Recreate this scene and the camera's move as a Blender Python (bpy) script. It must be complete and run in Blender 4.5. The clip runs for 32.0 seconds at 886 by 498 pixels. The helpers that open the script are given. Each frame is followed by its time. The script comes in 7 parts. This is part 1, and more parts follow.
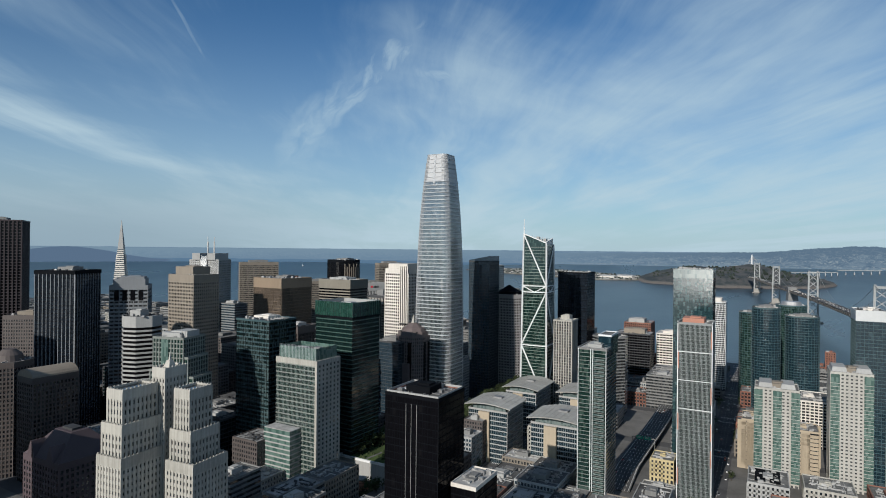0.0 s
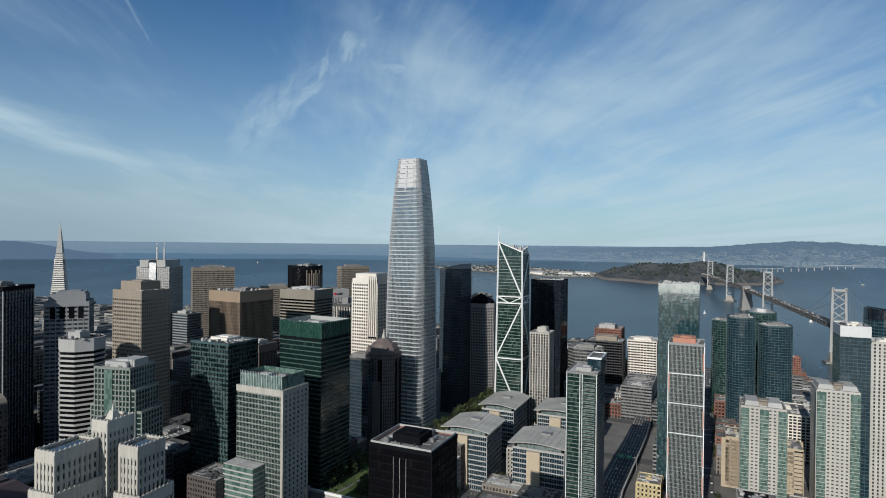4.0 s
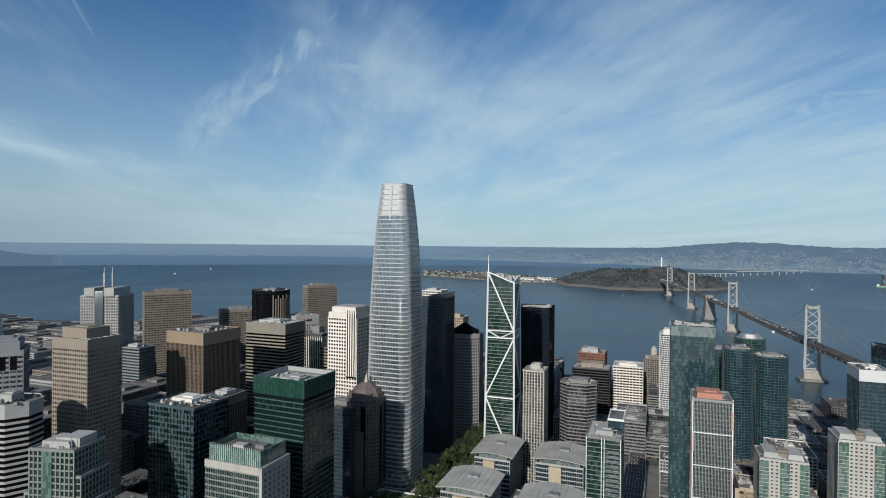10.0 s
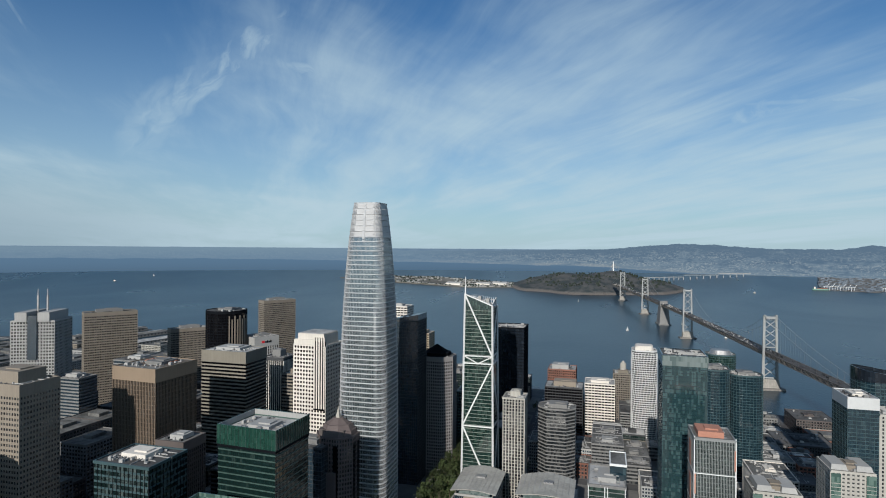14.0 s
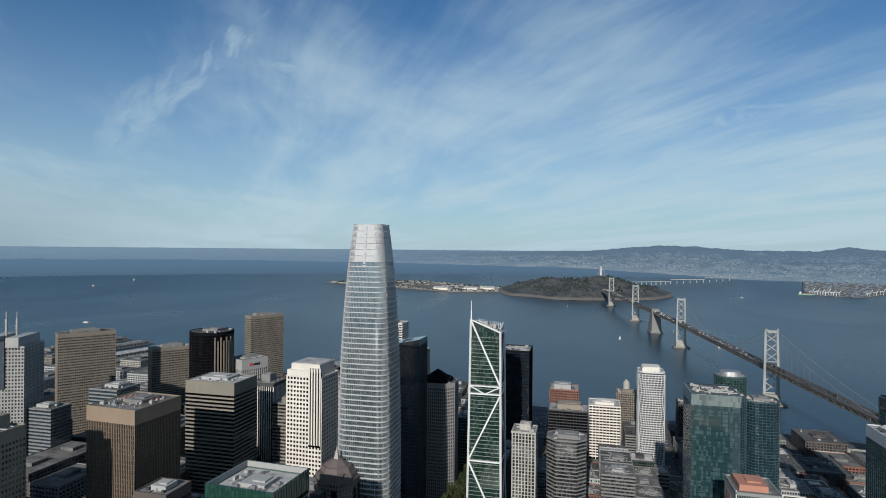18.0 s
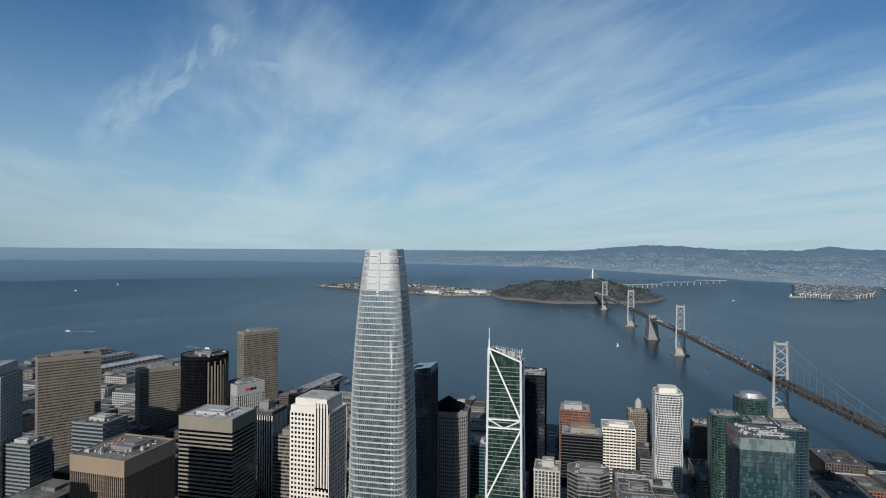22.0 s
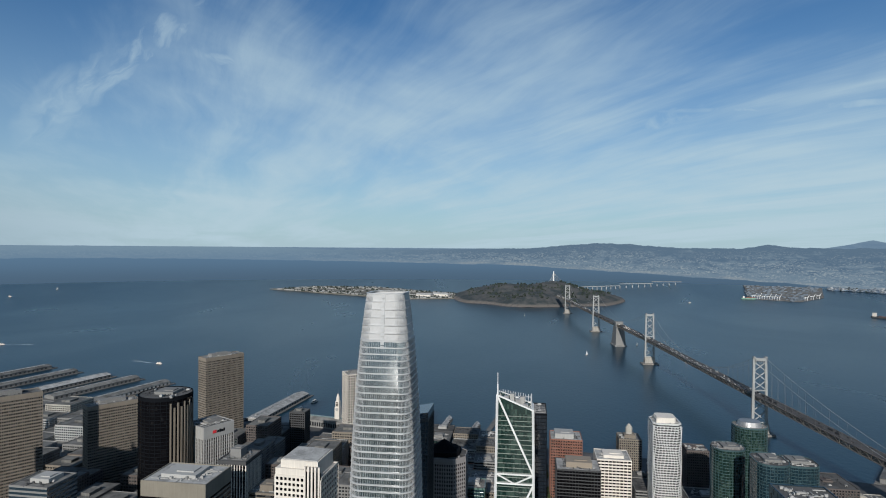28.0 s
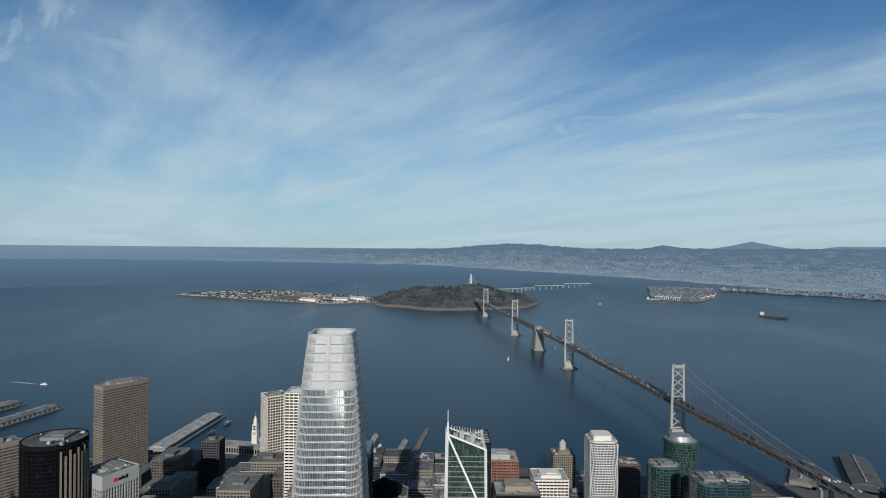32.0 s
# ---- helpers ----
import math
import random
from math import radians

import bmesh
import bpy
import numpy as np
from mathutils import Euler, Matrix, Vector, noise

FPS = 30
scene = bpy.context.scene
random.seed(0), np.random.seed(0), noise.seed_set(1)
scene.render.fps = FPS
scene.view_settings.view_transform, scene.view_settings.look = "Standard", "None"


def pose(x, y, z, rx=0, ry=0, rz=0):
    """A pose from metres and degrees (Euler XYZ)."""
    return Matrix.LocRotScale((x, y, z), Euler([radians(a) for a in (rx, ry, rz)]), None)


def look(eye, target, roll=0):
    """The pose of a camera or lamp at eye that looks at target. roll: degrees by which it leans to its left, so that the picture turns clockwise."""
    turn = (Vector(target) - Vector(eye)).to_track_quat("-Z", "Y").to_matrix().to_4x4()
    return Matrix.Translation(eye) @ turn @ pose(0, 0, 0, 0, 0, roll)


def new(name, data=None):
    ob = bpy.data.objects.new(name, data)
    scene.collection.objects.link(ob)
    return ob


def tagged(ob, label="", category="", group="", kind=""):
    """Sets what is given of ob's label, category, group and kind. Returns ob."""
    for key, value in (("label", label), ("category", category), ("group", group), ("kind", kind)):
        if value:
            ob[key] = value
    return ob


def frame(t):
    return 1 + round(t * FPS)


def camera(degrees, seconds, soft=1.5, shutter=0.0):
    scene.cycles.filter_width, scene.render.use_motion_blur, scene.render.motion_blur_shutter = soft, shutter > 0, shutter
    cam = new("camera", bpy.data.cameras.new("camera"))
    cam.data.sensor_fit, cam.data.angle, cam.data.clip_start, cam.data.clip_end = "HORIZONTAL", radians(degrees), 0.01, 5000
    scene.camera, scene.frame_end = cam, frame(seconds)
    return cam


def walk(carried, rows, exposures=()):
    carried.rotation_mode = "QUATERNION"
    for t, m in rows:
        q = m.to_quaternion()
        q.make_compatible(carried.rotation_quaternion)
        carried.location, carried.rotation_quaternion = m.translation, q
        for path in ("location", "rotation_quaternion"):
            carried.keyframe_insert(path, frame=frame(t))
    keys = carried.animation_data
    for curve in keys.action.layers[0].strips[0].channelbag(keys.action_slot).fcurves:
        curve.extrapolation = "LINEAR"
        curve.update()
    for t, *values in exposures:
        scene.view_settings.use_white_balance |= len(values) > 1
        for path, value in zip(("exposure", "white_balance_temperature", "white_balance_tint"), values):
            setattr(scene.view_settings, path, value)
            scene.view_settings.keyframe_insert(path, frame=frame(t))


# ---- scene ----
# camera: seconds, place, then degrees of turn to the left, tilt up, lean
PATH = [
    (0.0, 290.07, -640.02, 216.20, 24.000, 0.076, 0.551),
    (0.5, 286.19, -636.53, 218.08, 22.777, -0.046, 0.534),
    (1.0, 282.32, -633.02, 219.99, 21.665, -0.178, 0.558),
    (1.5, 278.46, -629.49, 221.99, 21.456, -0.263, 0.525),
    (2.0, 274.60, -625.95, 224.11, 21.191, -0.316, 0.521),
    (2.5, 270.71, -622.42, 226.37, 20.867, -0.350, 0.528),
    (3.0, 266.79, -618.88, 228.75, 20.432, -0.380, 0.586),
    (3.5, 262.84, -615.32, 231.22, 19.960, -0.408, 0.575),
    (5.5, 246.60, -601.54, 242.35, 19.073, -0.432, 0.601),
    (6.0, 242.44, -598.08, 245.22, 17.937, -0.467, 0.659),
    (6.5, 238.27, -594.58, 248.09, 16.236, -0.479, 0.593),
    (7.0, 234.09, -590.99, 250.94, 15.932, -0.453, 0.594),
    (7.5, 229.89, -587.32, 253.71, 15.886, -0.460, 0.605),
    (8.0, 225.67, -583.63, 256.40, 15.850, -0.440, 0.562),
    (8.5, 221.45, -579.96, 259.03, 15.829, -0.412, 0.579),
    (9.0, 217.22, -576.34, 261.64, 15.817, -0.370, 0.586),
    (9.5, 212.99, -572.77, 264.26, 15.802, -0.313, 0.540),
    (10.0, 208.76, -569.28, 266.90, 15.427, -0.276, 0.509),
    (10.5, 204.52, -565.85, 269.54, 13.651, -0.235, 0.525),
    (11.0, 200.29, -562.45, 272.19, 12.878, -0.183, 0.477),
    (11.5, 196.07, -559.04, 274.80, 12.474, -0.147, 0.434),
    (12.0, 191.87, -555.54, 277.37, 12.077, -0.112, 0.377),
    (12.5, 187.69, -551.92, 279.90, 11.677, -0.091, 0.387),
    (13.0, 183.52, -548.15, 282.40, 11.266, -0.093, 0.411),
    (13.5, 179.36, -544.24, 284.88, 10.884, -0.065, 0.390),
    (14.0, 175.25, -540.18, 287.36, 10.627, -0.033, 0.400),
    (14.5, 171.22, -535.99, 289.87, 10.345, -0.022, 0.433),
    (16.5, 157.65, -517.13, 300.49, 9.154, 0.048, 0.492),
    (17.0, 154.25, -512.45, 303.26, 9.119, 0.068, 0.495),
    (17.5, 150.81, -507.80, 306.04, 9.094, 0.093, 0.502),
    (18.0, 147.28, -503.17, 308.85, 9.070, 0.103, 0.486),
    (18.5, 143.60, -498.56, 311.64, 9.045, 0.105, 0.472),
    (19.0, 139.70, -493.94, 314.40, 9.037, 0.105, 0.476),
    (19.5, 135.58, -489.28, 317.09, 9.050, 0.144, 0.425),
    (20.0, 131.31, -484.60, 319.75, 9.050, 0.142, 0.422),
    (20.5, 126.96, -479.90, 322.42, 9.059, 0.154, 0.393),
    (21.0, 122.60, -475.16, 325.10, 8.781, 0.135, 0.360),
    (21.5, 118.24, -470.40, 327.82, 7.910, 0.136, 0.372),
    (22.0, 113.92, -465.62, 330.56, 7.792, 0.118, 0.362),
    (22.5, 109.64, -460.86, 333.32, 7.776, 0.119, 0.343),
    (23.0, 105.38, -456.18, 336.05, 7.817, 0.080, 0.384),
    (23.5, 101.17, -451.62, 338.76, 7.816, 0.087, 0.372),
    (24.0, 97.00, -447.18, 341.44, 7.854, 0.015, 0.460),
    (24.5, 92.91, -442.85, 344.14, 7.873, 0.007, 0.451),
    (25.0, 88.87, -438.58, 346.87, 7.843, -0.004, 0.401),
    (25.5, 84.85, -434.34, 349.64, 6.433, -0.006, 0.428),
    (26.0, 80.84, -430.11, 352.43, 4.015, -0.020, 0.439),
    (26.5, 76.85, -425.85, 355.18, 3.821, -0.026, 0.408),
    (28.5, 61.14, -407.59, 365.85, 3.087, -0.090, 0.370),
    (29.0, 57.59, -402.44, 368.52, 2.894, -0.096, 0.311),
    (29.5, 54.10, -397.22, 371.18, 2.639, -0.100, 0.259),
    (30.0, 50.70, -391.93, 373.80, -1.387, -0.085, 0.223),
    (30.5, 47.36, -386.59, 376.40, -4.515, -0.066, 0.208),
    (31.0, 44.08, -381.21, 379.01, -4.535, -0.017, 0.236),
    (31.5, 40.84, -375.80, 381.63, -4.692, -0.030, 0.315),
    (32.0, 37.61, -370.37, 384.26, -5.219, -0.016, 0.505),
]
cam = camera(75.34, 32.0, soft=1.0)


def flown(x, y, z, yaw, tilt, lean):
    a, b = radians(yaw), radians(tilt)
    ahead = Vector((-math.sin(a) * math.cos(b), math.cos(a) * math.cos(b), math.sin(b)))
    eye = Vector((x, y, z))
    return look(eye, eye + 100 * ahead, lean)


walk(cam, [(t, flown(*row)) for t, *row in PATH], [(0.0, -0.02), (10.0, -0.02), (20.0, -0.05), (32.0, -0.07)])

# ---- light ----
SUN_FROM = Vector((-0.12, -0.90, 0.42)).normalized()


class Nodes:
    """Small helper to write node trees."""

    def __init__(self, tree):
        self.tree = tree
        tree.nodes.clear()

    def add(self, kind, **values):
        node = self.tree.nodes.new(kind)
        for key, value in values.items():
            if key in ("operation", "blend_type", "data_type", "noise_dimensions", "sky_type", "feature", "voronoi_dimensions", "wave_type", "bands_direction", "interpolation_type", "label", "distance"):
                if key == "operation": node.operation = value
                elif key == "blend_type": node.blend_type = value
                elif key == "data_type": node.data_type = value
                elif key == "noise_dimensions": node.noise_dimensions = value
                elif key == "sky_type": node.sky_type = value
                elif key == "feature": node.feature = value
                elif key == "interpolation_type": node.interpolation_type = value
        return node

    def link(self, a, b):
        self.tree.links.new(a, b)

    def put(self, socket, value):
        if isinstance(value, (int, float)):
            socket.default_value = value
        elif isinstance(value, (tuple, list, Vector)):
            v = tuple(value)
            socket.default_value = v if len(v) == len(socket.default_value) else v + (1.0,)
        else:
            self.link(value, socket)

    def math(self, op, a, b=0.0, c=None, clamp=False):
        n = self.tree.nodes.new("ShaderNodeMath")
        n.operation, n.use_clamp = op, clamp
        self.put(n.inputs[0], a)
        self.put(n.inputs[1], b)
        if c is not None:
            self.put(n.inputs[2], c)
        return n.outputs[0]

    def vmath(self, op, a, b=(0, 0, 0)):
        n = self.tree.nodes.new("ShaderNodeVectorMath")
        n.operation = op
        self.put(n.inputs[0], a)
        self.put(n.inputs[1], b)
        return n.outputs[0]

    def mix(self, fac, a, b, blend="MIX"):
        n = self.tree.nodes.new("ShaderNodeMix")
        n.data_type, n.blend_type = "RGBA", blend
        self.put(n.inputs[0], fac)
        self.put(n.inputs[6], a)
        self.put(n.inputs[7], b)
        return n.outputs[2]

    def range(self, v, a, b, c=0.0, d=1.0, smooth=True):
        n = self.tree.nodes.new("ShaderNodeMapRange")
        n.interpolation_type = "SMOOTHSTEP" if smooth else "LINEAR"
        for i, w in enumerate((v, a, b, c, d)):
            self.put(n.inputs[i], w)
        return n.outputs[0]

    def noise(self, vec, scale=1.0, detail=4.0, rough=0.55, dims="3D", distortion=0.0):
        n = self.tree.nodes.new("ShaderNodeTexNoise")
        n.noise_dimensions = dims
        if dims == "1D":
            self.put(n.inputs["W"], vec)
        else:
            self.put(n.inputs["Vector"], vec)
        n.inputs["Scale"].default_value, n.inputs["Detail"].default_value = scale, detail
        n.inputs["Roughness"].default_value, n.inputs["Distortion"].default_value = rough, distortion
        return n.outputs[0]

    def combine(self, x, y, z):
        n = self.tree.nodes.new("ShaderNodeCombineXYZ")
        for i, w in enumerate((x, y, z)):
            self.put(n.inputs[i], w)
        return n.outputs[0]

    def split(self, v):
        n = self.tree.nodes.new("ShaderNodeSeparateXYZ")
        self.put(n.inputs[0], v)
        return n.outputs

    def ramp(self, v, stops):
        n = self.tree.nodes.new("ShaderNodeValToRGB")
        self.put(n.inputs[0], v)
        e = n.color_ramp.elements
        while len(e) < len(stops):
            e.new(0.5)
        for el, (p, c) in zip(e, stops):
            el.position = p
            el.color = (c, c, c, 1) if isinstance(c, (int, float)) else (*c, 1)
        return n.outputs[0]


world = bpy.data.worlds.new("world")
scene.world = world
world.use_nodes = True
W = Nodes(world.node_tree)
sky = W.add("ShaderNodeTexSky")
sky.sky_type, sky.sun_disc = "NISHITA", False
sky.sun_elevation = math.asin(SUN_FROM.z)
sky.sun_rotation = math.atan2(SUN_FROM.x, SUN_FROM.y)
sky.air_density, sky.dust_density, sky.ozone_density = 1.0, 0.6, 2.0
coord = W.add("ShaderNodeTexCoord").outputs["Generated"]
dx, dy, dz = W.split(coord)
# cirrus on a high flat layer: streaks run away from the city over the bay
up = W.math("ADD", W.math("MAXIMUM", dz, 0.0), 0.07)
px_, py_ = W.math("DIVIDE", dx, up), W.math("DIVIDE", dy, up)
sx = W.math("ADD", W.math("MULTIPLY", px_, 0.88), W.math("MULTIPLY", py_, 0.47))
sy = W.math("SUBTRACT", W.math("MULTIPLY", py_, 0.88), W.math("MULTIPLY", px_, 0.47))
bend = W.noise(W.combine(sx, sy, 0.0), 0.30, 3.0)
sxw = W.math("ADD", sx, W.math("MULTIPLY", bend, 0.9))
veil = W.noise(W.combine(W.math("MULTIPLY", sxw, 0.40), W.math("MULTIPLY", sy, 0.15), 5.3), 1.0, 6.0, 0.52, distortion=0.5)
fine = W.noise(W.combine(W.math("MULTIPLY", sxw, 1.7), W.math("MULTIPLY", sy, 0.24), 8.0), 1.0, 8.0, 0.62, distortion=0.6)
patch = W.noise(W.combine(W.math("MULTIPLY", px_, 0.55), W.math("MULTIPLY", py_, 0.30), 2.0), 1.0, 5.0, 0.55, distortion=0.8)
cloud = W.math("ADD", W.math("ADD", W.math("MULTIPLY", veil, 0.52), W.math("MULTIPLY", fine, 0.24)), W.math("MULTIPLY", patch, 0.24))
cover = W.math("MULTIPLY", W.range(cloud, 0.42, 0.60), W.range(dz, 0.0, 0.40, 0.92, 0.70))
haze = W.math("POWER", W.range(dz, 0.40, -0.02, 0.0, 1.0, False), 1.7)
# one ragged curl of cirrus by itself
az = W.math("ARCTAN2", dx, dy)


def wisp(a0, e0, ux, uy, long, wide, seed):
    """A thin ragged streak of cirrus round one direction of the sky."""
    ca, ce = W.math("SUBTRACT", az, a0), W.math("SUBTRACT", dz, e0)
    wob = W.math("MULTIPLY", W.math("SUBTRACT", W.noise(W.combine(W.math("MULTIPLY", az, 14.0), W.math("MULTIPLY", dz, 14.0), seed), 1.0, 3.0), 0.5), wide * 2.4)
    along = W.math("ADD", W.math("MULTIPLY", ca, ux), W.math("MULTIPLY", ce, uy))
    across = W.math("ADD", W.math("SUBTRACT", W.math("MULTIPLY", ce, ux), W.math("MULTIPLY", ca, uy)), wob)
    tex = W.noise(W.combine(W.math("MULTIPLY", along, 11.0), W.math("MULTIPLY", across, 26.0), seed + 3.0), 1.0, 7.0, 0.58, distortion=0.9)
    d = W.math("ADD", W.math("POWER", W.math("DIVIDE", W.math("ABSOLUTE", along), long), 2.0), W.math("POWER", W.math("DIVIDE", W.math("ABSOLUTE", across), wide), 2.0))
    return W.math("MULTIPLY", W.range(d, 2.4, 0.0), W.range(tex, 0.26, 0.74))


WISPS = (
    (-0.655, 0.190, 0.55, 0.83, 0.055, 0.026, 6.1, 0.50), (-0.592, 0.245, 0.78, 0.67, 0.055, 0.024, 2.4, 0.62), (-0.528, 0.298, 0.68, 0.78, 0.050, 0.022, 9.2, 0.68),
    (-0.482, 0.338, 0.66, 0.80, 0.042, 0.013, 4.5, 0.62), (-0.458, 0.315, -0.25, 0.97, 0.042, 0.010, 3.3, 0.50), (-0.425, 0.288, 0.95, -0.30, 0.050, 0.011, 8.1, 0.66),
    (0.317, 0.208, 0.98, 0.18, 0.045, 0.012, 1.7, 0.62), (0.54, 0.206, 0.998, -0.06, 0.20, 0.0045, 5.9, 0.60), (0.52, 0.150, 0.999, 0.037, 0.24, 0.0065, 7.7, 0.60),
    (-0.842, 0.331, 0.56, -0.83, 0.045, 0.0022, 2.9, 0.28),
)
for a0, e0, ux, uy, long, wide, seed, much in WISPS:
    cover = W.math("MAXIMUM", cover, W.math("MULTIPLY", wisp(a0, e0, ux, uy, long, wide, seed), much))
cover = W.math("SUBTRACT", 1.0, W.math("MULTIPLY", W.math("SUBTRACT", 1.0, cover), W.math("SUBTRACT", 1.0, W.math("MULTIPLY", haze, 0.85))))
SKY_BLUE = W.mix(1.0, sky.outputs[0], (0.45, 0.80, 1.08), "MULTIPLY")
CLOUD = (6.0, 7.9, 9.0)
# the air greys towards the sea horizon, away from the sun-lit hills
dusk = W.math("MULTIPLY", W.range(az, -0.42, -1.0), W.range(dz, 0.16, 0.0))
heaven = W.mix(dusk, W.mix(cover, SKY_BLUE, CLOUD), (3.7, 5.1, 6.1))
# far shore and hills on the horizon, beyond the bay
el = dz
pos = W.range(az, -1.2, 1.0, 0.0, 1.0, False)
CREST = [(-1.2, -0.001), (-0.34, -0.0005), (-0.26, -0.004), (-0.09, -0.0025), (0.09, 0.001), (0.20, 0.0105), (0.26, 0.0085), (0.33, 0.003), (0.42, 0.003), (0.463, 0.0085), (0.505, 0.0035), (0.62, 0.0045), (1.0, 0.005)]
crest = W.math("SUBTRACT", W.math("MULTIPLY", W.ramp(pos, [((a + 1.2) / 2.2, (e + 0.02) * 20) for a, e in CREST]), 0.05), 0.02)
rough = W.math("SUBTRACT", W.noise(az, 30.0, 8.0, 0.68, "1D"), 0.5)
crest = W.math("ADD", crest, W.math("MULTIPLY", rough, W.range(az, -0.3, 0.1, 0.0016, 0.0058)))
near = W.range(az, -0.40, 0.12)  # how near the far hills stand; nearer ones get less painted haze
SHORE_LINE = [(-1.2, -0.0155), (-0.5, -0.019), (-0.2, -0.024), (0.07, -0.0285), (0.31, -0.041), (0.5, -0.050), (0.7, -0.060), (1.0, -0.065)]
shore = W.math("SUBTRACT", W.math("MULTIPLY", W.ramp(pos, [((a + 1.2) / 2.2, (e + 0.08) * 12) for a, e in SHORE_LINE]), 1 / 12), 0.08)
shore = W.math("ADD", shore, W.math("MULTIPLY", W.math("SUBTRACT", W.noise(az, 16.0, 5.0, 0.6, "1D"), 0.5), 0.005))
below = W.range(W.math("SUBTRACT", shore, el), -0.0006, 0.0006)
up_hill = W.math("DIVIDE", W.math("SUBTRACT", el, shore), W.math("MAXIMUM", W.math("SUBTRACT", crest, shore), 0.004))
relief = W.noise(W.combine(W.math("MULTIPLY", az, 46.0), W.math("MULTIPLY", el, 170.0), 4.0), 1.0, 8.0, 0.62, distortion=0.8)
wooded = W.range(W.math("ADD", W.math("MULTIPLY", relief, 1.3), W.math("MULTIPLY", up_hill, 0.45)), 0.70, 1.02)
# both hill tones already hold some blue haze
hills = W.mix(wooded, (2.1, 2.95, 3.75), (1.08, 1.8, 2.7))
town = W.noise(W.combine(W.math("MULTIPLY", az, 20.0), W.math("MULTIPLY", el, 150.0), 9.0), 1.0, 4.0, 0.6)
spots = W.noise(W.combine(W.math("MULTIPLY", az, 260.0), W.math("MULTIPLY", el, 420.0), 0.0), 1.0, 4.0, 0.8)
spots = W.math("MULTIPLY", W.range(spots, 0.50, 0.585), W.math("MULTIPLY", W.range(up_hill, 1.15, 0.2), W.range(town, 0.36, 0.60)))
hills = W.mix(W.math("MULTIPLY", spots, 0.9), hills, (4.6, 5.2, 5.4))
quay = W.math("MULTIPLY", W.range(W.math("ABSOLUTE", W.math("SUBTRACT", el, W.math("ADD", shore, 0.0022))), 0.0035, 0.0006), W.range(town, 0.40, 0.60))
hills = W.mix(W.math("MULTIPLY", quay, 0.55), hills, (3.9, 4.3, 4.5))
# distance haze painted over the hills as a colour, thickest at the left
AIR_HAZE = W.mix(W.range(el, -0.022, 0.002), (1.75, 2.9, 4.2), (2.5, 3.75, 4.9))
hills = W.mix(W.math("SUBTRACT", 0.86, W.math("MULTIPLY", near, 0.66)), hills, AIR_HAZE)
# a rounded island hill near the far left
isle_h = W.math("SUBTRACT", W.math("MULTIPLY", W.range(W.math("ABSOLUTE", W.math("ADD", az, 1.0)), 0.13, 0.0), 0.018), W.math("SUBTRACT", 0.018, W.math("MULTIPLY", rough, 0.002)))
isle = W.math("MULTIPLY", W.range(W.math("SUBTRACT", isle_h, el), -0.0006, 0.0006), W.range(W.math("ABSOLUTE", W.math("ADD", az, 1.0)), 0.15, 0.13))
crest = W.math("MAXIMUM", crest, isle_h)
hills = W.mix(isle, hills, (1.25, 2.0, 3.1))
# far water pales towards the horizon: haze painted into the second colour
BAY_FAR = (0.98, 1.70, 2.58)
BAY_HAZED = (1.30, 2.35, 3.62)
bay = W.mix(W.range(el, -0.055, -0.016), BAY_FAR, BAY_HAZED)
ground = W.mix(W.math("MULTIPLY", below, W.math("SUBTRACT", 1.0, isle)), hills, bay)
# a far mountain behind the hills, pale blue from haze painted into it
peak = W.math("MULTIPLY", W.math("POWER", W.range(W.math("ABSOLUTE", W.math("SUBTRACT", az, 0.585)), 0.085, 0.0, 0.0, 1.0, False), 1.3), 0.0155)
peak = W.math("ADD", peak, W.math("MULTIPLY", rough, 0.002))
ridge = W.math("MULTIPLY", W.range(az, 0.64, 0.70), 0.0078)
behind = W.range(W.math("SUBTRACT", W.math("MAXIMUM", peak, ridge), el), -0.0005, 0.0005)
heaven = W.mix(W.math("MULTIPLY", behind, 0.9), heaven, W.mix(W.range(relief, 0.35, 0.65), (1.35, 2.3, 3.6), (1.75, 2.75, 4.0)))
above = W.range(W.math("SUBTRACT", el, crest), -0.0005, 0.0005)
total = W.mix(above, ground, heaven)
bg = W.add("ShaderNodeBackground")
W.link(total, bg.inputs[0])
bg.inputs[1].default_value = 0.08
out = W.add("ShaderNodeOutputWorld")
W.link(bg.outputs[0], out.inputs[0])

sun = new("sun", bpy.data.lights.new("sun", "SUN"))
sun.data.energy, sun.data.angle, sun.data.color = 5.0, radians(0.55), (1.0, 0.95, 0.88)
sun.matrix_world = look(SUN_FROM * 900, (0, 0, 0))
scene.view_settings.exposure = 0.0

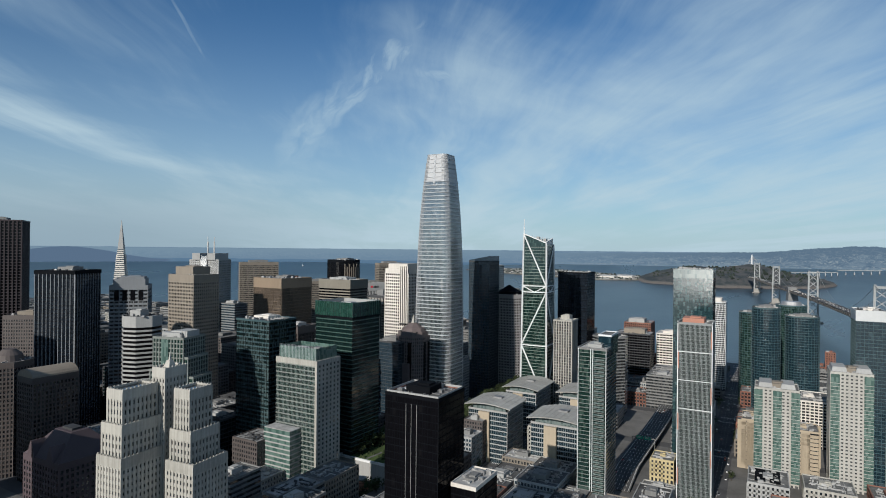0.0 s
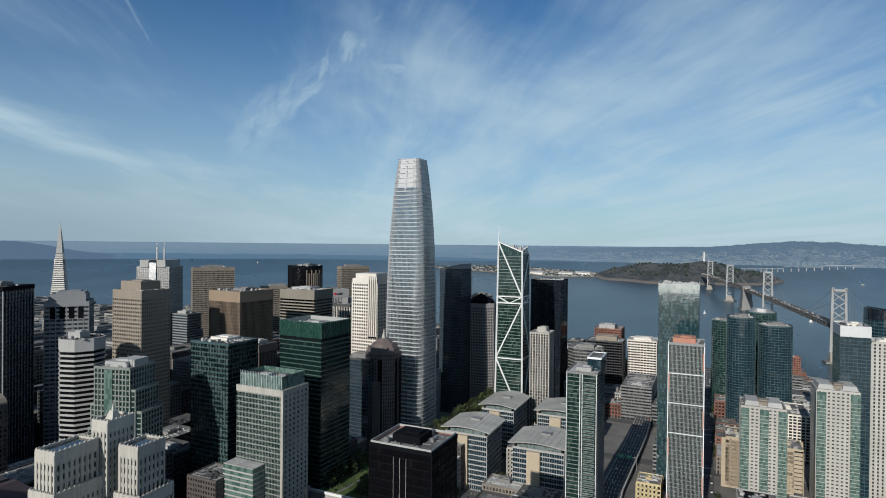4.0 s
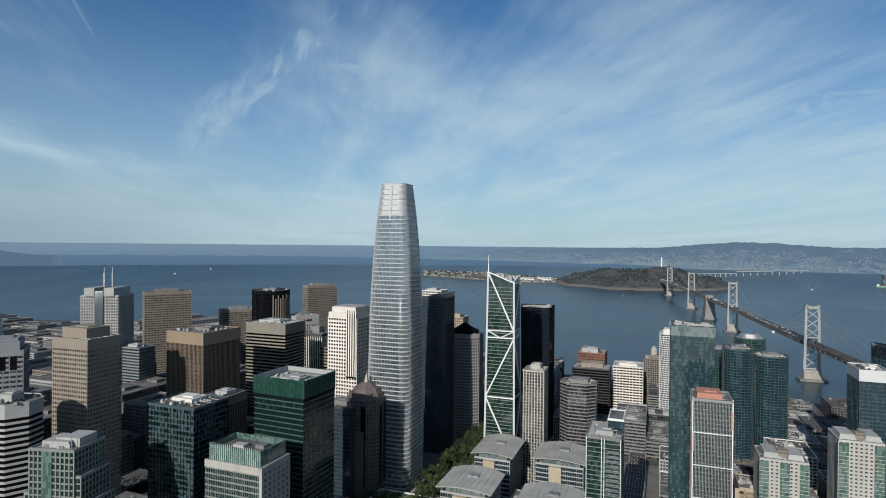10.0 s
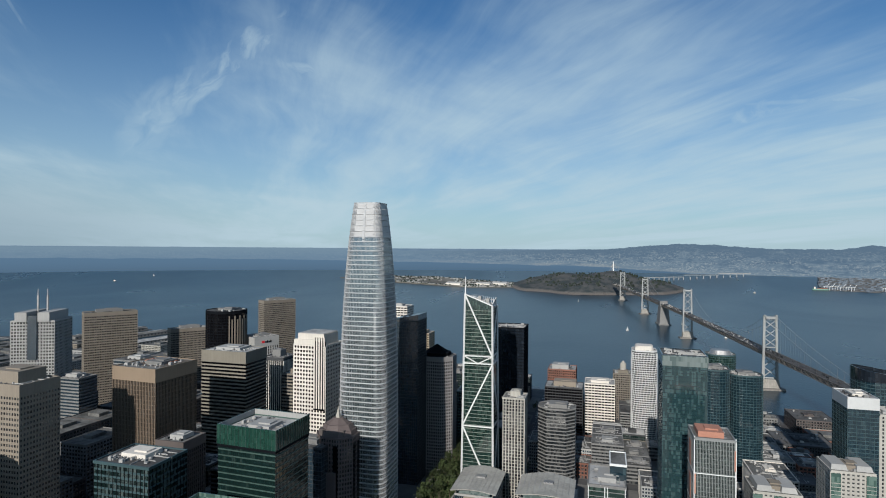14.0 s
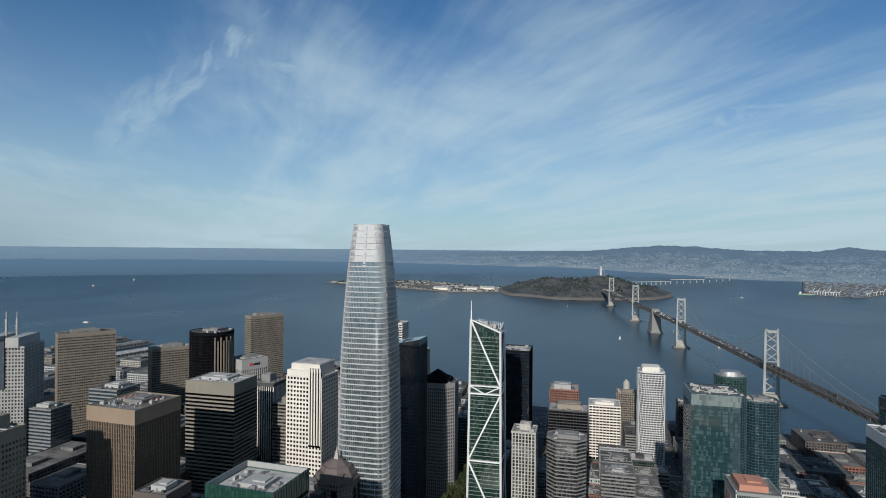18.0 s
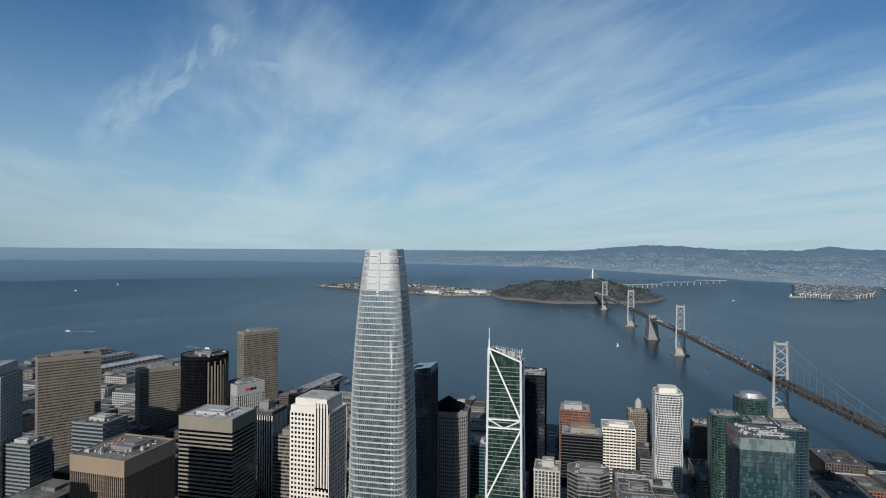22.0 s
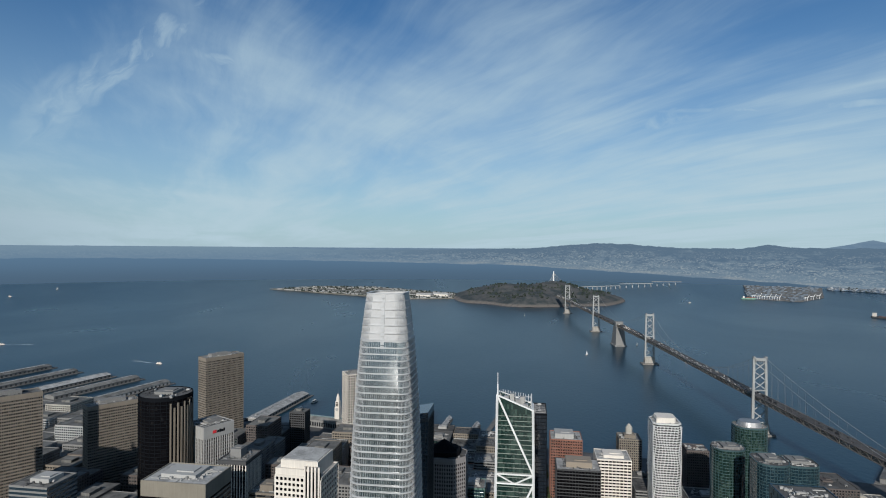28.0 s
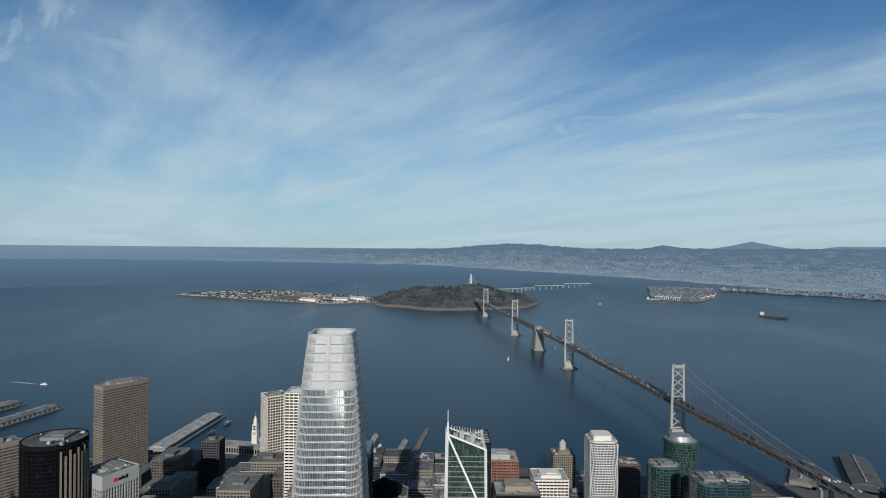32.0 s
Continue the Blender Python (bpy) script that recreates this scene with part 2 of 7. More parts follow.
# ---- materials ----
def surface(name, color, rough=0.8, vary=0.18, big=0.03, small=0.8, metal=0.0, bump=0.15, streak=0.0, spec=0.4):
    """A weathered surface: stains at one scale, grain at another, optional vertical runs."""
    m = bpy.data.materials.new(name)
    m.use_nodes = True
    n = Nodes(m.node_tree)
    p = n.add("ShaderNodeBsdfPrincipled")
    o = n.add("ShaderNodeOutputMaterial")
    n.link(p.outputs[0], o.inputs[0])
    geo = n.add("ShaderNodeNewGeometry").outputs["Position"]
    a = n.noise(geo, big, 5.0, 0.6)
    b = n.noise(geo, small, 4.0, 0.65)
    v = n.math("ADD", n.math("MULTIPLY", a, 0.65), n.math("MULTIPLY", b, 0.35))
    if streak:
        s = n.noise(n.vmath("MULTIPLY", geo, (0.9, 0.9, 0.035)), 1.0, 4.0, 0.6)
        v = n.math("ADD", n.math("MULTIPLY", v, 1 - streak), n.math("MULTIPLY", s, streak))
    info = n.add("ShaderNodeObjectInfo").outputs["Random"]
    v = n.math("ADD", v, n.math("MULTIPLY", n.math("SUBTRACT", info, 0.5), 0.12))
    dark = tuple(c * (1 - vary * 1.6) for c in color)
    light = tuple(min(1.0, c * (1 + vary * 1.2)) for c in color)
    n.link(n.mix(n.range(v, 0.3, 0.7), dark, light), p.inputs["Base Color"])
    n.put(p.inputs["Roughness"], n.range(b, 0.2, 0.8, max(0.02, rough - 0.1), min(1.0, rough + 0.1)))
    p.inputs["Metallic"].default_value = metal
    p.inputs["Specular IOR Level"].default_value = spec
    if bump:
        k = n.add("ShaderNodeBump")
        k.inputs["Strength"].default_value, k.inputs["Distance"].default_value = bump, 0.15
        n.link(b, k.inputs["Height"])
        n.link(k.outputs[0], p.inputs["Normal"])
    return m


def glazing(name, color, blind=(0.30, 0.30, 0.28), share=0.22, rough=0.06, floor=3.9, bay=1.7, wave=0.03, spec=0.7, ior=1.75):
    """Window glass seen from outside: every pane a little different, some with blinds behind."""
    m = bpy.data.materials.new(name)
    m.use_nodes = True
    n = Nodes(m.node_tree)
    p = n.add("ShaderNodeBsdfPrincipled")
    o = n.add("ShaderNodeOutputMaterial")
    n.link(p.outputs[0], o.inputs[0])
    pos = n.add("ShaderNodeTexCoord").outputs["Object"]
    cell = n.vmath("FLOOR", n.vmath("DIVIDE", pos, (bay, bay, floor)))
    w = n.tree.nodes.new("ShaderNodeTexWhiteNoise")
    n.link(cell, w.inputs["Vector"])
    one = w.outputs["Value"]
    group = n.noise(n.vmath("MULTIPLY", cell, (0.23, 0.23, 0.31)), 1.0, 2.0)
    pick = n.range(n.math("ADD", n.math("MULTIPLY", one, 0.7), n.math("MULTIPLY", group, 0.6)), 1.0 - share * 1.6 + 0.05, 1.08 - share * 1.6 + 0.1)
    tint = n.mix(one, tuple(c * 0.85 for c in color), tuple(c * 1.15 for c in color))
    n.link(n.mix(n.math("MULTIPLY", pick, 0.30), tint, blind), p.inputs["Base Color"])
    n.put(p.inputs["Roughness"], n.math("ADD", rough, n.math("MULTIPLY", one, 0.05)))
    p.inputs["Specular IOR Level"].default_value = spec
    p.inputs["IOR"].default_value = ior
    k = n.add("ShaderNodeBump")
    k.inputs["Strength"].default_value, k.inputs["Distance"].default_value = wave, 1.0
    n.link(n.noise(pos, 0.35, 2.0), k.inputs["Height"])
    n.link(k.outputs[0], p.inputs["Normal"])
    return m


M = {}
M["white"] = surface("white_concrete", (0.56, 0.525, 0.475), 0.85, 0.10, streak=0.35)
M["cream"] = surface("cream_terracotta", (0.33, 0.318, 0.285), 0.85, 0.2, streak=0.45)
M["warm"] = surface("warm_grey_concrete", (0.18, 0.165, 0.135), 0.85, 0.12, streak=0.3)
M["beige"] = surface("beige_stone", (0.205, 0.176, 0.142), 0.85, 0.12, streak=0.3)
M["sand"] = surface("sand_stone", (0.34, 0.285, 0.21), 0.85, 0.10, streak=0.3)
M["offwhite"] = surface("off_white_concrete", (0.34, 0.33, 0.30), 0.85, 0.10, streak=0.3)
M["coolgrey"] = surface("cool_grey_granite", (0.17, 0.18, 0.19), 0.8, 0.1, streak=0.3)
M["wavewhite"] = surface("white_balcony_concrete", (0.46, 0.47, 0.47), 0.7, 0.08)
M["weave"] = surface("grey_metal_mesh", (0.19, 0.2, 0.2), 0.6, 0.12)
M["tan"] = surface("tan_stone", (0.170, 0.148, 0.122), 0.85, 0.12, streak=0.3)
M["brown"] = surface("brown_aggregate", (0.120, 0.097, 0.077), 0.85, 0.12, streak=0.3)
M["bronze"] = surface("warm_brown_stone", (0.20, 0.152, 0.108), 0.85, 0.12, streak=0.3)
M["bronzerib"] = surface("warm_brown_ribs", (0.135, 0.100, 0.072), 0.85, 0.12, streak=0.3)
M["granite"] = surface("brown_granite", (0.08, 0.067, 0.063), 0.7, 0.14, streak=0.2)
M["grey"] = surface("grey_concrete", (0.165, 0.165, 0.162), 0.88, 0.14, streak=0.4)
M["lgrey"] = surface("light_grey_panels", (0.3, 0.3, 0.292), 0.8, 0.10, streak=0.3)
M["dgrey"] = surface("dark_grey_panels", (0.05, 0.052, 0.055), 0.75, 0.18, streak=0.2, spec=0.2)
M["black"] = surface("black_panels", (0.005, 0.006, 0.008), 0.85, 0.25, spec=0.06)
M["brick"] = surface("red_brick", (0.19, 0.085, 0.06), 0.9, 0.2)
M["pinkish"] = surface("salmon_panels", (0.36, 0.17, 0.12), 0.85, 0.15)
M["carnelian"] = surface("dark_polished_granite", (0.040, 0.033, 0.036), 0.6, 0.14, spec=0.2)
M["mauve"] = surface("mauve_brown_granite", (0.105, 0.083, 0.080), 0.75, 0.14)
M["purple"] = surface("mauve_granite", (0.07, 0.052, 0.058), 0.75, 0.14)
M["orange"] = surface("orange_stucco", (0.45, 0.13, 0.05), 0.9, 0.12)
M["yellow"] = surface("yellow_stucco", (0.42, 0.35, 0.20), 0.9, 0.12)
M["roof"] = surface("roof_membrane", (0.125, 0.125, 0.12), 0.92, 0.38, 0.06, 0.5)
M["roofw"] = surface("white_roof_membrane", (0.30, 0.30, 0.295), 0.9, 0.28, 0.08, 0.5)
M["roofd"] = surface("tar_roof", (0.07, 0.07, 0.07), 0.92, 0.30, 0.06, 0.5)
M["metal"] = surface("galvanised_metal", (0.3, 0.3, 0.3), 0.45, 0.2, metal=0.6)
M["steelw"] = surface("white_painted_steel", (0.6, 0.61, 0.61), 0.5, 0.08)
M["alu"] = surface("pearl_aluminium", (0.43, 0.44, 0.45), 0.38, 0.08, metal=0.25, bump=0.05)
M["bridge"] = surface("bridge_grey_paint", (0.25, 0.26, 0.26), 0.6, 0.14, streak=0.3)
M["pierstone"] = surface("pier_concrete", (0.27, 0.255, 0.23), 0.9, 0.22, streak=0.5)
M["bridged"] = surface("bridge_dark_steel", (0.15, 0.14, 0.13), 0.7, 0.15)
M["copper"] = surface("green_copper", (0.14, 0.26, 0.21), 0.7, 0.2)
M["asphalt"] = surface("asphalt", (0.066, 0.066, 0.068), 0.9, 0.25, 0.05, 0.7)
M["paving"] = surface("pavement_concrete", (0.125, 0.122, 0.116), 0.9, 0.2, 0.05, 0.7)
M["paint"] = surface("road_paint", (0.65, 0.65, 0.62), 0.8, 0.15)
M["earth"] = surface("dry_slope_soil", (0.1, 0.08, 0.06), 0.95, 0.3, 0.01, 0.2)
M["leaf"] = surface("foliage", (0.034, 0.048, 0.018), 0.8, 0.5, 0.05, 0.5, spec=0.2)
M["lawn"] = surface("lawn", (0.06, 0.09, 0.03), 0.9, 0.3, 0.05, 0.5, spec=0.2)
M["bark"] = surface("bark", (0.09, 0.07, 0.05), 0.9, 0.3)
M["wood"] = surface("pier_timber", (0.13, 0.11, 0.09), 0.9, 0.3)
M["g_dark"] = glazing("dark_glass", (0.014, 0.017, 0.020), (0.16, 0.16, 0.15))
M["g_grey"] = glazing("grey_window_glass", (0.04, 0.044, 0.048), (0.16, 0.16, 0.15), 0.3)
M["g_black"] = glazing("black_glass", (0.004, 0.004, 0.005), (0.03, 0.03, 0.03), 0.06, spec=0.4, ior=1.36)
M["g_jet"] = glazing("jet_glass", (0.003, 0.003, 0.004), (0.02, 0.02, 0.02), 0.05, spec=0.3, ior=1.2)
M["g_haze"] = glazing("blue_grey_glass", (0.022, 0.036, 0.048), (0.05, 0.07, 0.09), 0.10, ior=1.7)
M["g_ink"] = glazing("ink_glass", (0.010, 0.014, 0.020), (0.03, 0.04, 0.05), 0.10, ior=1.5)
M["g_green"] = glazing("green_glass", (0.010, 0.027, 0.023), (0.08, 0.12, 0.10), 0.20)
M["g_dgreen"] = glazing("dark_green_glass", (0.006, 0.017, 0.016), (0.05, 0.08, 0.07), 0.10, ior=1.6)
M["g_band"] = surface("green_spandrel_glass", (0.05, 0.085, 0.075), 0.35, 0.15, bump=0.0)
M["g_crown"] = glazing("green_crown_glass", (0.012, 0.044, 0.033), (0.03, 0.07, 0.055), 0.2, ior=1.6)
M["g_blue"] = glazing("blue_glass", (0.020, 0.036, 0.050), (0.07, 0.09, 0.11), 0.06, ior=2.1)
M["g_flick"] = glazing("flickering_green_glass", (0.006, 0.014, 0.014), (0.20, 0.26, 0.26), 0.20, ior=1.55)
M["g_teal"] = glazing("teal_glass", (0.009, 0.024, 0.034), (0.06, 0.10, 0.11), 0.12, ior=1.8)
M["g_pale"] = glazing("pale_glass", (0.085, 0.12, 0.12), (0.26, 0.29, 0.28), 0.35)
M["g_sky"] = glazing("sky_glass", (0.018, 0.044, 0.048), (0.09, 0.14, 0.14), 0.20, wave=0.04, spec=0.8, ior=1.75)
M["g_mint"] = glazing("mint_glass", (0.05, 0.098, 0.085), (0.20, 0.26, 0.23), 0.35)

# ---- building blocks ----
GS, GF = -5.0, 49.0  # street grids south and north of the diagonal avenue, degrees


def mesh_of(name, verts, faces):
    me = bpy.data.meshes.new(name)
    me.from_pydata(verts, [], faces)
    me.update()
    return me


class Build:
    """Collects boxes, prisms and rings into one mesh."""

    def __init__(self):
        self.v, self.f = [], []

    def prism(self, poly, z0, z1, top=None, bottom=False):
        top = top or poly
        k, n = len(self.v), len(poly)
        self.v += [(x, y, z0) for x, y in poly] + [(x, y, z1) for x, y in top]
        self.f += [(k + i, k + (i + 1) % n, k + n + (i + 1) % n, k + n + i) for i in range(n)]
        self.f.append(tuple(k + n + i for i in range(n)))
        if bottom:
            self.f.append(tuple(k + i for i in reversed(range(n))))
        return self

    def ring(self, outer, inner, z0, z1):
        k, n = len(self.v), len(outer)
        for poly, z in ((outer, z0), (outer, z1), (inner, z1), (inner, z0)):
            self.v += [(x, y, z) for x, y in poly]
        for s in range(4):
            a, b = k + s * n, k + ((s + 1) % 4) * n
            self.f += [(a + i, a + (i + 1) % n, b + (i + 1) % n, b + i) for i in range(n)]
        return self

    def box(self, x, y, z, w, d, h, rz=0.0):
        c, s = math.cos(radians(rz)), math.sin(radians(rz))
        poly = [(x + c * a - s * b, y + s * a + c * b) for a, b in ((-w / 2, -d / 2), (w / 2, -d / 2), (w / 2, d / 2), (-w / 2, d / 2))]
        return self.prism(poly, z, z + h, bottom=True)

    def beam(self, a, b, w, h=None):
        """A bar of rectangular section between two points."""
        a, b = Vector(a), Vector(b)
        ax = (b - a).normalized()
        side = ax.cross(Vector((0, 0, 1)))
        side = side.normalized() if side.length > 1e-3 else Vector((1, 0, 0))
        upv = side.cross(ax).normalized()
        h = h or w
        k = len(self.v)
        for p in (a, b):
            for i, j in ((-1, -1), (1, -1), (1, 1), (-1, 1)):
                self.v.append(tuple(p + side * (i * w / 2) + upv * (j * h / 2)))
        self.f += [(k, k + 3, k + 2, k + 1), (k + 4, k + 5, k + 6, k + 7)]
        self.f += [(k + i, k + (i + 1) % 4, k + 4 + (i + 1) % 4, k + 4 + i) for i in range(4)]
        return self

    def tube(self, pts, w, h=None):
        """A bar of rectangular section along a line of points, in one piece."""
        h = h or w
        k, n = len(self.v), len(pts)
        pts = [Vector(p) for p in pts]
        for i, p in enumerate(pts):
            ax = (pts[min(n - 1, i + 1)] - pts[max(0, i - 1)]).normalized()
            side = ax.cross(Vector((0, 0, 1)))
            side = side.normalized() if side.length > 0.2 else Vector((p.y, -p.x, 0)).normalized()
            upv = side.cross(ax).normalized()
            for a, b in ((-1, -1), (1, -1), (1, 1), (-1, 1)):
                self.v.append(tuple(p + side * (a * w / 2) + upv * (b * h / 2)))
        for i in range(n - 1):
            a, b = k + 4 * i, k + 4 * i + 4
            self.f += [(a + j, a + (j + 1) % 4, b + (j + 1) % 4, b + j) for j in range(4)]
        self.f += [(k, k + 3, k + 2, k + 1), tuple(k + 4 * (n - 1) + j for j in range(4))]
        return self

    def mesh(self, name):
        return mesh_of(name, self.v, self.f)


def part(name, data, material, parent, label="", loc=(0, 0, 0), rz=0.0):
    """Links a mesh (or a Build) as one part under a thing or a part."""
    if isinstance(data, Build):
        data = data.mesh(name)
    if material and not data.materials:
        data.materials.append(material)
    ob = new(name, data)
    ob.parent = parent
    ob.location, ob.rotation_euler = loc, (0, 0, radians(rz))
    if label:
        ob["label"] = label
    return ob


def thing(name, label, category, loc, group="", rz=0.0):
    ob = tagged(new(name), label, category, group)
    ob.empty_display_size = 1.0
    ob.location, ob.rotation_euler = loc, (0, 0, radians(rz))
    return ob


def rect(w, d, chamfer=0.0):
    a, b, c = w / 2, d / 2, chamfer
    if not c:
        return [(-a, -b), (a, -b), (a, b), (-a, b)]
    return [(-a + c, -b), (a - c, -b), (a, -b + c), (a, b - c), (a - c, b), (-a + c, b), (-a, b - c), (-a, -b + c)]


def rounded(w, d, r, steps=6):
    pts = []
    for cx, cy, a0 in ((w / 2 - r, d / 2 - r, 0), (-w / 2 + r, d / 2 - r, 90), (-w / 2 + r, -d / 2 + r, 180), (w / 2 - r, -d / 2 + r, 270)):
        for i in range(steps + 1):
            a = radians(a0 + 90 * i / steps)
            pts.append((cx + r * math.cos(a), cy + r * math.sin(a)))
    return pts


def round_plan(r, n=28, squash=1.0):
    return [(r * math.cos(math.tau * i / n), squash * r * math.sin(math.tau * i / n)) for i in range(n)]


def grown(poly, t):
    """The outline moved outward by t (convex, counter-clockwise)."""
    out, n = [], len(poly)
    for i in range(n):
        p0, p1, p2 = Vector(poly[i - 1]), Vector(poly[i]), Vector(poly[(i + 1) % n])
        e0, e1 = (p1 - p0).normalized(), (p2 - p1).normalized()
        n0, n1 = Vector((e0.y, -e0.x)), Vector((e1.y, -e1.x))
        m = (n0 + n1).normalized()
        out.append(tuple(p1 + m * (t / max(0.3, m.dot(n0)))))
    return out


def facade(ob, poly, z0, z1, wall, glass, fl=3.9, sp=1.5, st=0.35, bay=3.0, pw=0.6, pt=0.4, split=True, crown=0.0, base=0.0, pier_mat=None, corner=True, spandrels=True, skip=(), crown_mat=None):
    """Glass behind floor bands and piers. Bands and piers stand proud, so the windows are set back."""
    part("glass_wall", Build().prism(poly, z0, z1 - 0.05), glass, ob, "window glass set back behind the facade")
    outer = grown(poly, st)
    floors = max(1, int((z1 - z0 - crown - base) / fl))
    fl = (z1 - z0 - crown - base) / floors
    joined, rods = Build(), Build()
    if spandrels:
        band = Build().ring(outer, grown(poly, -0.1), 0, sp).mesh("spandrel")
        band.materials.append(wall)
        for i in range(1, floors + 1):
            z = z0 + base + i * fl - sp * 0.5
            if z + sp > z1:
                continue
            if split:
                part("spandrel", band, None, ob, loc=(0, 0, z))
            else:
                joined.ring(outer, grown(poly, -0.1), z, z + sp)
    if crown:
        part("crown_band", Build().ring(grown(poly, max(st, pt) + 0.03), grown(poly, -0.4), z1 - crown, z1 + 1.0), crown_mat or wall, ob)
    else:
        part("parapet", Build().ring(grown(poly, max(st, pt) + 0.05), grown(poly, -0.4), z1 - 0.8, z1 + 1.1), wall, ob)
    if base:
        part("base_band", Build().ring(grown(poly, max(st, pt) + 0.05), grown(poly, -0.3), z0 + base - 1.4, z0 + base), wall, ob)
    if bay:
        rod = Build().box(0, 0, 0, pw, pt + 0.3, z1 - z0 - 0.3).mesh("pier")
        rod.materials.append(pier_mat or wall)
        n = len(poly)
        for i in range(n):
            if i in skip:
                continue
            p, q = Vector(poly[i]), Vector(poly[(i + 1) % n])
            e = q - p
            k = max(1, round(e.length / bay))
            a = math.degrees(math.atan2(e.y, e.x))
            nrm = Vector((e.y, -e.x)).normalized()
            for j in range(0 if corner else 1, k):
                c = p + e * (j / k) + nrm * (pt / 2 - 0.15)
                if split and bay >= 2.8:
                    part("pier", rod, None, ob, loc=(c.x, c.y, z0), rz=a)
                else:
                    rods.box(c.x, c.y, z0, pw, pt + 0.3, z1 - z0 - 0.3, a)
    if not split and not (pier_mat and pier_mat is not wall):
        k = len(joined.v)
        joined.v += rods.v
        joined.f += [tuple(k + i for i in f) for f in rods.f]
        rods = Build()
    for grid_name, b, m in (("facade_grid", joined, wall), ("mullion_grid", rods, pier_mat or wall)):
        if b.v:
            part(grid_name, b, m, ob)["kind"] = "stuff"


def roofing(ob, poly, z, rnd, mat="roof", house="grey", busy=3, tall=4.5, share=0.5):
    """A flat roof with a plant room and machines."""
    part("roof", Build().prism(grown(poly, -0.3), z - 0.6, z + 0.25), M[mat], ob, "flat roof")
    xs, ys = [p[0] for p in poly], [p[1] for p in poly]
    w, d = max(xs) - min(xs), max(ys) - min(ys)
    cx, cy = (max(xs) + min(xs)) / 2, (max(ys) + min(ys)) / 2
    if tall:
        hx, hy = cx + w * rnd.uniform(-0.08, 0.08), cy + d * rnd.uniform(-0.08, 0.08)
        b = Build().box(hx, hy, z + 0.2, w * share, d * share, tall)
        b.box(hx + w * 0.05, hy, z + tall, w * share * 0.5, d * share * 0.5, 1.2)
        part("plant_room", b, M[house], ob)
    for _ in range(busy):
        x, y = cx + w * rnd.uniform(-0.40, 0.40), cy + d * rnd.uniform(-0.40, 0.40)
        a, c, h = rnd.uniform(1.6, 4.5), rnd.uniform(1.6, 3.5), rnd.uniform(1.0, 2.6)
        b = Build().box(x, y, z + 0.2, a, c, h).box(x, y, z + 0.2 + h, a * 0.7, c * 0.6, 0.35)
        part("roof_unit", b, M[rnd.choice(("metal", "lgrey", "roofw"))], ob)
    # ducts, vents, hatches and curbs too small to tell apart
    mess = Build()
    for _ in range(min(46, int(w * d / 26))):
        x, y = cx + w * rnd.uniform(-0.36, 0.36), cy + d * rnd.uniform(-0.36, 0.36)
        kind = rnd.random()
        if kind < 0.3:
            mess.box(x, y, z + 0.2, rnd.uniform(4, 0.3 * w + 2), 0.5, rnd.uniform(0.4, 0.9))
        elif kind < 0.5:
            mess.box(x, y, z + 0.2, 0.5, rnd.uniform(4, 0.3 * d + 2), rnd.uniform(0.4, 0.9))
        else:
            mess.box(x, y, z + 0.2, rnd.uniform(0.6, 2.6), rnd.uniform(0.6, 2.6), rnd.uniform(0.5, 2.0))
    part("roof_clutter", mess, M[rnd.choice(("metal", "lgrey", "roofw", "dgrey"))], ob, "ducts and vents on the roof")["kind"] = "stuff"


FOOT = []  # circles taken up on the ground: x, y, radius


def tower(name, label, category, x, y, ang, poly, z1, z0=4.0, group="", seed=1, roof=None, **style):
    ob = thing(name, label, category, (x, y, 0), group, ang)
    facade(ob, poly, z0, z1, **style)
    roofing(ob, poly, z1, random.Random(seed), **(roof or {}))
    FOOT.append((x, y, max(math.hypot(*p) for p in poly)))
    return ob


def corner_at(x, y, w, d, ang, ref):
    """Centre of a w by d plan at that angle, from one of its corners: fl, fr (front left, right)."""
    c, s = math.cos(radians(ang)), math.sin(radians(ang))
    a, b = (w / 2 if ref == "fl" else -w / 2), d / 2
    return x + c * a - s * b, y + s * a + c * b


# ---- bay and ground ----
def water_material():
    m = bpy.data.materials.new("bay_water")
    m.use_nodes = True
    n = Nodes(m.node_tree)
    p = n.add("ShaderNodeBsdfPrincipled")
    n.link(p.outputs[0], n.add("ShaderNodeOutputMaterial").inputs[0])
    geo = n.add("ShaderNodeNewGeometry").outputs["Position"]
    drift = n.noise(n.vmath("MULTIPLY", geo, (1.0, 0.45, 0.0)), 0.0016, 5.0, 0.55, distortion=1.0)
    n.link(n.mix(n.range(drift, 0.3, 0.7), (0.0045, 0.0215, 0.035), (0.006, 0.0245, 0.039)), p.inputs["Base Color"])
    n.put(p.inputs["Roughness"], n.range(drift, 0.3, 0.7, 0.27, 0.31))
    p.inputs["IOR"].default_value = 1.34
    p.inputs["Specular Tint"].default_value = (0.64, 0.87, 1.0, 1.0)
    chop = n.noise(n.vmath("MULTIPLY", geo, (1.0, 0.6, 0.0)), 0.11, 3.0, 0.6)
    k = n.add("ShaderNodeBump")
    k.inputs["Strength"].default_value, k.inputs["Distance"].default_value = 0.32, 1.4
    n.link(chop, k.inputs["Height"])
    facing = n.add("ShaderNodeNewGeometry").outputs["Normal"]
    n.link(n.vmath("NORMALIZE", n.vmath("ADD", facing, (0.0, 0.0, 3.0))), k.inputs["Normal"])
    n.link(k.outputs[0], p.inputs["Normal"])
    return m


SEA = 2.4


def bowl(r):
    """Height of the bay's sheet: level near the city, lifted far out so that its rim meets the far shore."""
    s = max(0.0, (r - 3300.0) / 1660.0)
    return SEA + (100.0 - SEA) * s * s


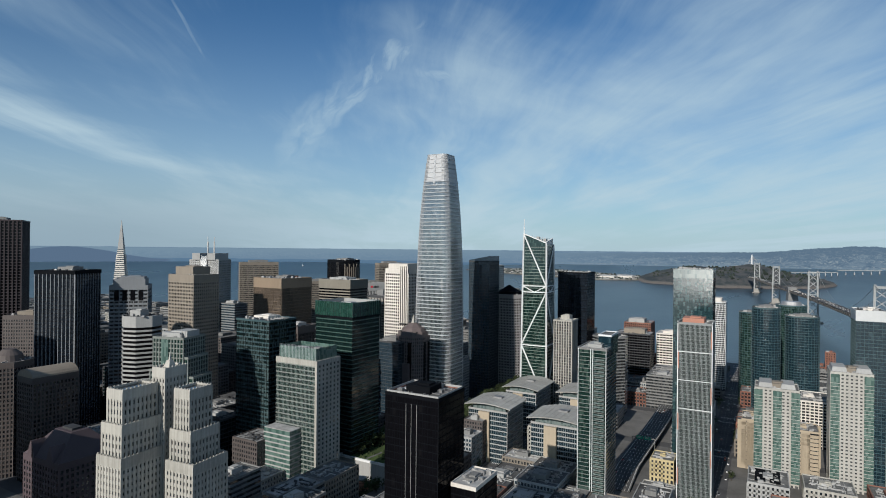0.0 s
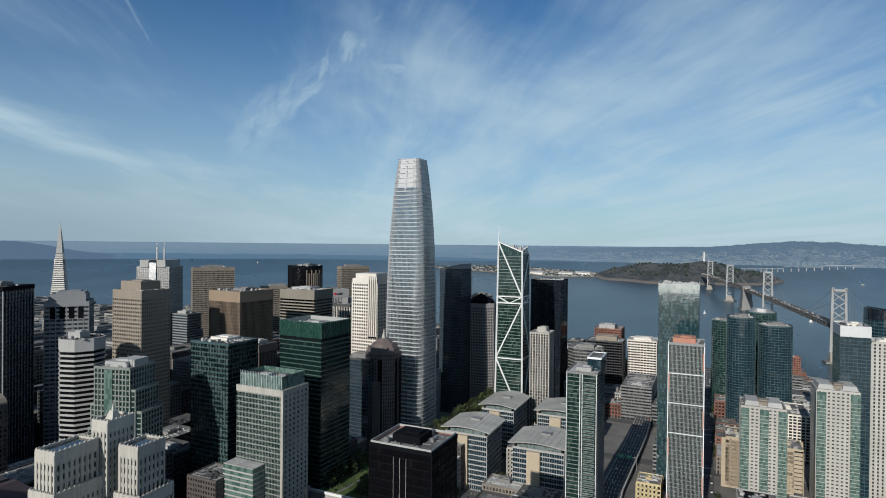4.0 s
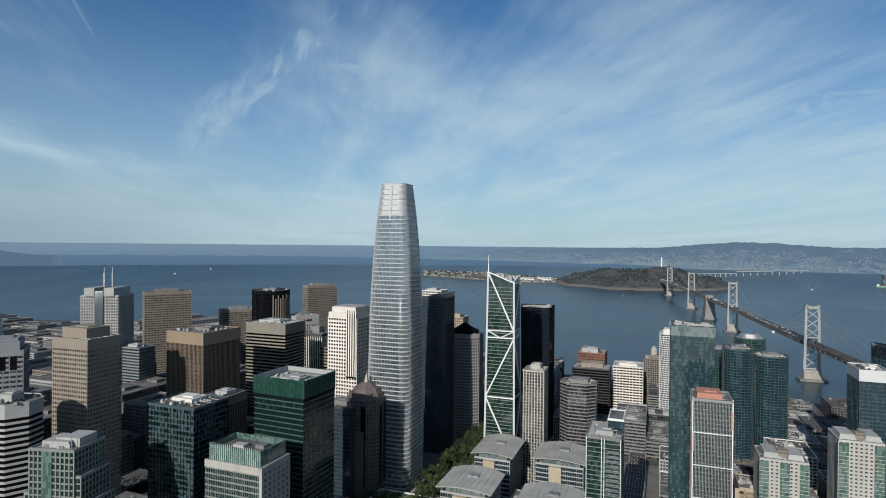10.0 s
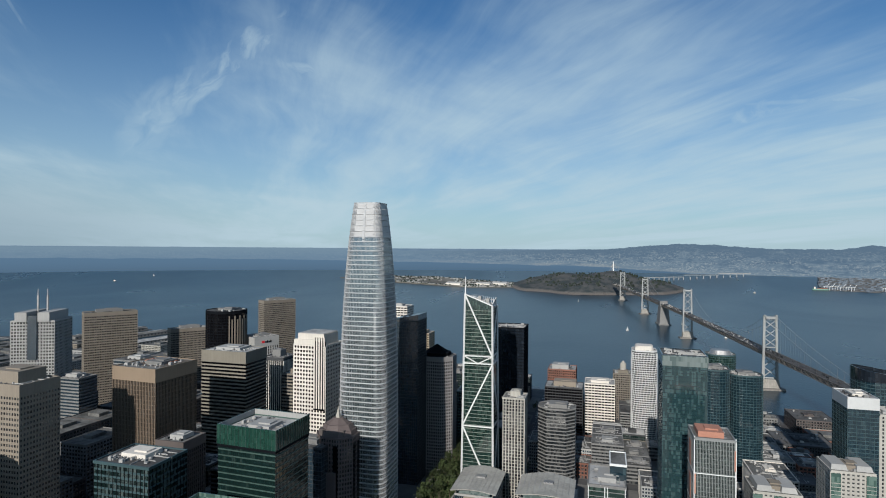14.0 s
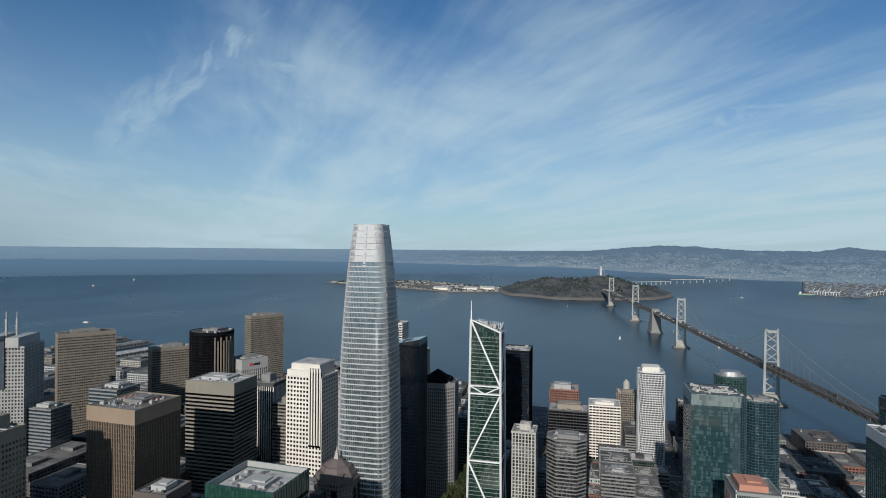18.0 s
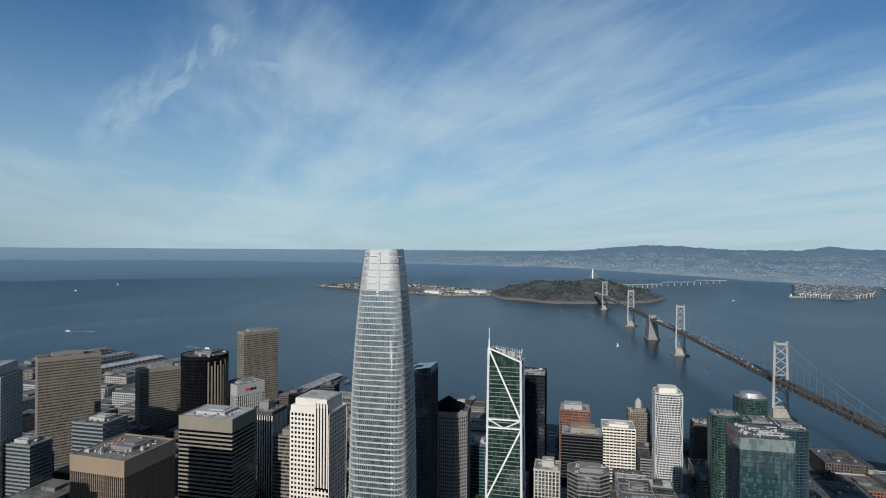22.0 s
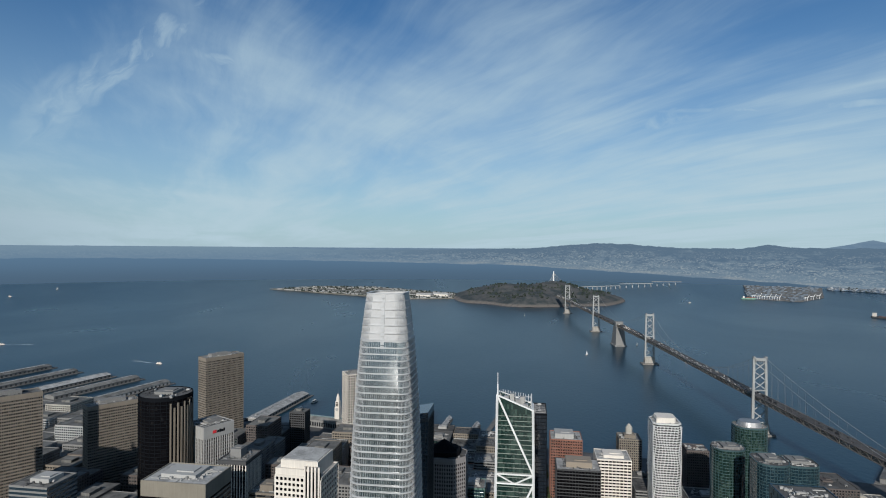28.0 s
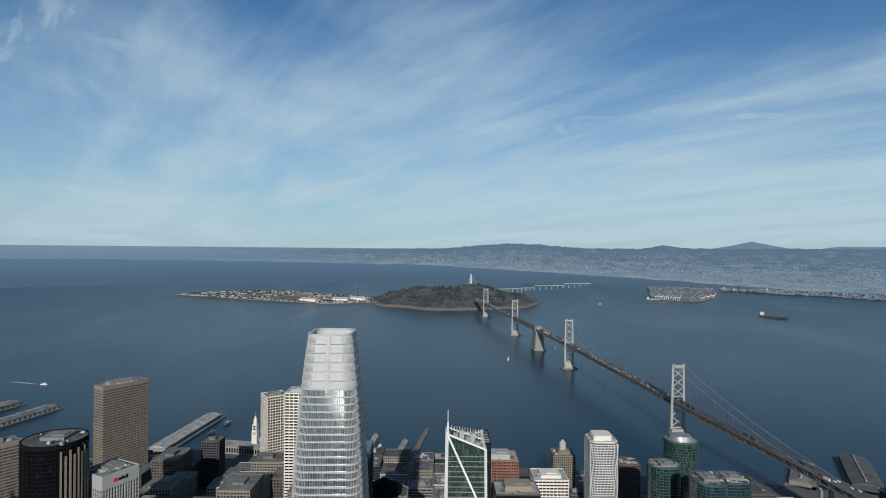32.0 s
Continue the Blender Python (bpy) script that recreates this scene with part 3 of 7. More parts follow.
HUB = (150.0, -520.0)


def lifted(x, y):
    return bowl(math.hypot(x - HUB[0], y - HUB[1]))


def make_bay():
    rings = [0, 400, 1000, 1800, 2600, 3300, 3450, 3600, 3750, 3900, 4050, 4200, 4350, 4500, 4650, 4800, 4900, 4960]
    v, f, n = [], [], 96
    for r in rings:
        v += [(HUB[0] + r * math.sin(math.tau * i / n), HUB[1] + r * math.cos(math.tau * i / n), bowl(r)) for i in range(n)]
    for k in range(len(rings) - 1):
        a, b = k * n, (k + 1) * n
        f += [(a + i, b + i, b + (i + 1) % n, a + (i + 1) % n)[::-1] for i in range(n)]
    ob = new("water", mesh_of("water", v, f))
    ob.data.polygons.foreach_set("use_smooth", [True] * len(f))
    ob.data.materials.append(water_material())
    tagged(ob, "blue-grey bay water with a light chop", "water", kind="structure")


make_bay()

SHORE = [(-2600, 760), (-2170, 830), (-1350, 1000), (-1150, 900), (-900, 850), (-723, 805), (-480, 720), (-300, 745), (-150, 712), (147, 640), (420, 580), (793, 480), (990, 350), (1309, -162), (1500, -900), (1500, -2600), (-2600, -2600)]
ob = new("ground", Build().prism(SHORE[::-1], -3.0, 4.0).mesh("ground"))
ob.data.materials.append(M["asphalt"])
tagged(ob, "dark asphalt city ground ending at the sea wall", "ground", kind="structure")


def grid(a, b, ang=GS):
    """From street coordinates (across, along) to the world."""
    c, s = math.cos(radians(ang)), math.sin(radians(ang))
    return a * c - b * s, a * s + b * c


AVENUES = [-261, -71, 119, 309, 499, 689]
CROSS = [-900, -626, -350, -75, 60, 198, 336, 474, 590]
pavement = tagged(new("pavement"), "pale concrete pavements raised over the street", "pavement", kind="structure")
for i in range(len(AVENUES) - 1):
    for j in range(len(CROSS) - 1):
        a0, a1, b0, b1 = AVENUES[i] + 11, AVENUES[i + 1] - 11, CROSS[j] + 9, CROSS[j + 1] - 9
        if grid(a1, b1)[1] > 640 - 0.28 * grid(a1, b1)[0] - 20:
            continue
        part("block", Build().prism([grid(a0, b0), grid(a1, b0), grid(a1, b1), grid(a0, b1)], 3.9, 4.16), M["paving"], pavement)

# ---- named towers ----
M["lilac"] = surface("lilac_grey_concrete", (0.20, 0.193, 0.195), 0.85, 0.1, streak=0.25)
M["greenstone"] = surface("grey_green_stone", (0.17, 0.185, 0.17), 0.8, 0.15, streak=0.3)
M["seagreen"] = surface("sea_green_panels", (0.040, 0.072, 0.080), 0.4, 0.15)
def at(x, y, w, d, ang, ref):
    cx, cy = corner_at(x, y, w, d, ang, ref)
    return dict(x=cx, y=cy, ang=ang, poly=rect(w, d))


tower("office_tower", "brown aggregate office tower with close vertical ribs", "skyscraper", **at(-164, -93, 48, 49, -8, "fr"), z1=179, seed=2,
      wall=M["bronze"], glass=M["g_dark"], fl=4.0, sp=0.6, st=0.1, bay=1.7, pw=0.75, pt=0.6, crown=11, pier_mat=M["bronzerib"], roof=dict(mat="roof", busy=8, tall=3.0, share=0.4))
tower("office_tower", "beige stone office tower with rows of square windows", "skyscraper", **at(-199, -191, 40, 32, -4, "fr"), z1=186, seed=3,
      wall=M["beige"], glass=M["g_dark"], fl=3.8, sp=1.9, st=0.3, bay=2.5, pw=1.0, pt=0.32, crown=7, roof=dict(house="beige", tall=9, share=0.7, busy=2))
tower("office_tower", "white and black banded office tower with cut corners", "skyscraper", -221, -235, 12, rect(34, 34, 10), 147, seed=4,
      wall=M["lgrey"], glass=M["g_black"], fl=4.3, sp=1.8, st=0.5, bay=0, crown=9, roof=dict(mat="roof", house="lgrey", tall=6, share=0.35, busy=3))
tower("office_tower", "dark office tower with pale vertical stripes", "skyscraper", -328, -240, 22, rect(42, 42), 190, seed=5,
      wall=M["black"], glass=M["g_ink"], fl=4, sp=1.0, st=0.05, bay=4.2, pw=0.6, pt=0.8, crown=3, pier_mat=M["coolgrey"], roof=dict(mat="roofd", busy=4, tall=4, share=0.4))
tower("office_tower", "pale granite office tower with tall dark top openings", "skyscraper", x=-305, y=-183, ang=45, poly=rect(38, 38), z1=172, seed=6,
      wall=M["coolgrey"], glass=M["g_dark"], fl=4.2, sp=2.2, st=0.3, bay=5, pw=0.8, pt=0.3, crown=3, roof=dict(house="coolgrey", tall=10, share=0.66, busy=2))
tower("office_tower", "pale green and stone office tower with stepped top", "skyscraper", **at(-99, -293, 30, 26, 8, "fr"), z1=140, seed=7,
      wall=M["greenstone"], glass=M["g_green"], fl=3.9, sp=0.9, st=0.3, bay=3.0, pw=0.9, pt=0.5, roof=dict(house="lgrey", tall=4, share=0.6, busy=6))
tower("office_tower", "dark green gridded glass office tower with white roof plant", "skyscraper", **at(-71, -221, 43, 34, GS, "fr"), z1=148, seed=8,
      wall=M["seagreen"], glass=M["g_flick"], fl=3.9, sp=1.3, st=0.15, bay=3.0, pw=0.35, pt=0.35, pier_mat=M["black"], roof=dict(mat="roofd", house="white", tall=3, share=0.45, busy=5))
tower("office_tower", "dark green glass office tower with green crown", "skyscraper", **at(-3, -187, 46, 40, -8, "fr"), z1=161, seed=10,
      wall=M["g_band"], glass=M["g_dgreen"], fl=4.0, sp=0.9, st=0.2, bay=1.6, pw=0.10, pt=0.15, pier_mat=M["black"], roof=dict(mat="roofw", house="lgrey", tall=2.5, share=0.4, busy=9))
tower("office_tower", "dark blue glass office block", "skyscraper", **at(-24, -58, 36, 30, -8, "fr"), z1=108, seed=11,
      wall=M["dgrey"], glass=M["g_blue"], fl=4.0, sp=0.5, st=0.1, bay=3, pw=0.15, pt=0.1)
tower("office_tower", "white office tower with square windows and stepped crown", "skyscraper", **at(-53, 22, 38, 34, -8, "fr"), z1=185, seed=12,
      wall=M["white"], glass=M["g_black"], fl=4.1, sp=1.9, st=0.35, bay=3.4, pw=1.35, pt=0.36, roof=dict(mat="roofw", busy=2, tall=0))
tower("office_tower", "grey concrete office tower with dark window bands", "skyscraper", **at(-150, 34, 56, 40, GS, "fr"), z1=172, seed=13,
      wall=M["warm"], glass=M["g_black"], fl=3.9, sp=1.7, st=0.4, bay=0, crown=11, roof=dict(mat="roofw", house="lgrey", tall=3, share=0.55, busy=4))
tower("office_tower", "dark office tower with white vertical fins", "skyscraper", **at(-172, 168, 30, 34, GS, "fr"), z1=140, seed=14,
      wall=M["dgrey"], glass=M["g_black"], fl=3.9, sp=0.8, st=0.1, bay=3.0, pw=0.8, pt=0.9, crown=3, pier_mat=M["white"], roof=dict(house="grey", tall=9, share=0.4))
tower("office_tower", "tan banded office block beside the white tower", "skyscraper", **at(-120, 110, 26, 30, GS, "fr"), z1=133, seed=15,
      wall=M["tan"], glass=M["g_dark"], fl=3.9, sp=1.9, st=0.3, bay=0, roof=dict(house="tan", tall=6))
tower("office_tower", "tan slab office tower with fine window bands", "skyscraper", -484, 226, 49, rect(70, 26), 188, seed=16,
      wall=M["tan"], glass=M["g_dark"], fl=3.7, sp=1.9, st=0.3, bay=2.2, pw=0.5, pt=0.3, crown=4, split=False)
tower("office_tower", "tan stepped slab office tower", "skyscraper", -436, 352, 49, rect(64, 24), 148, seed=17,
      wall=M["tan"], glass=M["g_dark"], fl=3.7, sp=1.9, st=0.3, bay=2.2, pw=0.5, pt=0.3, crown=4, split=False)
tower("office_tower", "slender tan slab office tower with stepped corners", "skyscraper", -354, 512, 54, rect(66, 24), 184, seed=18,
      wall=M["tan"], glass=M["g_dark"], fl=3.7, sp=1.9, st=0.3, bay=2.2, pw=0.5, pt=0.3, crown=4, split=False)
tower("office_tower", "round dark glass office tower with a tan stone side", "skyscraper", -287, 222, 0, round_plan(28, 30), 196, seed=19,
      wall=M["black"], glass=M["g_black"], fl=4.0, sp=0.8, st=0.3, bay=4, pw=0.4, pt=0.5, crown=3, roof=dict(mat="roofd", busy=10, tall=3, share=0.4), split=False)
tower("office_tower", "pale stone office tower with dark vertical windows", "skyscraper", -248, 248, 58, rect(38, 36), 156, seed=20,
      wall=M["lgrey"], glass=M["g_black"], fl=4, sp=0.9, st=0.1, bay=3.0, pw=1.2, pt=0.7, crown=13, roof=dict(mat="roof", house="grey", tall=3), split=False)
tower("office_tower", "grey office tower with a fine window grid and dark pointed roof", "skyscraper", 33, 182, GS, rect(46, 40, 11), 151, seed=22,
      wall=M["lilac"], glass=M["g_black"], fl=3.9, sp=1.6, st=0.3, bay=2.4, pw=1.15, pt=0.35, crown=4, roof=dict(mat="roofd", busy=2, tall=0))
tower("office_tower", "black glass office tower", "skyscraper", **at(142, 212, 44, 44, GS, "fr"), z1=184, seed=23,
      wall=M["black"], glass=M["g_ink"], fl=4, sp=0.6, st=0.15, bay=3.0, pw=0.2, pt=0.2, roof=dict(mat="roofd", busy=3, tall=0))
tower("apartment_tower", "slim pale concrete tower with projecting bays", "skyscraper", **at(149, 66, 22, 24, GS, "fr"), z1=130, seed=24,
      wall=M["cream"], glass=M["g_dark"], fl=3.4, sp=0.7, st=0.2, bay=3.2, pw=1.0, pt=1.0, roof=dict(house="cream", tall=6, share=0.5))
tower("office_tower", "dark grey faceted office block", "office block", 184, 146, GS, rect(42, 36, 10), 104, seed=26,
      wall=M["grey"], glass=M["g_dark"], fl=4, sp=1.3, st=0.35, bay=0, roof=dict(mat="roof", house="grey"))
tower("office_tower", "dark brown glass office block", "office block", **at(222, 314, 54, 40, GS, "fr"), z1=85, seed=27,
      wall=M["dgrey"], glass=M["g_black"], fl=3.9, sp=1.2, st=0.2, bay=4, pw=0.3, pt=0.2, roof=dict(mat="roofw", house="beige", tall=7, share=0.6))
tower("office_tower", "red brick office block with stepped roof", "office block", 196, 430, GS, rect(44, 40), 92, seed=28,
      wall=M["brick"], glass=M["g_dark"], fl=3.9, sp=1.7, st=0.3, bay=3.5, pw=1.2, pt=0.3, roof=dict(mat="roofw", house="lgrey", tall=7, share=0.6))
tower("office_tower", "white banded office block", "office block", 252, 384, GS, rect(44, 40), 82, seed=29,
      wall=M["white"], glass=M["g_black"], fl=4.0, sp=2.0, st=0.5, bay=5, pw=0.9, pt=0.45, roof=dict(mat="roofw", house="white", tall=4, share=0.6))
tower("office_tower", "tan brick tower with a small domed lantern", "office block", 297, 470, GS, rect(32, 30), 80, seed=30,
      wall=M["tan"], glass=M["g_dark"], fl=3.6, sp=1.5, st=0.3, bay=3.0, pw=1.1, pt=0.3, roof=dict(house="tan", tall=5))
tower("apartment_tower", "white apartment tower with wavy balcony bands", "skyscraper", 313, 356, GS, rect(34, 34, 5), 139, seed=31,
      wall=M["wavewhite"], glass=M["g_grey"], fl=3.2, sp=1.0, st=0.7, bay=0, roof=dict(mat="roofw", house="white", tall=5, share=0.6))
tower("apartment_tower", "tall blue-green glass apartment tower", "skyscraper", **at(268, -34, 35, 36, GS, "fl"), z1=199, seed=32,
      wall=M["g_teal"], glass=M["g_sky"], fl=3.4, sp=0.5, st=0.12, bay=2.2, pw=0.14, pt=0.14, roof=dict(mat="roofd", busy=2, tall=0))
tower("apartment_tower", "round-cornered dark teal glass tower", "skyscraper", 370, 202, GS, rounded(32, 40, 13), 146, seed=34,
      wall=M["seagreen"], glass=M["g_teal"], fl=3.3, sp=0.5, st=0.25, bay=3.6, pw=0.25, pt=0.25, roof=dict(mat="roofd", house="grey", tall=3, share=0.5))
tower("apartment_tower", "round-cornered dark teal glass tower beside the bridge", "skyscraper", 414, 232, GS, rounded(38, 36, 13), 134, seed=35,
      wall=M["seagreen"], glass=M["g_teal"], fl=3.3, sp=0.5, st=0.25, bay=3.6, pw=0.25, pt=0.25, roof=dict(mat="roofd", house="grey", tall=3, share=0.5))
tower("apartment_tower", "oval green glass tower with domed top", "skyscraper", 416, 345, GS, rounded(40, 36, 16), 139, seed=36,
      wall=M["seagreen"], glass=M["g_green"], fl=3.3, sp=0.5, st=0.25, bay=3.6, pw=0.25, pt=0.25, roof=dict(mat="roof", house="grey", tall=3, share=0.5))
tower("apartment_tower", "oval green glass tower lower and nearer the street", "skyscraper", 362, 282, GS, rounded(36, 34, 15), 132, seed=37,
      wall=M["seagreen"], glass=M["g_green"], fl=3.3, sp=0.5, st=0.25, bay=3.6, pw=0.25, pt=0.25, roof=dict(mat="roof", house="grey", tall=3, share=0.5))
tower("apartment_tower", "dark glass tower with a white framed top and fins", "skyscraper", **at(424, 2, 23, 34, GS, "fl"), z1=163, seed=38,
      wall=M["seagreen"], glass=M["g_teal"], fl=3.3, sp=0.5, st=0.1, bay=3.4, pw=0.2, pt=0.2, crown=9, crown_mat=M["wavewhite"], roof=dict(mat="roofw", house="white", tall=2))
tower("apartment_tower", "white apartment tower with deep window bays", "skyscraper", **at(448, 0, 28, 30, GS, "fl"), z1=150, seed=39,
      wall=M["offwhite"], glass=M["g_dark"], fl=3.2, sp=1.2, st=0.45, bay=3.6, pw=2.1, pt=0.46, roof=dict(mat="roofw", house="white", tall=2))
tower("apartment_tower", "dark glass tower near the bridge", "skyscraper", 492, 88, GS, rounded(46, 40, 15), 164, seed=40,
      wall=M["seagreen"], glass=M["g_teal"], fl=3.3, sp=0.6, st=0.15, bay=3.4, pw=0.2, pt=0.2, roof=dict(mat="roofd", busy=4, tall=2, share=0.4))
for cx, cy, h, s, wide in ((358, -20, 91, 41, 35), (417, -10, 109, 42, 31)):
    tower("apartment_tower", "cream concrete apartment tower with green glass bays", "apartment tower", cx, cy, GS, rect(wide, 32), h, seed=s, group="cream apartment towers",
          wall=M["offwhite"], glass=M["g_grey"], fl=3.1, sp=1.8, st=0.3, bay=3.4, pw=1.7, pt=0.35, roof=dict(mat="roof", house="beige", tall=4, share=0.5))
tower("office_tower", "very dark granite skyscraper with bay windows", "skyscraper", -585, -170, 49, rect(60, 46), 250, seed=43,
      wall=M["carnelian"], glass=M["g_black"], fl=4, sp=1.5, st=0.3, bay=4.5, pw=1.6, pt=1.2, split=False)
tower("office_tower", "pale square-windowed tower with a glass spine and twin spires", "skyscraper", -446, 70, 20, rect(48, 44), 196, seed=44,
      wall=M["lgrey"], glass=M["g_dark"], fl=3.8, sp=1.7, st=0.3, bay=3.2, pw=1.3, pt=0.3, split=False)
tower("office_tower", "white office slab beside the ferry terminal", "office block", -160, 646, 30, rect(36, 34), 130, seed=45,
      wall=M["white"], glass=M["g_jet"], fl=4.6, sp=1.2, st=0.4, bay=4.6, pw=0.9, pt=0.5, split=False)
tower("office_tower", "white banded office tower with a dark flat top", "skyscraper", -84, 440, GS, rect(36, 34), 186, seed=91,
      wall=M["white"], glass=M["g_black"], fl=4, sp=1.9, st=0.4, bay=6, pw=1.0, pt=0.4, split=False, roof=dict(mat="roofw", house="lgrey", tall=4, share=0.5))
tower("office_tower", "cream banded office tower near the waterfront", "skyscraper", -56, 492, GS, rect(36, 34), 133, seed=92,
      wall=M["sand"], glass=M["g_black"], fl=4, sp=1.9, st=0.4, bay=4, pw=0.9, pt=0.4, split=False, roof=dict(mat="roofw", house="sand", tall=5, share=0.6))
tower("office_tower", "dark glass skyscraper with slanted top", "skyscraper", 6, 146, GS, rect(32, 34), 200, seed=46,
      wall=M["dgrey"], glass=M["g_haze"], fl=4, sp=0.5, st=0.15, bay=2.5, pw=0.2, pt=0.3)
tower("office_tower", "black glass office tower with a red-edged roof deck", "skyscraper", **at(165, -363, 34, 30, GS, "fr"), z1=136, seed=47,
      wall=M["black"], glass=M["g_jet"], fl=3.9, sp=0.4, st=0.15, bay=1.6, pw=0.10, pt=0.15, roof=dict(mat="roof", house="black", tall=4, share=0.45, busy=6))
tower("apartment_tower", "glass apartment tower with stacked balconies", "skyscraper", **at(200, -160, 23, 36, GS, "fl"), z1=136, seed=48,
      wall=M["grey"], glass=M["g_green"], fl=3.2, sp=0.38, st=0.5, bay=0, roof=dict(mat="roofw", house="lgrey", tall=3))
tower("apartment_tower", "grey mesh-clad tower with white belts and a salmon top", "skyscraper", **at(275, -114, 26, 30, GS, "fl"), z1=156, seed=49,
      wall=M["weave"], glass=M["g_dgreen"], fl=3.3, sp=0.22, st=0.08, bay=0.95, pw=0.30, pt=0.45, roof=dict(mat="roof", house="pinkish", tall=4, share=0.65))
tower("office_tower", "pale glass office tower with a fritted crown", "skyscraper", **at(-3, -241, 46, 30, GS, "fr"), z1=120, seed=50,
      wall=M["greenstone"], glass=M["g_green"], fl=3.9, sp=1.0, st=0.25, bay=1.5, pw=0.12, pt=0.25, pier_mat=M["lgrey"], roof=dict(mat="roofw", house="lgrey", tall=3, share=0.5))
tower("office_tower", "brown granite tower with corner turrets and a stepped crown", "skyscraper", -19, -30, GS, rect(36, 34, 9), 114, seed=51,
      wall=M["mauve"], glass=M["g_dark"], fl=3.9, sp=1.5, st=0.3, bay=2.6, pw=1.1, pt=0.35, roof=dict(house="granite", tall=6, share=0.7))

# ---- the great tower ----
M["g_tower"] = glazing("tower_glass", (0.050, 0.068, 0.074), (0.18, 0.21, 0.21), 0.30, 0.07, 4.45, 1.5, 0.010, 1.0, 2.2)
M["crownmesh"] = surface("perforated_crown_metal", (0.40, 0.405, 0.41), 0.5, 0.10, metal=0.15)
def great_tower():
    ob = thing("curved_skyscraper", "tall tapering pearl-white skyscraper with rounded corners and open crown", "skyscraper", (1.4, 0, 0), rz=GS)
    FOOT.append((0, 0, 36))

    def half(z):
        return 23.9 - 10.9 * (z / 331.0) ** 4

    def plan(z, t=0.0):
        h = half(z) + t
        return rounded(2 * h, 2 * h, h * 0.42, 7)

    zs = [4.0 + 4.45 * i for i in range(67)]  # floors up to the crown
    n = len(plan(0))
    v = [(x, y, z) for z in zs for x, y in plan(z)]
    f = [(k * n + i, k * n + (i + 1) % n, (k + 1) * n + (i + 1) % n, (k + 1) * n + i) for k in range(len(zs) - 1) for i in range(n)]
    wall = mesh_of("glass_wall", v, f)
    wall.polygons.foreach_set("use_smooth", [True] * len(f))
    part("glass_wall", wall, M["g_tower"], ob, "blue-grey curved window glass")
    for z in zs[1:]:
        part("sunshade", Build().ring(plan(z, 0.7), plan(z, -0.3), z, z + 0.85), M["alu"], ob, "pearl metal sunshade belt" if z == zs[1] else "")
    heights = zs[::4] + [301, 311, 321, 331]
    for i in range(n):
        for s in (0.0, 0.5) if abs(Vector(plan(0)[i]).x - Vector(plan(0)[(i + 1) % n]).x) + abs(Vector(plan(0)[i]).y - Vector(plan(0)[(i + 1) % n]).y) < 9 else (0.0,):
            pts = []
            for z in heights:
                p, q = Vector(plan(z, 0.35)[i]), Vector(plan(z, 0.35)[(i + 1) % n])
                c = p.lerp(q, s)
                pts.append((c.x, c.y, z))
            part("fin", Build().tube(pts, 0.10, 0.28), M["alu"], ob)
    # close vertical fins on the flat sides, too fine to tell apart
    fine = Build()
    for i in range(n):
        p, q = Vector(plan(0)[i]), Vector(plan(0)[(i + 1) % n])
        if (p - q).length < 9:
            continue
        for k in range(1, 16):
            pts = []
            for z in zs[::6] + [zs[-1]]:
                c = Vector(plan(z, 0.3)[i]).lerp(Vector(plan(z, 0.3)[(i + 1) % n]), k / 16)
                pts.append((c.x, c.y, z))
            fine.tube(pts, 0.07, 0.25)
    part("fin_screen", fine, M["alu"], ob, "close pearl metal fins")["kind"] = "stuff"
    crown = Build()
    ztop = [zs[-1] + 1.2, 303.5, 309, 314.5, 320, 325.5, 331]
    for a, b in zip(ztop[:-1], ztop[1:]):
        crown.ring(plan((a + b) / 2, 0.15), plan((a + b) / 2, -0.5), a, b - 0.5)
    part("crown", crown, M["crownmesh"], ob, "pale perforated metal crown")
    for z in ztop:
        part("crown_ring", Build().ring(plan(z, 0.8), plan(z, -0.6), z - 0.2, z + 0.25), M["alu"], ob)
    for s in (-1, 1):
        for k in range(13):
            z = 293 + 2.9 * k
            part("crown_panel", Build().box(0, s * (half(z) + 0.35), z, 2.4, 0.7, 2.1), M["alu"], ob)
    part("roof", Build().prism(plan(322, -0.6), 318, 322), M["roof"], ob)


great_tower()

# ---- bridge over the bay ----
def far_place(x, y):
    """Draws far places in towards the rim of the bay's sheet, along the line from its hub."""
    dx, dy = x - HUB[0], y - HUB[1]
    r = math.hypot(dx, dy)
    lo, hi = 0.0, 4955.0
    for _ in range(40):
        mid = (lo + hi) / 2
        if mid / (1 - bowl(mid) / 300.0) < r:
            lo = mid
        else:
            hi = mid
    return HUB[0] + dx * lo / r, HUB[1] + dy * lo / r


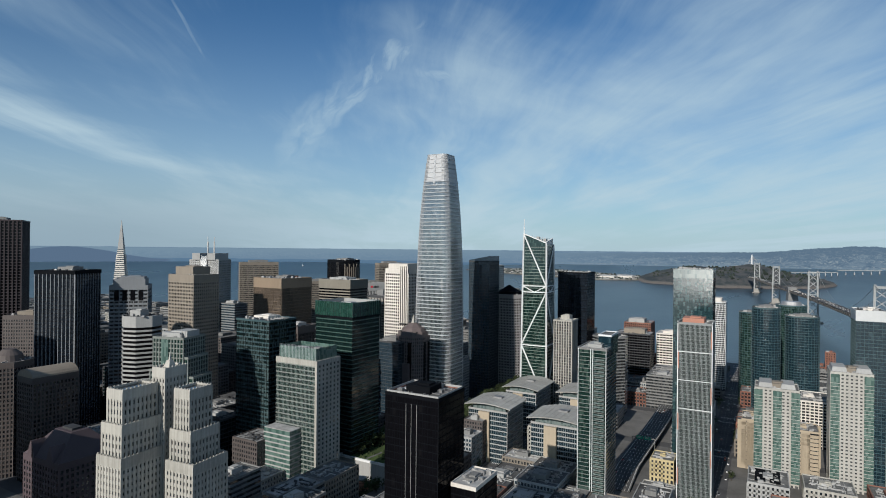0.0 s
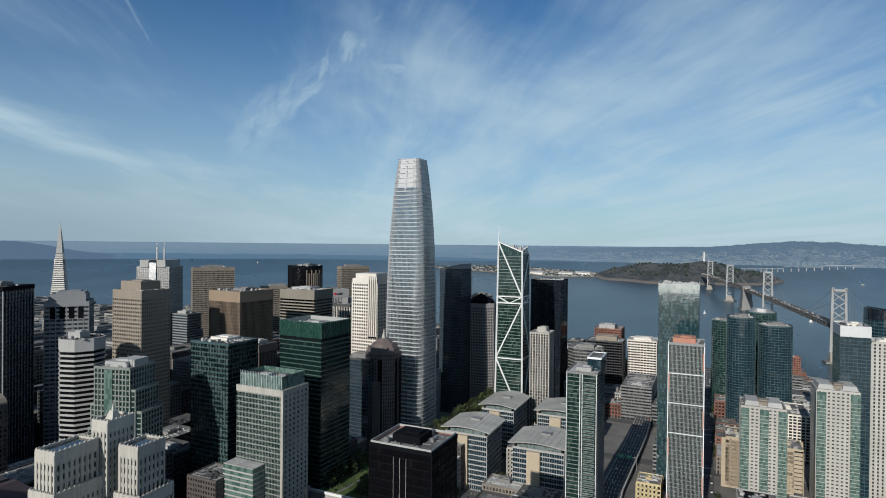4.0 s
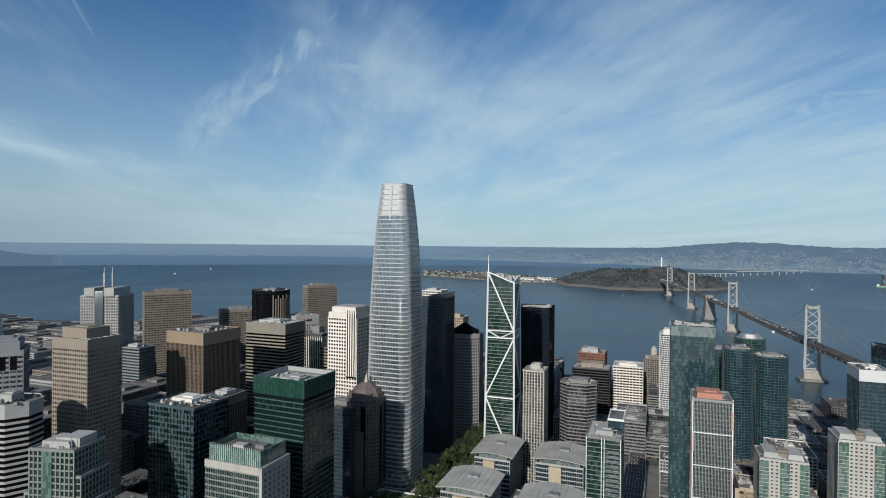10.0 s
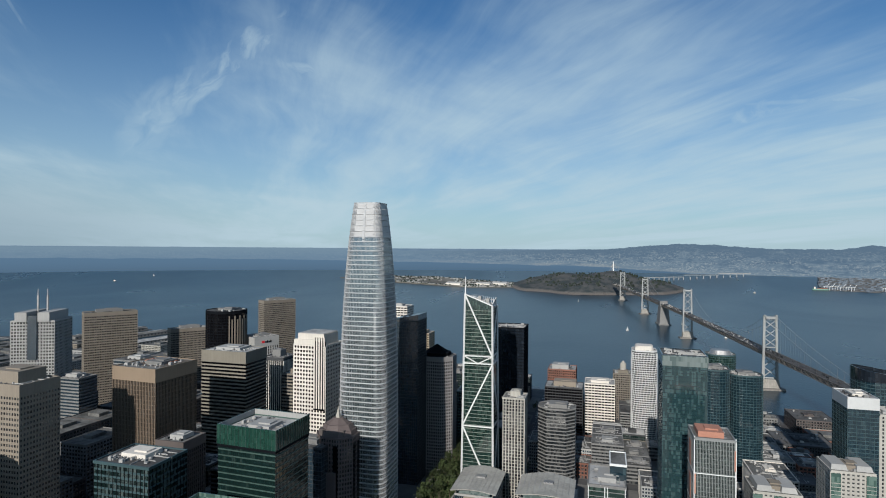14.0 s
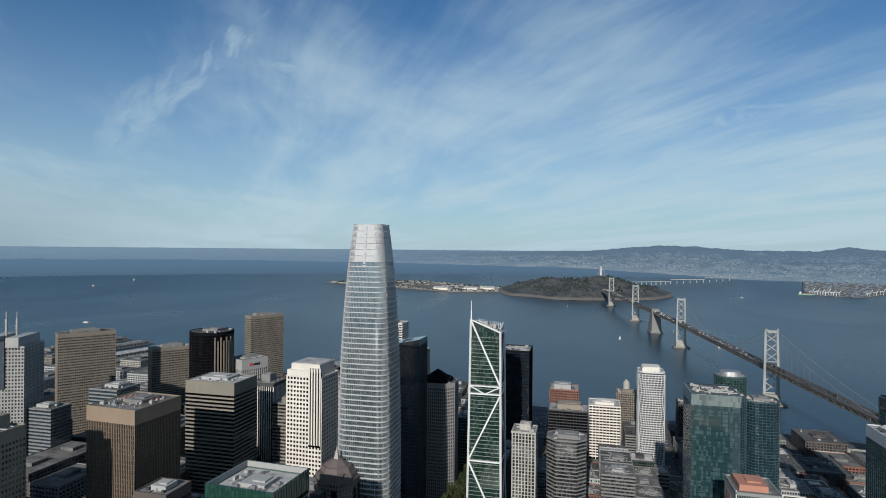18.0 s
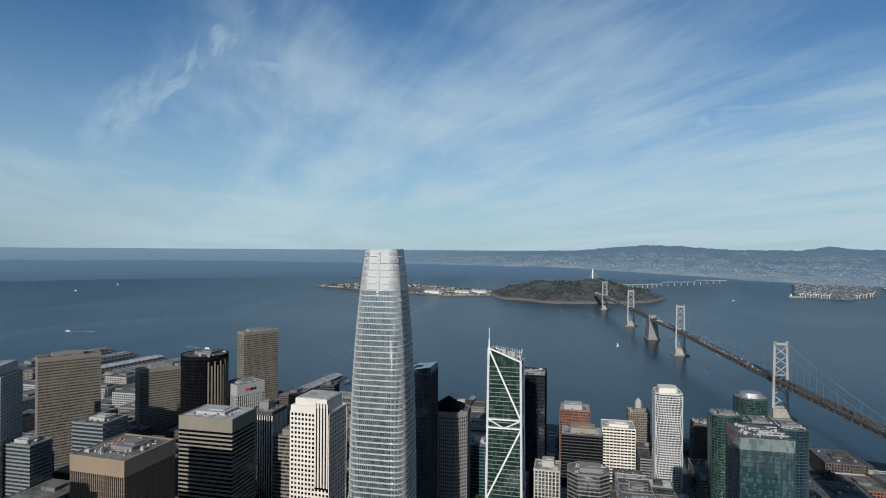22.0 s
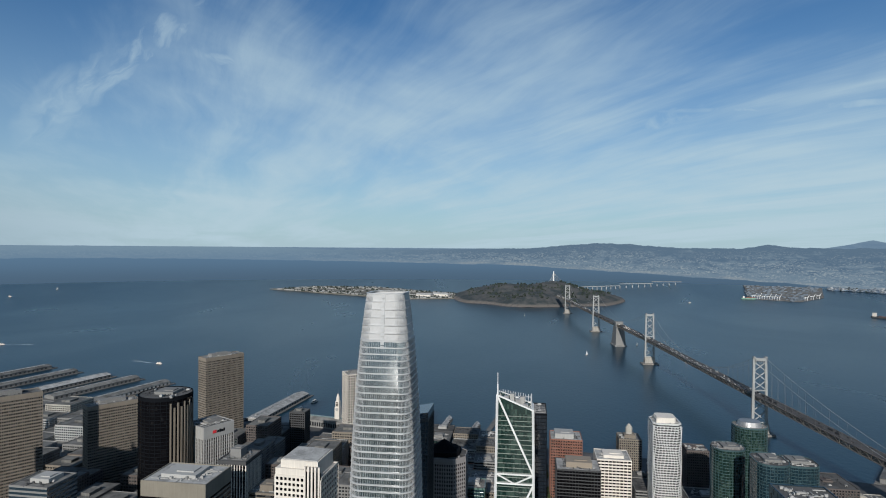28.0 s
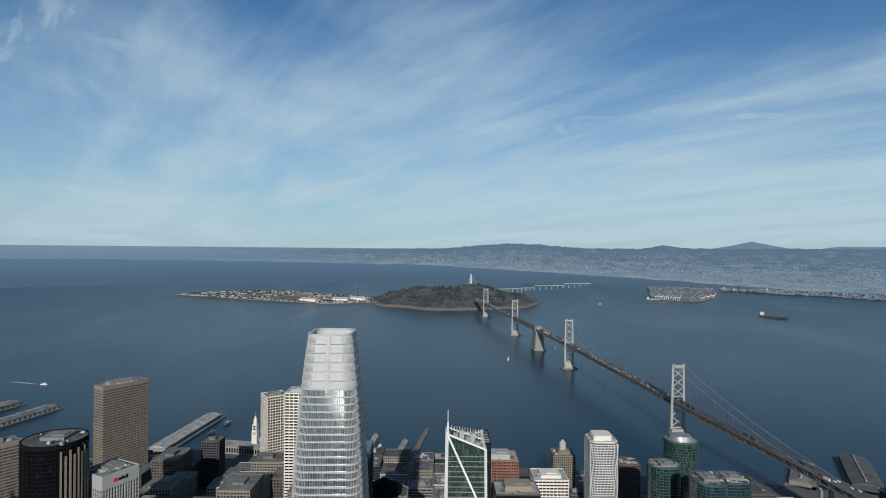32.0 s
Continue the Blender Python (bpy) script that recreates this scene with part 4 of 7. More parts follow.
def bridge():
    ob = thing("suspension_bridge", "grey double-deck suspension bridge with lattice towers", "bridge", (0, 0, 0))
    w = [Vector(p) for p in ((644, 376), (621, 746), (613, 1435), (603, 1789), (590, 2138), (577, 2840), (566, 3180))]
    towers = [1, 2, 4, 5]
    deck_z = [71, 79, 81, 81, 81, 80, 74]
    axis = (w[5] - w[1]).normalized()
    side = Vector((axis.y, -axis.x))
    ang = math.degrees(math.atan2(side.y, side.x))
    TOPS = {1: 153, 2: 160, 4: 160, 5: 160}
    at_tower = lambda c, a, b: (c.x + a * side.x + b * axis.x, c.y + a * side.y + b * axis.y)
    box4 = lambda c, a, b: [at_tower(c, -a, -b), at_tower(c, a, -b), at_tower(c, a, b), at_tower(c, -a, b)]
    for i in towers:
        c, top = w[i], TOPS[i]
        pier = Build().prism(box4(c, 16.5, 8.5), 6, 24, box4(c, 15.5, 6))
        part("tower_pier", pier, M["pierstone"], ob, "pale concrete tower pier")
        fender = Build().prism(box4(c, 25, 14), -4, 6.2)
        part("fender", fender, M["bridged"], ob, "dark timber fender round the pier")
        teeth = Build()
        for k in range(21):
            for e in (-15.1, 15.1):
                teeth.box(*at_tower(c, -25 + 2.5 * k, e * 0.935), 1.5, 0.7, 0.4, 2.4, ang)
        part("fender_piles", teeth, M["pierstone"], ob)["kind"] = "stuff"
        tw = part("tower", Build().beam((*(c - side * 10.5), top - 3), (*(c + side * 10.5), top - 3), 6, 5), M["bridge"], ob, "pale grey lattice tower")

        def leg(s, z):
            return Vector((*(c + side * s * (13.8 - 2.6 * z / 160)), z))

        for s in (-1, 1):
            b = Build()
            for z0, z1, t in ((22, 60, 3.6), (60, 110, 3.2), (110, top, 2.9)):
                b.beam(leg(s, z0), leg(s, z1), t, t + 1.5)
            part("leg", b, M["bridge"], tw)
        span = (top - 8 - 90) / 3
        for z0, z1 in ((28, 49), (49, 70), (90, 90 + span), (90 + span, 90 + 2 * span), (90 + 2 * span, top - 8)):
            part("brace", Build().beam(leg(-1, z0), leg(1, z1), 1.7), M["bridge"], tw)
            part("brace", Build().beam(leg(1, z0), leg(-1, z1), 1.7), M["bridge"], tw)
        for z in (26, 71, 89):
            part("strut", Build().beam(leg(-1, z), leg(1, z), 2.0, 2.6), M["bridge"], tw)
        for k in range(4):
            part("portal_arch", Build().box(*(c + side * (-6.6 + 4.4 * k)), top - 9, 1.0, 3, 4, ang), M["bridge"], tw)
        for s in (-1, 1):
            part("saddle", Build().box(*(c + side * s * 11), top, 4, 7, 2.6, ang), M["bridge"], tw)
    # centre anchorage, a tapered block of concrete
    c = w[3]
    q = lambda a, b: (c.x + a * side.x + b * axis.x, c.y + a * side.y + b * axis.y)
    part("anchorage", Build().prism([q(-20, -33), q(20, -33), q(20, 33), q(-20, 33)], -4, 72, [q(-14, -23), q(14, -23), q(14, 23), q(-14, 23)]).prism([q(-14, -12), q(14, -12), q(14, 12), q(-14, 12)], 72, 92).prism([q(-23, -36), q(23, -36), q(23, 36), q(-23, 36)], -4, 6), M["grey"], ob, "tapered concrete anchorage")
    # trussed double deck
    line = [Vector((690, -320)), Vector((668, 20))] + w
    zl = [44, 58] + deck_z
    for k in range(len(line) - 1):
        a, b = line[k], line[k + 1]
        d = (b - a).normalized()
        s = Vector((d.y, -d.x))
        n = max(2, round((b - a).length / 22))
        top, low = Build(), Build()
        top.beam((*a, zl[k]), (*b, zl[k + 1]), 21, 0.9)
        low.beam((*a, zl[k] - 7.6), (*b, zl[k + 1] - 7.6), 20, 0.9)
        part("upper_deck", top, M["asphalt"], ob, "upper roadway")
        part("lower_deck", low, M["bridged"], ob)
        rail = Build()
        for e in (-1, 1):
            o = s * (10.4 * e)
            for h in (0.9, -7.6):
                rail.beam((*(a + o), zl[k] + h), (*(b + o), zl[k + 1] + h), 0.7, 1.3)
        for e in (-1, 1):
            o = s * (10.4 * e)
            tr = Build()
            for j in range(n):
                p, r = a.lerp(b, j / n) + o, a.lerp(b, (j + 1) / n) + o
                m = (p + r) / 2
                zp, zr = zl[k] + (zl[k + 1] - zl[k]) * j / n, zl[k] + (zl[k + 1] - zl[k]) * (j + 1) / n
                tr.beam((*p, zp - 7.6), (*m, (zp + zr) / 2), 0.6).beam((*m, (zp + zr) / 2), (*r, zr - 7.6), 0.6).beam((*p, zp - 7.6), (*p, zp), 0.6)
            o2 = part("truss", tr, M["bridged"], ob)
            o2["kind"] = "stuff"
        part("rail", rail, M["bridged"], ob)
        flow = Build()
        rnd = random.Random(60 + k)
        for j in range(int((b - a).length / 11)):
            u = rnd.random()
            c = a.lerp(b, u) + s * rnd.choice((-7.5, -4.5, -1.5, 1.5, 4.5, 7.5))
            long = rnd.uniform(4.2, 5.0) if rnd.random() < 0.88 else 10.0
            flow.box(c.x, c.y, zl[k] + (zl[k + 1] - zl[k]) * u + 0.5, 1.9, long, 1.5 if long < 6 else 3.2, math.degrees(math.atan2(d.y, d.x)) - 90)
        o2 = part("traffic", flow, M[("lgrey", "white", "dgrey")[k % 3]], ob, "stream of small cars on the upper roadway")
        o2["kind"] = "stuff"
    for p, z in (((690, -320), 44), ((679, -150), 51), ((668, 20), 58), ((656, 190), 62), ((644, 376), 66)):
        b = Build()
        for e in (-8, 8):
            b.box(p[0] + e, p[1], 3, 4, 5, z - 11)
        b.box(p[0], p[1], z - 11, 24, 6, 3)
        part("bent", b, M["grey"], ob)
    # cables and hangers
    spans = [(0, 1), (1, 2), (2, 3), (3, 4), (4, 5), (5, 6)]
    for i, j in spans:
        za = TOPS[i] if i in towers else (90 if i == 3 else deck_z[i] + 1)
        zb = TOPS[j] if j in towers else (90 if j == 3 else deck_z[j] + 1)
        main = i in towers and j in towers
        sag = 76 if main else 9
        for e in (-1, 1):
            o = side * (11.0 * e)
            pts = []
            n = 30 if main else 18
            for k in range(n + 1):
                u = k / n
                p = w[i].lerp(w[j], u) + o
                pts.append(Vector((p.x, p.y, za + (zb - za) * u - sag * 4 * u * (1 - u))))
            part("main_cable", Build().tube(pts, 0.5), M["bridge"], ob)
            for k in range(1, n):
                u = k / n
                zd = deck_z[i] + (deck_z[j] - deck_z[i]) * u
                if pts[k].z - zd > 2 and j <= 2:
                    part("hanger", Build().beam((pts[k].x, pts[k].y, zd), pts[k], 0.16), M["bridged"], ob)


bridge()


# ---- islands and far shore ----
M["farwood"] = surface("far_woodland", (0.022, 0.030, 0.024), 0.9, 0.4, 0.02, 0.2, spec=0.2)
def island():
    n, v, f = 70, [], []
    cx, cy, rx, ry = 480.0, 3530.0, 560.0, 400.0
    for j in range(n + 1):
        for i in range(n + 1):
            a, b = i / n * 2 - 1, j / n * 2 - 1
            x, y = cx + a * rx * 1.05, cy + b * ry * 1.05
            e = 1 - math.hypot(a * 1.02, b * 1.02) + 0.16 * noise.noise((x * 0.004, y * 0.004, 2.0))
            h = 105 * max(0.0, min(1.0, e * 1.55)) ** 0.8 * (0.75 + 0.5 * noise.noise((x * 0.0035, y * 0.0035, 7.0)))
            h += 7 * noise.noise((x * 0.03, y * 0.03, 1.0)) * min(1.0, max(0.0, e * 6)) + (10 if e > 0.03 else 0)
            v.append((x, y, lifted(x, y) - SEA + (h if e > 0 else -6.0)))
    for j in range(n):
        for i in range(n):
            k = j * (n + 1) + i
            f.append((k, k + 1, k + n + 2, k + n + 1))
    ob = tagged(new("island", mesh_of("island", v, f)), "wooded island hill with a brown cliffed shore", "island")
    m = bpy.data.materials.new("hazed_island_scrub")
    m.use_nodes = True
    t = Nodes(m.node_tree)
    p = t.add("ShaderNodeBsdfPrincipled")
    t.link(p.outputs[0], t.add("ShaderNodeOutputMaterial").inputs[0])
    pos = t.add("ShaderNodeNewGeometry").outputs["Position"]
    px, py, pz = t.split(pos)
    far = t.math("MAXIMUM", t.math("DIVIDE", t.math("SUBTRACT", t.math("SQRT", t.math("ADD", t.math("POWER", t.math("SUBTRACT", px, HUB[0]), 2.0), t.math("POWER", t.math("SUBTRACT", py, HUB[1]), 2.0))), 3300.0), 1660.0), 0.0)
    z = t.math("SUBTRACT", pz, t.math("MULTIPLY", t.math("MULTIPLY", far, far), 100.0 - SEA))  # height over the sheet of water
    wood = t.noise(pos, 0.012, 6.0, 0.65)
    # scrub and wood tones greyed and blued to carry the haze
    col = t.mix(t.range(wood, 0.40, 0.60), (0.055, 0.057, 0.058), (0.018, 0.027, 0.030))
    t.link(t.mix(t.range(z, 22, 12), col, (0.085, 0.078, 0.074)), p.inputs["Base Color"])
    p.inputs["Roughness"].default_value = 0.95
    ob.data.materials.append(m)
    # tree crowns over the slopes
    rnd = random.Random(5)
    woods = Build()
    for _ in range(900):
        a, r = rnd.uniform(0, math.tau), math.sqrt(rnd.random()) * 0.86
        x, y = cx + rx * r * math.cos(a), cy + ry * r * math.sin(a)
        if noise.noise((x * 0.008, y * 0.008, 3.0)) < -0.05:
            continue
        i, j = int((x - cx + rx * 1.05) / (2.1 * rx) * n), int((y - cy + ry * 1.05) / (2.1 * ry) * n)
        z = v[min(n, j) * (n + 1) + min(n, i)][2]
        s = rnd.uniform(5, 10)
        if z > 12 + lifted(x, y):
            woods.prism([(x + s * math.cos(q) * rnd.uniform(.7, 1.2), y + s * math.sin(q) * rnd.uniform(.7, 1.2)) for q in (0, 1.25, 2.5, 3.8, 5.0)], z - 2, z + s * rnd.uniform(0.9, 1.6), [(x + s * .45 * math.cos(q), y + s * .45 * math.sin(q)) for q in (0, 1.25, 2.5, 3.8, 5.0)])
    o = new("island_trees", woods.mesh("island_trees"))
    o.data.materials.append(M["farwood"])
    tagged(o, "dark green woodland over the island slopes", "trees", kind="stuff")


island()


def flat_island():
    corners = [(-1790, 4640), (-1500, 4430), (-420, 3690), (-60, 3790), (190, 4060), (-300, 4420), (-908, 5050), (-1500, 5100)]
    pts = [far_place(*c) for c in corners]
    v = [(x, y, lifted(x, y) - 6) for x, y in pts] + [(x, y, lifted(x, y) + 4) for x, y in pts]
    n = len(pts)
    f = [(i, (i + 1) % n, n + (i + 1) % n, n + i) for i in range(n)]
    ctr = (sum(p[0] for p in pts) / n, sum(p[1] for p in pts) / n)
    v.append((*ctr, lifted(*ctr) + 3))
    f += [(n + i, n + (i + 1) % n, 2 * n) for i in range(n)]
    ob = tagged(new("flat_island", mesh_of("flat_island", v, f)), "low flat built-up island in the bay", "island")
    ob.data.materials.append(surface("island_ground", (0.12, 0.115, 0.10), 0.95, 0.4, 0.004, 0.03))
    rnd = random.Random(9)
    homes, groves = Build(), Build()
    for _ in range(1500):
        i = rnd.randrange(n)
        a, b = sorted((rnd.random(), rnd.random()))
        p, q = Vector(pts[i]), Vector(pts[(i + 1) % n])
        c = Vector(ctr).lerp(p.lerp(q, a), math.sqrt(b) * 0.96)
        z = lifted(c.x, c.y) + 1
        if rnd.random() < 0.45:
            homes.box(c.x, c.y, z, rnd.uniform(10, 30), rnd.uniform(8, 18), rnd.uniform(5, 10), rnd.uniform(0, 90))
        else:
            s = rnd.uniform(5, 11)
            groves.prism([(c.x + s * math.cos(t), c.y + s * math.sin(t)) for t in (0, 1.2, 2.6, 3.7, 5.1)], z, z + rnd.uniform(7, 14), [(c.x + s * .4 * math.cos(t), c.y + s * .4 * math.sin(t)) for t in (0, 1.2, 2.6, 3.7, 5.1)])
    o = new("island_houses", homes.mesh("island_houses"))
    o.data.materials.append(M["lgrey"])
    tagged(o, "small pale houses spread over the flat island", "houses", kind="stuff")
    o = new("island_groves", groves.mesh("island_groves"))
    o.data.materials.append(M["farwood"])
    tagged(o, "dark tree groves between the island houses", "trees", kind="stuff")
    for x, y, l in ((-560, 3900, 120), (-330, 3930, 110), (-210, 3990, 120)):
        x, y = far_place(x, y)
        h = thing("hangar", "large white hangar with a curved roof on the flat island", "hangar", (x, y, lifted(x, y) + 2), "island hangars", -20)
        b = Build()
        b.prism(rect(l, 60), 0, 14)
        part("hall", b, M["white"], h)
        part("roof", Build().prism(rect(l, 60), 14, 24, rect(l * 0.96, 14)), M["roofw"], h)


flat_island()


def east_span():
    ob = thing("cable_bridge", "white single-tower bridge beyond the island with a long low viaduct", "bridge", (0, 0, 0))
    t = Vector(far_place(690, 4390))
    z = lifted(*t)
    part("mast", Build().prism([(t.x + a, t.y + b) for a, b in ((-6, -6), (6, -6), (6, 6), (-6, 6))], z, z + 165, [(t.x + a, t.y + b) for a, b in ((-2.5, -2.5), (2.5, -2.5), (2.5, 2.5), (-2.5, 2.5))]), M["steelw"], ob, "white mast")
    ends = [Vector(far_place(x, y)) for x, y in ((560, 4200), (690, 4390), (1000, 4800), (1450, 5350), (1900, 5850), (2350, 6300))]
    for a, b in zip(ends[:-1], ends[1:]):
        part("deck", Build().beam((*a, lifted(*a) + 34), (*b, lifted(*b) + (34 if b.x < 1000 else 20)), 16, 3.5), M["lgrey"], ob)
    for k in range(12):
        u = k / 11
        for e in (ends[0], ends[2].lerp(ends[1], 0.2)):
            p = t.lerp(e, 0.1 + 0.5 * u)
            part("stay", Build().beam((t.x, t.y, z + 158), (p.x, p.y, lifted(*p) + 34), 0.35), M["lgrey"], ob)
    for k in range(18):
        p = ends[2].lerp(ends[3], k / 8) if k < 8 else ends[3].lerp(ends[5], (k - 8) / 10)
        part("pier", Build().box(p.x, p.y, lifted(*p) - 4, 5, 5, 34 if p.x < 1100 else 22), M["lgrey"], ob)


east_span()


# wall colours of the far shore, tinted blue-grey to stand for haze
M["hazepale"] = surface("hazed_pale_walls", (0.34, 0.36, 0.38), 0.9, 0.2)
M["hazegrey"] = surface("hazed_grey_walls", (0.14, 0.17, 0.205), 0.9, 0.3)


def port():
    pts = [far_place(*p) for p in ((2159, 4167), (2405, 3920), (2835, 4394), (3650, 5886), (2993, 6204))]
    n = len(pts)
    v = [(x, y, lifted(x, y) - 8) for x, y in pts] + [(x, y, lifted(x, y) + 3) for x, y in pts]
    f = [(i, (i + 1) % n, n + (i + 1) % n, n + i) for i in range(n)] + [tuple(range(n, 2 * n))]
    ob = tagged(new("harbour_quay", mesh_of("harbour_quay", v, f)), "distant container harbour quay", "quay")
    ob.data.materials.append(M["paving"])
    rnd = random.Random(4)
    stacks = Build()
    for _ in range(420):
        u, w_ = rnd.random(), rnd.random()
        c = Vector(pts[0]).lerp(Vector(pts[1]), u).lerp(Vector(pts[4]).lerp(Vector(pts[3]), u), w_)
        stacks.box(c.x, c.y, lifted(*c), rnd.uniform(12, 34), rnd.uniform(6, 12), rnd.uniform(4, 12), 10)
    o = new("container_stacks", stacks.mesh("container_stacks"))
    o.data.materials.append(M["hazegrey"])
    tagged(o, "stacks of containers on the harbour quay", "containers", kind="stuff")
    for k in range(9):
        c = Vector(pts[0]).lerp(Vector(pts[1]), 0.08 + k * 0.1) if k < 6 else Vector(pts[1]).lerp(Vector(pts[2]), (k - 5) * 0.25)
        z = lifted(*c)
        cr = thing("harbour_crane", "white container gantry crane with raised boom", "crane", (c.x, c.y, z), "harbour cranes")
        for s in (-8, 8):
            part("leg", Build().beam((s, 0, 0), (s * 0.8, 0, 24), 2), M["steelw"], cr)
        part("beam", Build().beam((-14, 0, 24), (14, 0, 24), 2), M["steelw"], cr)
        part("boom", Build().beam((10, 0, 24), (20, -4, 42), 1.6), M["steelw"], cr)
    s = far_place(2140, 4140)
    sh = thing("container_ship", "green-hulled container ship at the quay", "ship", (s[0], s[1], lifted(*s)), rz=-15)
    part("hull", Build().prism(rounded(90, 18, 8), -1, 7), M["copper"], sh)
    part("deckhouse", Build().box(-30, 0, 7, 10, 14, 12), M["white"], sh)
    part("cargo", Build().box(10, 0, 7, 56, 14, 5), M["brick"], sh)


port()


def far_shore():
    """Flat built-up land across the bay."""
    n, v, f = 48, [], []
    outer, inner = [], []
    for i in range(n + 1):
        a = radians(29 + 32 * i / n)
        u = i / n
        r = 6900 - 1100 * min(1.0, u * 1.6) + 200 * noise.noise((u * 9, 0.5, 0.0))
        for k, rr in enumerate((r, r + 500, 30000)):
            x, y = far_place(HUB[0] + rr * math.sin(a), HUB[1] + rr * math.cos(a))
            v.append((x, y, lifted(x, y) + (1.5 if k == 0 else 4.0)))
    for i in range(n):
        for k in range(2):
            a, b = 3 * i + k, 3 * (i + 1) + k
            f.append((a, a + 1, b + 1, b))
    ob = tagged(new("far_shore", mesh_of("far_shore", v, f)), "flat hazy built-up shore across the bay", "shore", kind="structure")
    # ground tinted blue to match the haze painted on the backdrop hills
    ob.data.materials.append(surface("hazed_shore_ground", (0.105, 0.15, 0.205), 0.95, 0.4, 0.01, 0.05))
    rnd = random.Random(12)
    sets = {"hazepale": Build(), "hazegrey": Build(), "farwood": Build()}
    for _ in range(3600):
        i = rnd.randrange(n)
        p = Vector(v[3 * i]).lerp(Vector(v[3 * i + 3]), rnd.random())
        q = Vector(v[3 * i + 2]).lerp(Vector(v[3 * i + 5]), rnd.random())
        c = p.lerp(q, rnd.random() ** 0.8)
        m = rnd.choice(("hazepale", "hazegrey", "hazegrey", "hazegrey", "farwood"))
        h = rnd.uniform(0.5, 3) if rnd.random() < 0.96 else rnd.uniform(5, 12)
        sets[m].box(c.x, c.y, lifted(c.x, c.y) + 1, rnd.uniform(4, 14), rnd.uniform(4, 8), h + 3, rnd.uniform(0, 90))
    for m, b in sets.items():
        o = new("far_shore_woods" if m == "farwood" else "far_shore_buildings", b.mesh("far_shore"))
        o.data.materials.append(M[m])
        tagged(o, "small hazy " + {"hazepale": "pale sheds", "hazegrey": "grey buildings", "farwood": "dark trees"}[m] + " on the far shore", "far shore", kind="stuff")


far_shore()


# ---- waterfront ----
def pier_shed(x0, y0, x1, y1, w, h=11, label="long grey pier shed on piles over the water", mat="roof", wall="grey"):
    a, b = Vector((x0, y0)), Vector((x1, y1))
    d = b - a
    ob = thing("wharf", label, "pier", ((x0 + x1) / 2, (y0 + y1) / 2, 0), "waterfront piers", math.degrees(math.atan2(d.y, d.x)))
    l = d.length
    part("deck", Build().prism(rect(l, w), 1.2, 4.0, None, True), M["paving"], ob, "concrete pier deck")
    piles = Build()
    for k in range(int(l / 14)):
        for e in (-1, 1):
            piles.box(-l / 2 + 7 + 14 * k, e * (w / 2 - 1.5), -3, 0.9, 0.9, 5)
    part("piles", piles, M["wood"], ob)["kind"] = "stuff"
    if h:
        sl, sw = l * 0.9, w * 0.72
        part("shed_wall", Build().prism(rect(sl, sw), 4, h), M[wall], ob)
        part("roof", Build().prism(rect(sl + 1.5, sw + 1.5), h, h + 4.0, rect(sl + 1.5, 1.0)), M[mat], ob, "low gabled roof")
        doors = Build()
        for k in range(int(sl / 12)):
            for e in (-1, 1):
                doors.box(-sl / 2 + 6 + 12 * k, e * (sw / 2 + 0.05), 4.1, 5, 0.3, 5)
        part("shed_doors", doors, M["dgrey"], ob)["kind"] = "stuff"
        part("monitor", Build().prism(rect(sl * 0.9, 4), h + 3.0, h + 5.5, rect(sl * 0.9, 1.5)), M["roofw"], ob)
    return ob


pier_shed(-1262, 960, -1185, 1215, 44)
pier_shed(-1150, 905, -1070, 1165, 46)
pier_shed(-1022, 880, -946, 1122, 52, mat="roofw")
pier_shed(-935, 862, -850, 1100, 48)
pier_shed(-818, 826, -742, 1058, 44, wall="lgrey")
pier_shed(-392, 725, -350, 965, 46, mat="roofw")
pier_shed(75, 655, 119, 842, 10, 0, "narrow bare fishing pier")
pier_shed(-8, 672, 12, 798, 14, 8, "small ferry landing with a roofed float", "roofw", "lgrey")
pier_shed(50, 664, 70, 760, 14, 8, "small ferry landing with a roofed float", "roofw", "lgrey")
pier_shed(700, 500, 775, 590, 44)
pier_shed(792, 470, 884, 612, 56, 13, "large dark pier shed beside the bridge", "roofd", "dgrey")
pier_shed(905, 420, 1010, 560, 50)


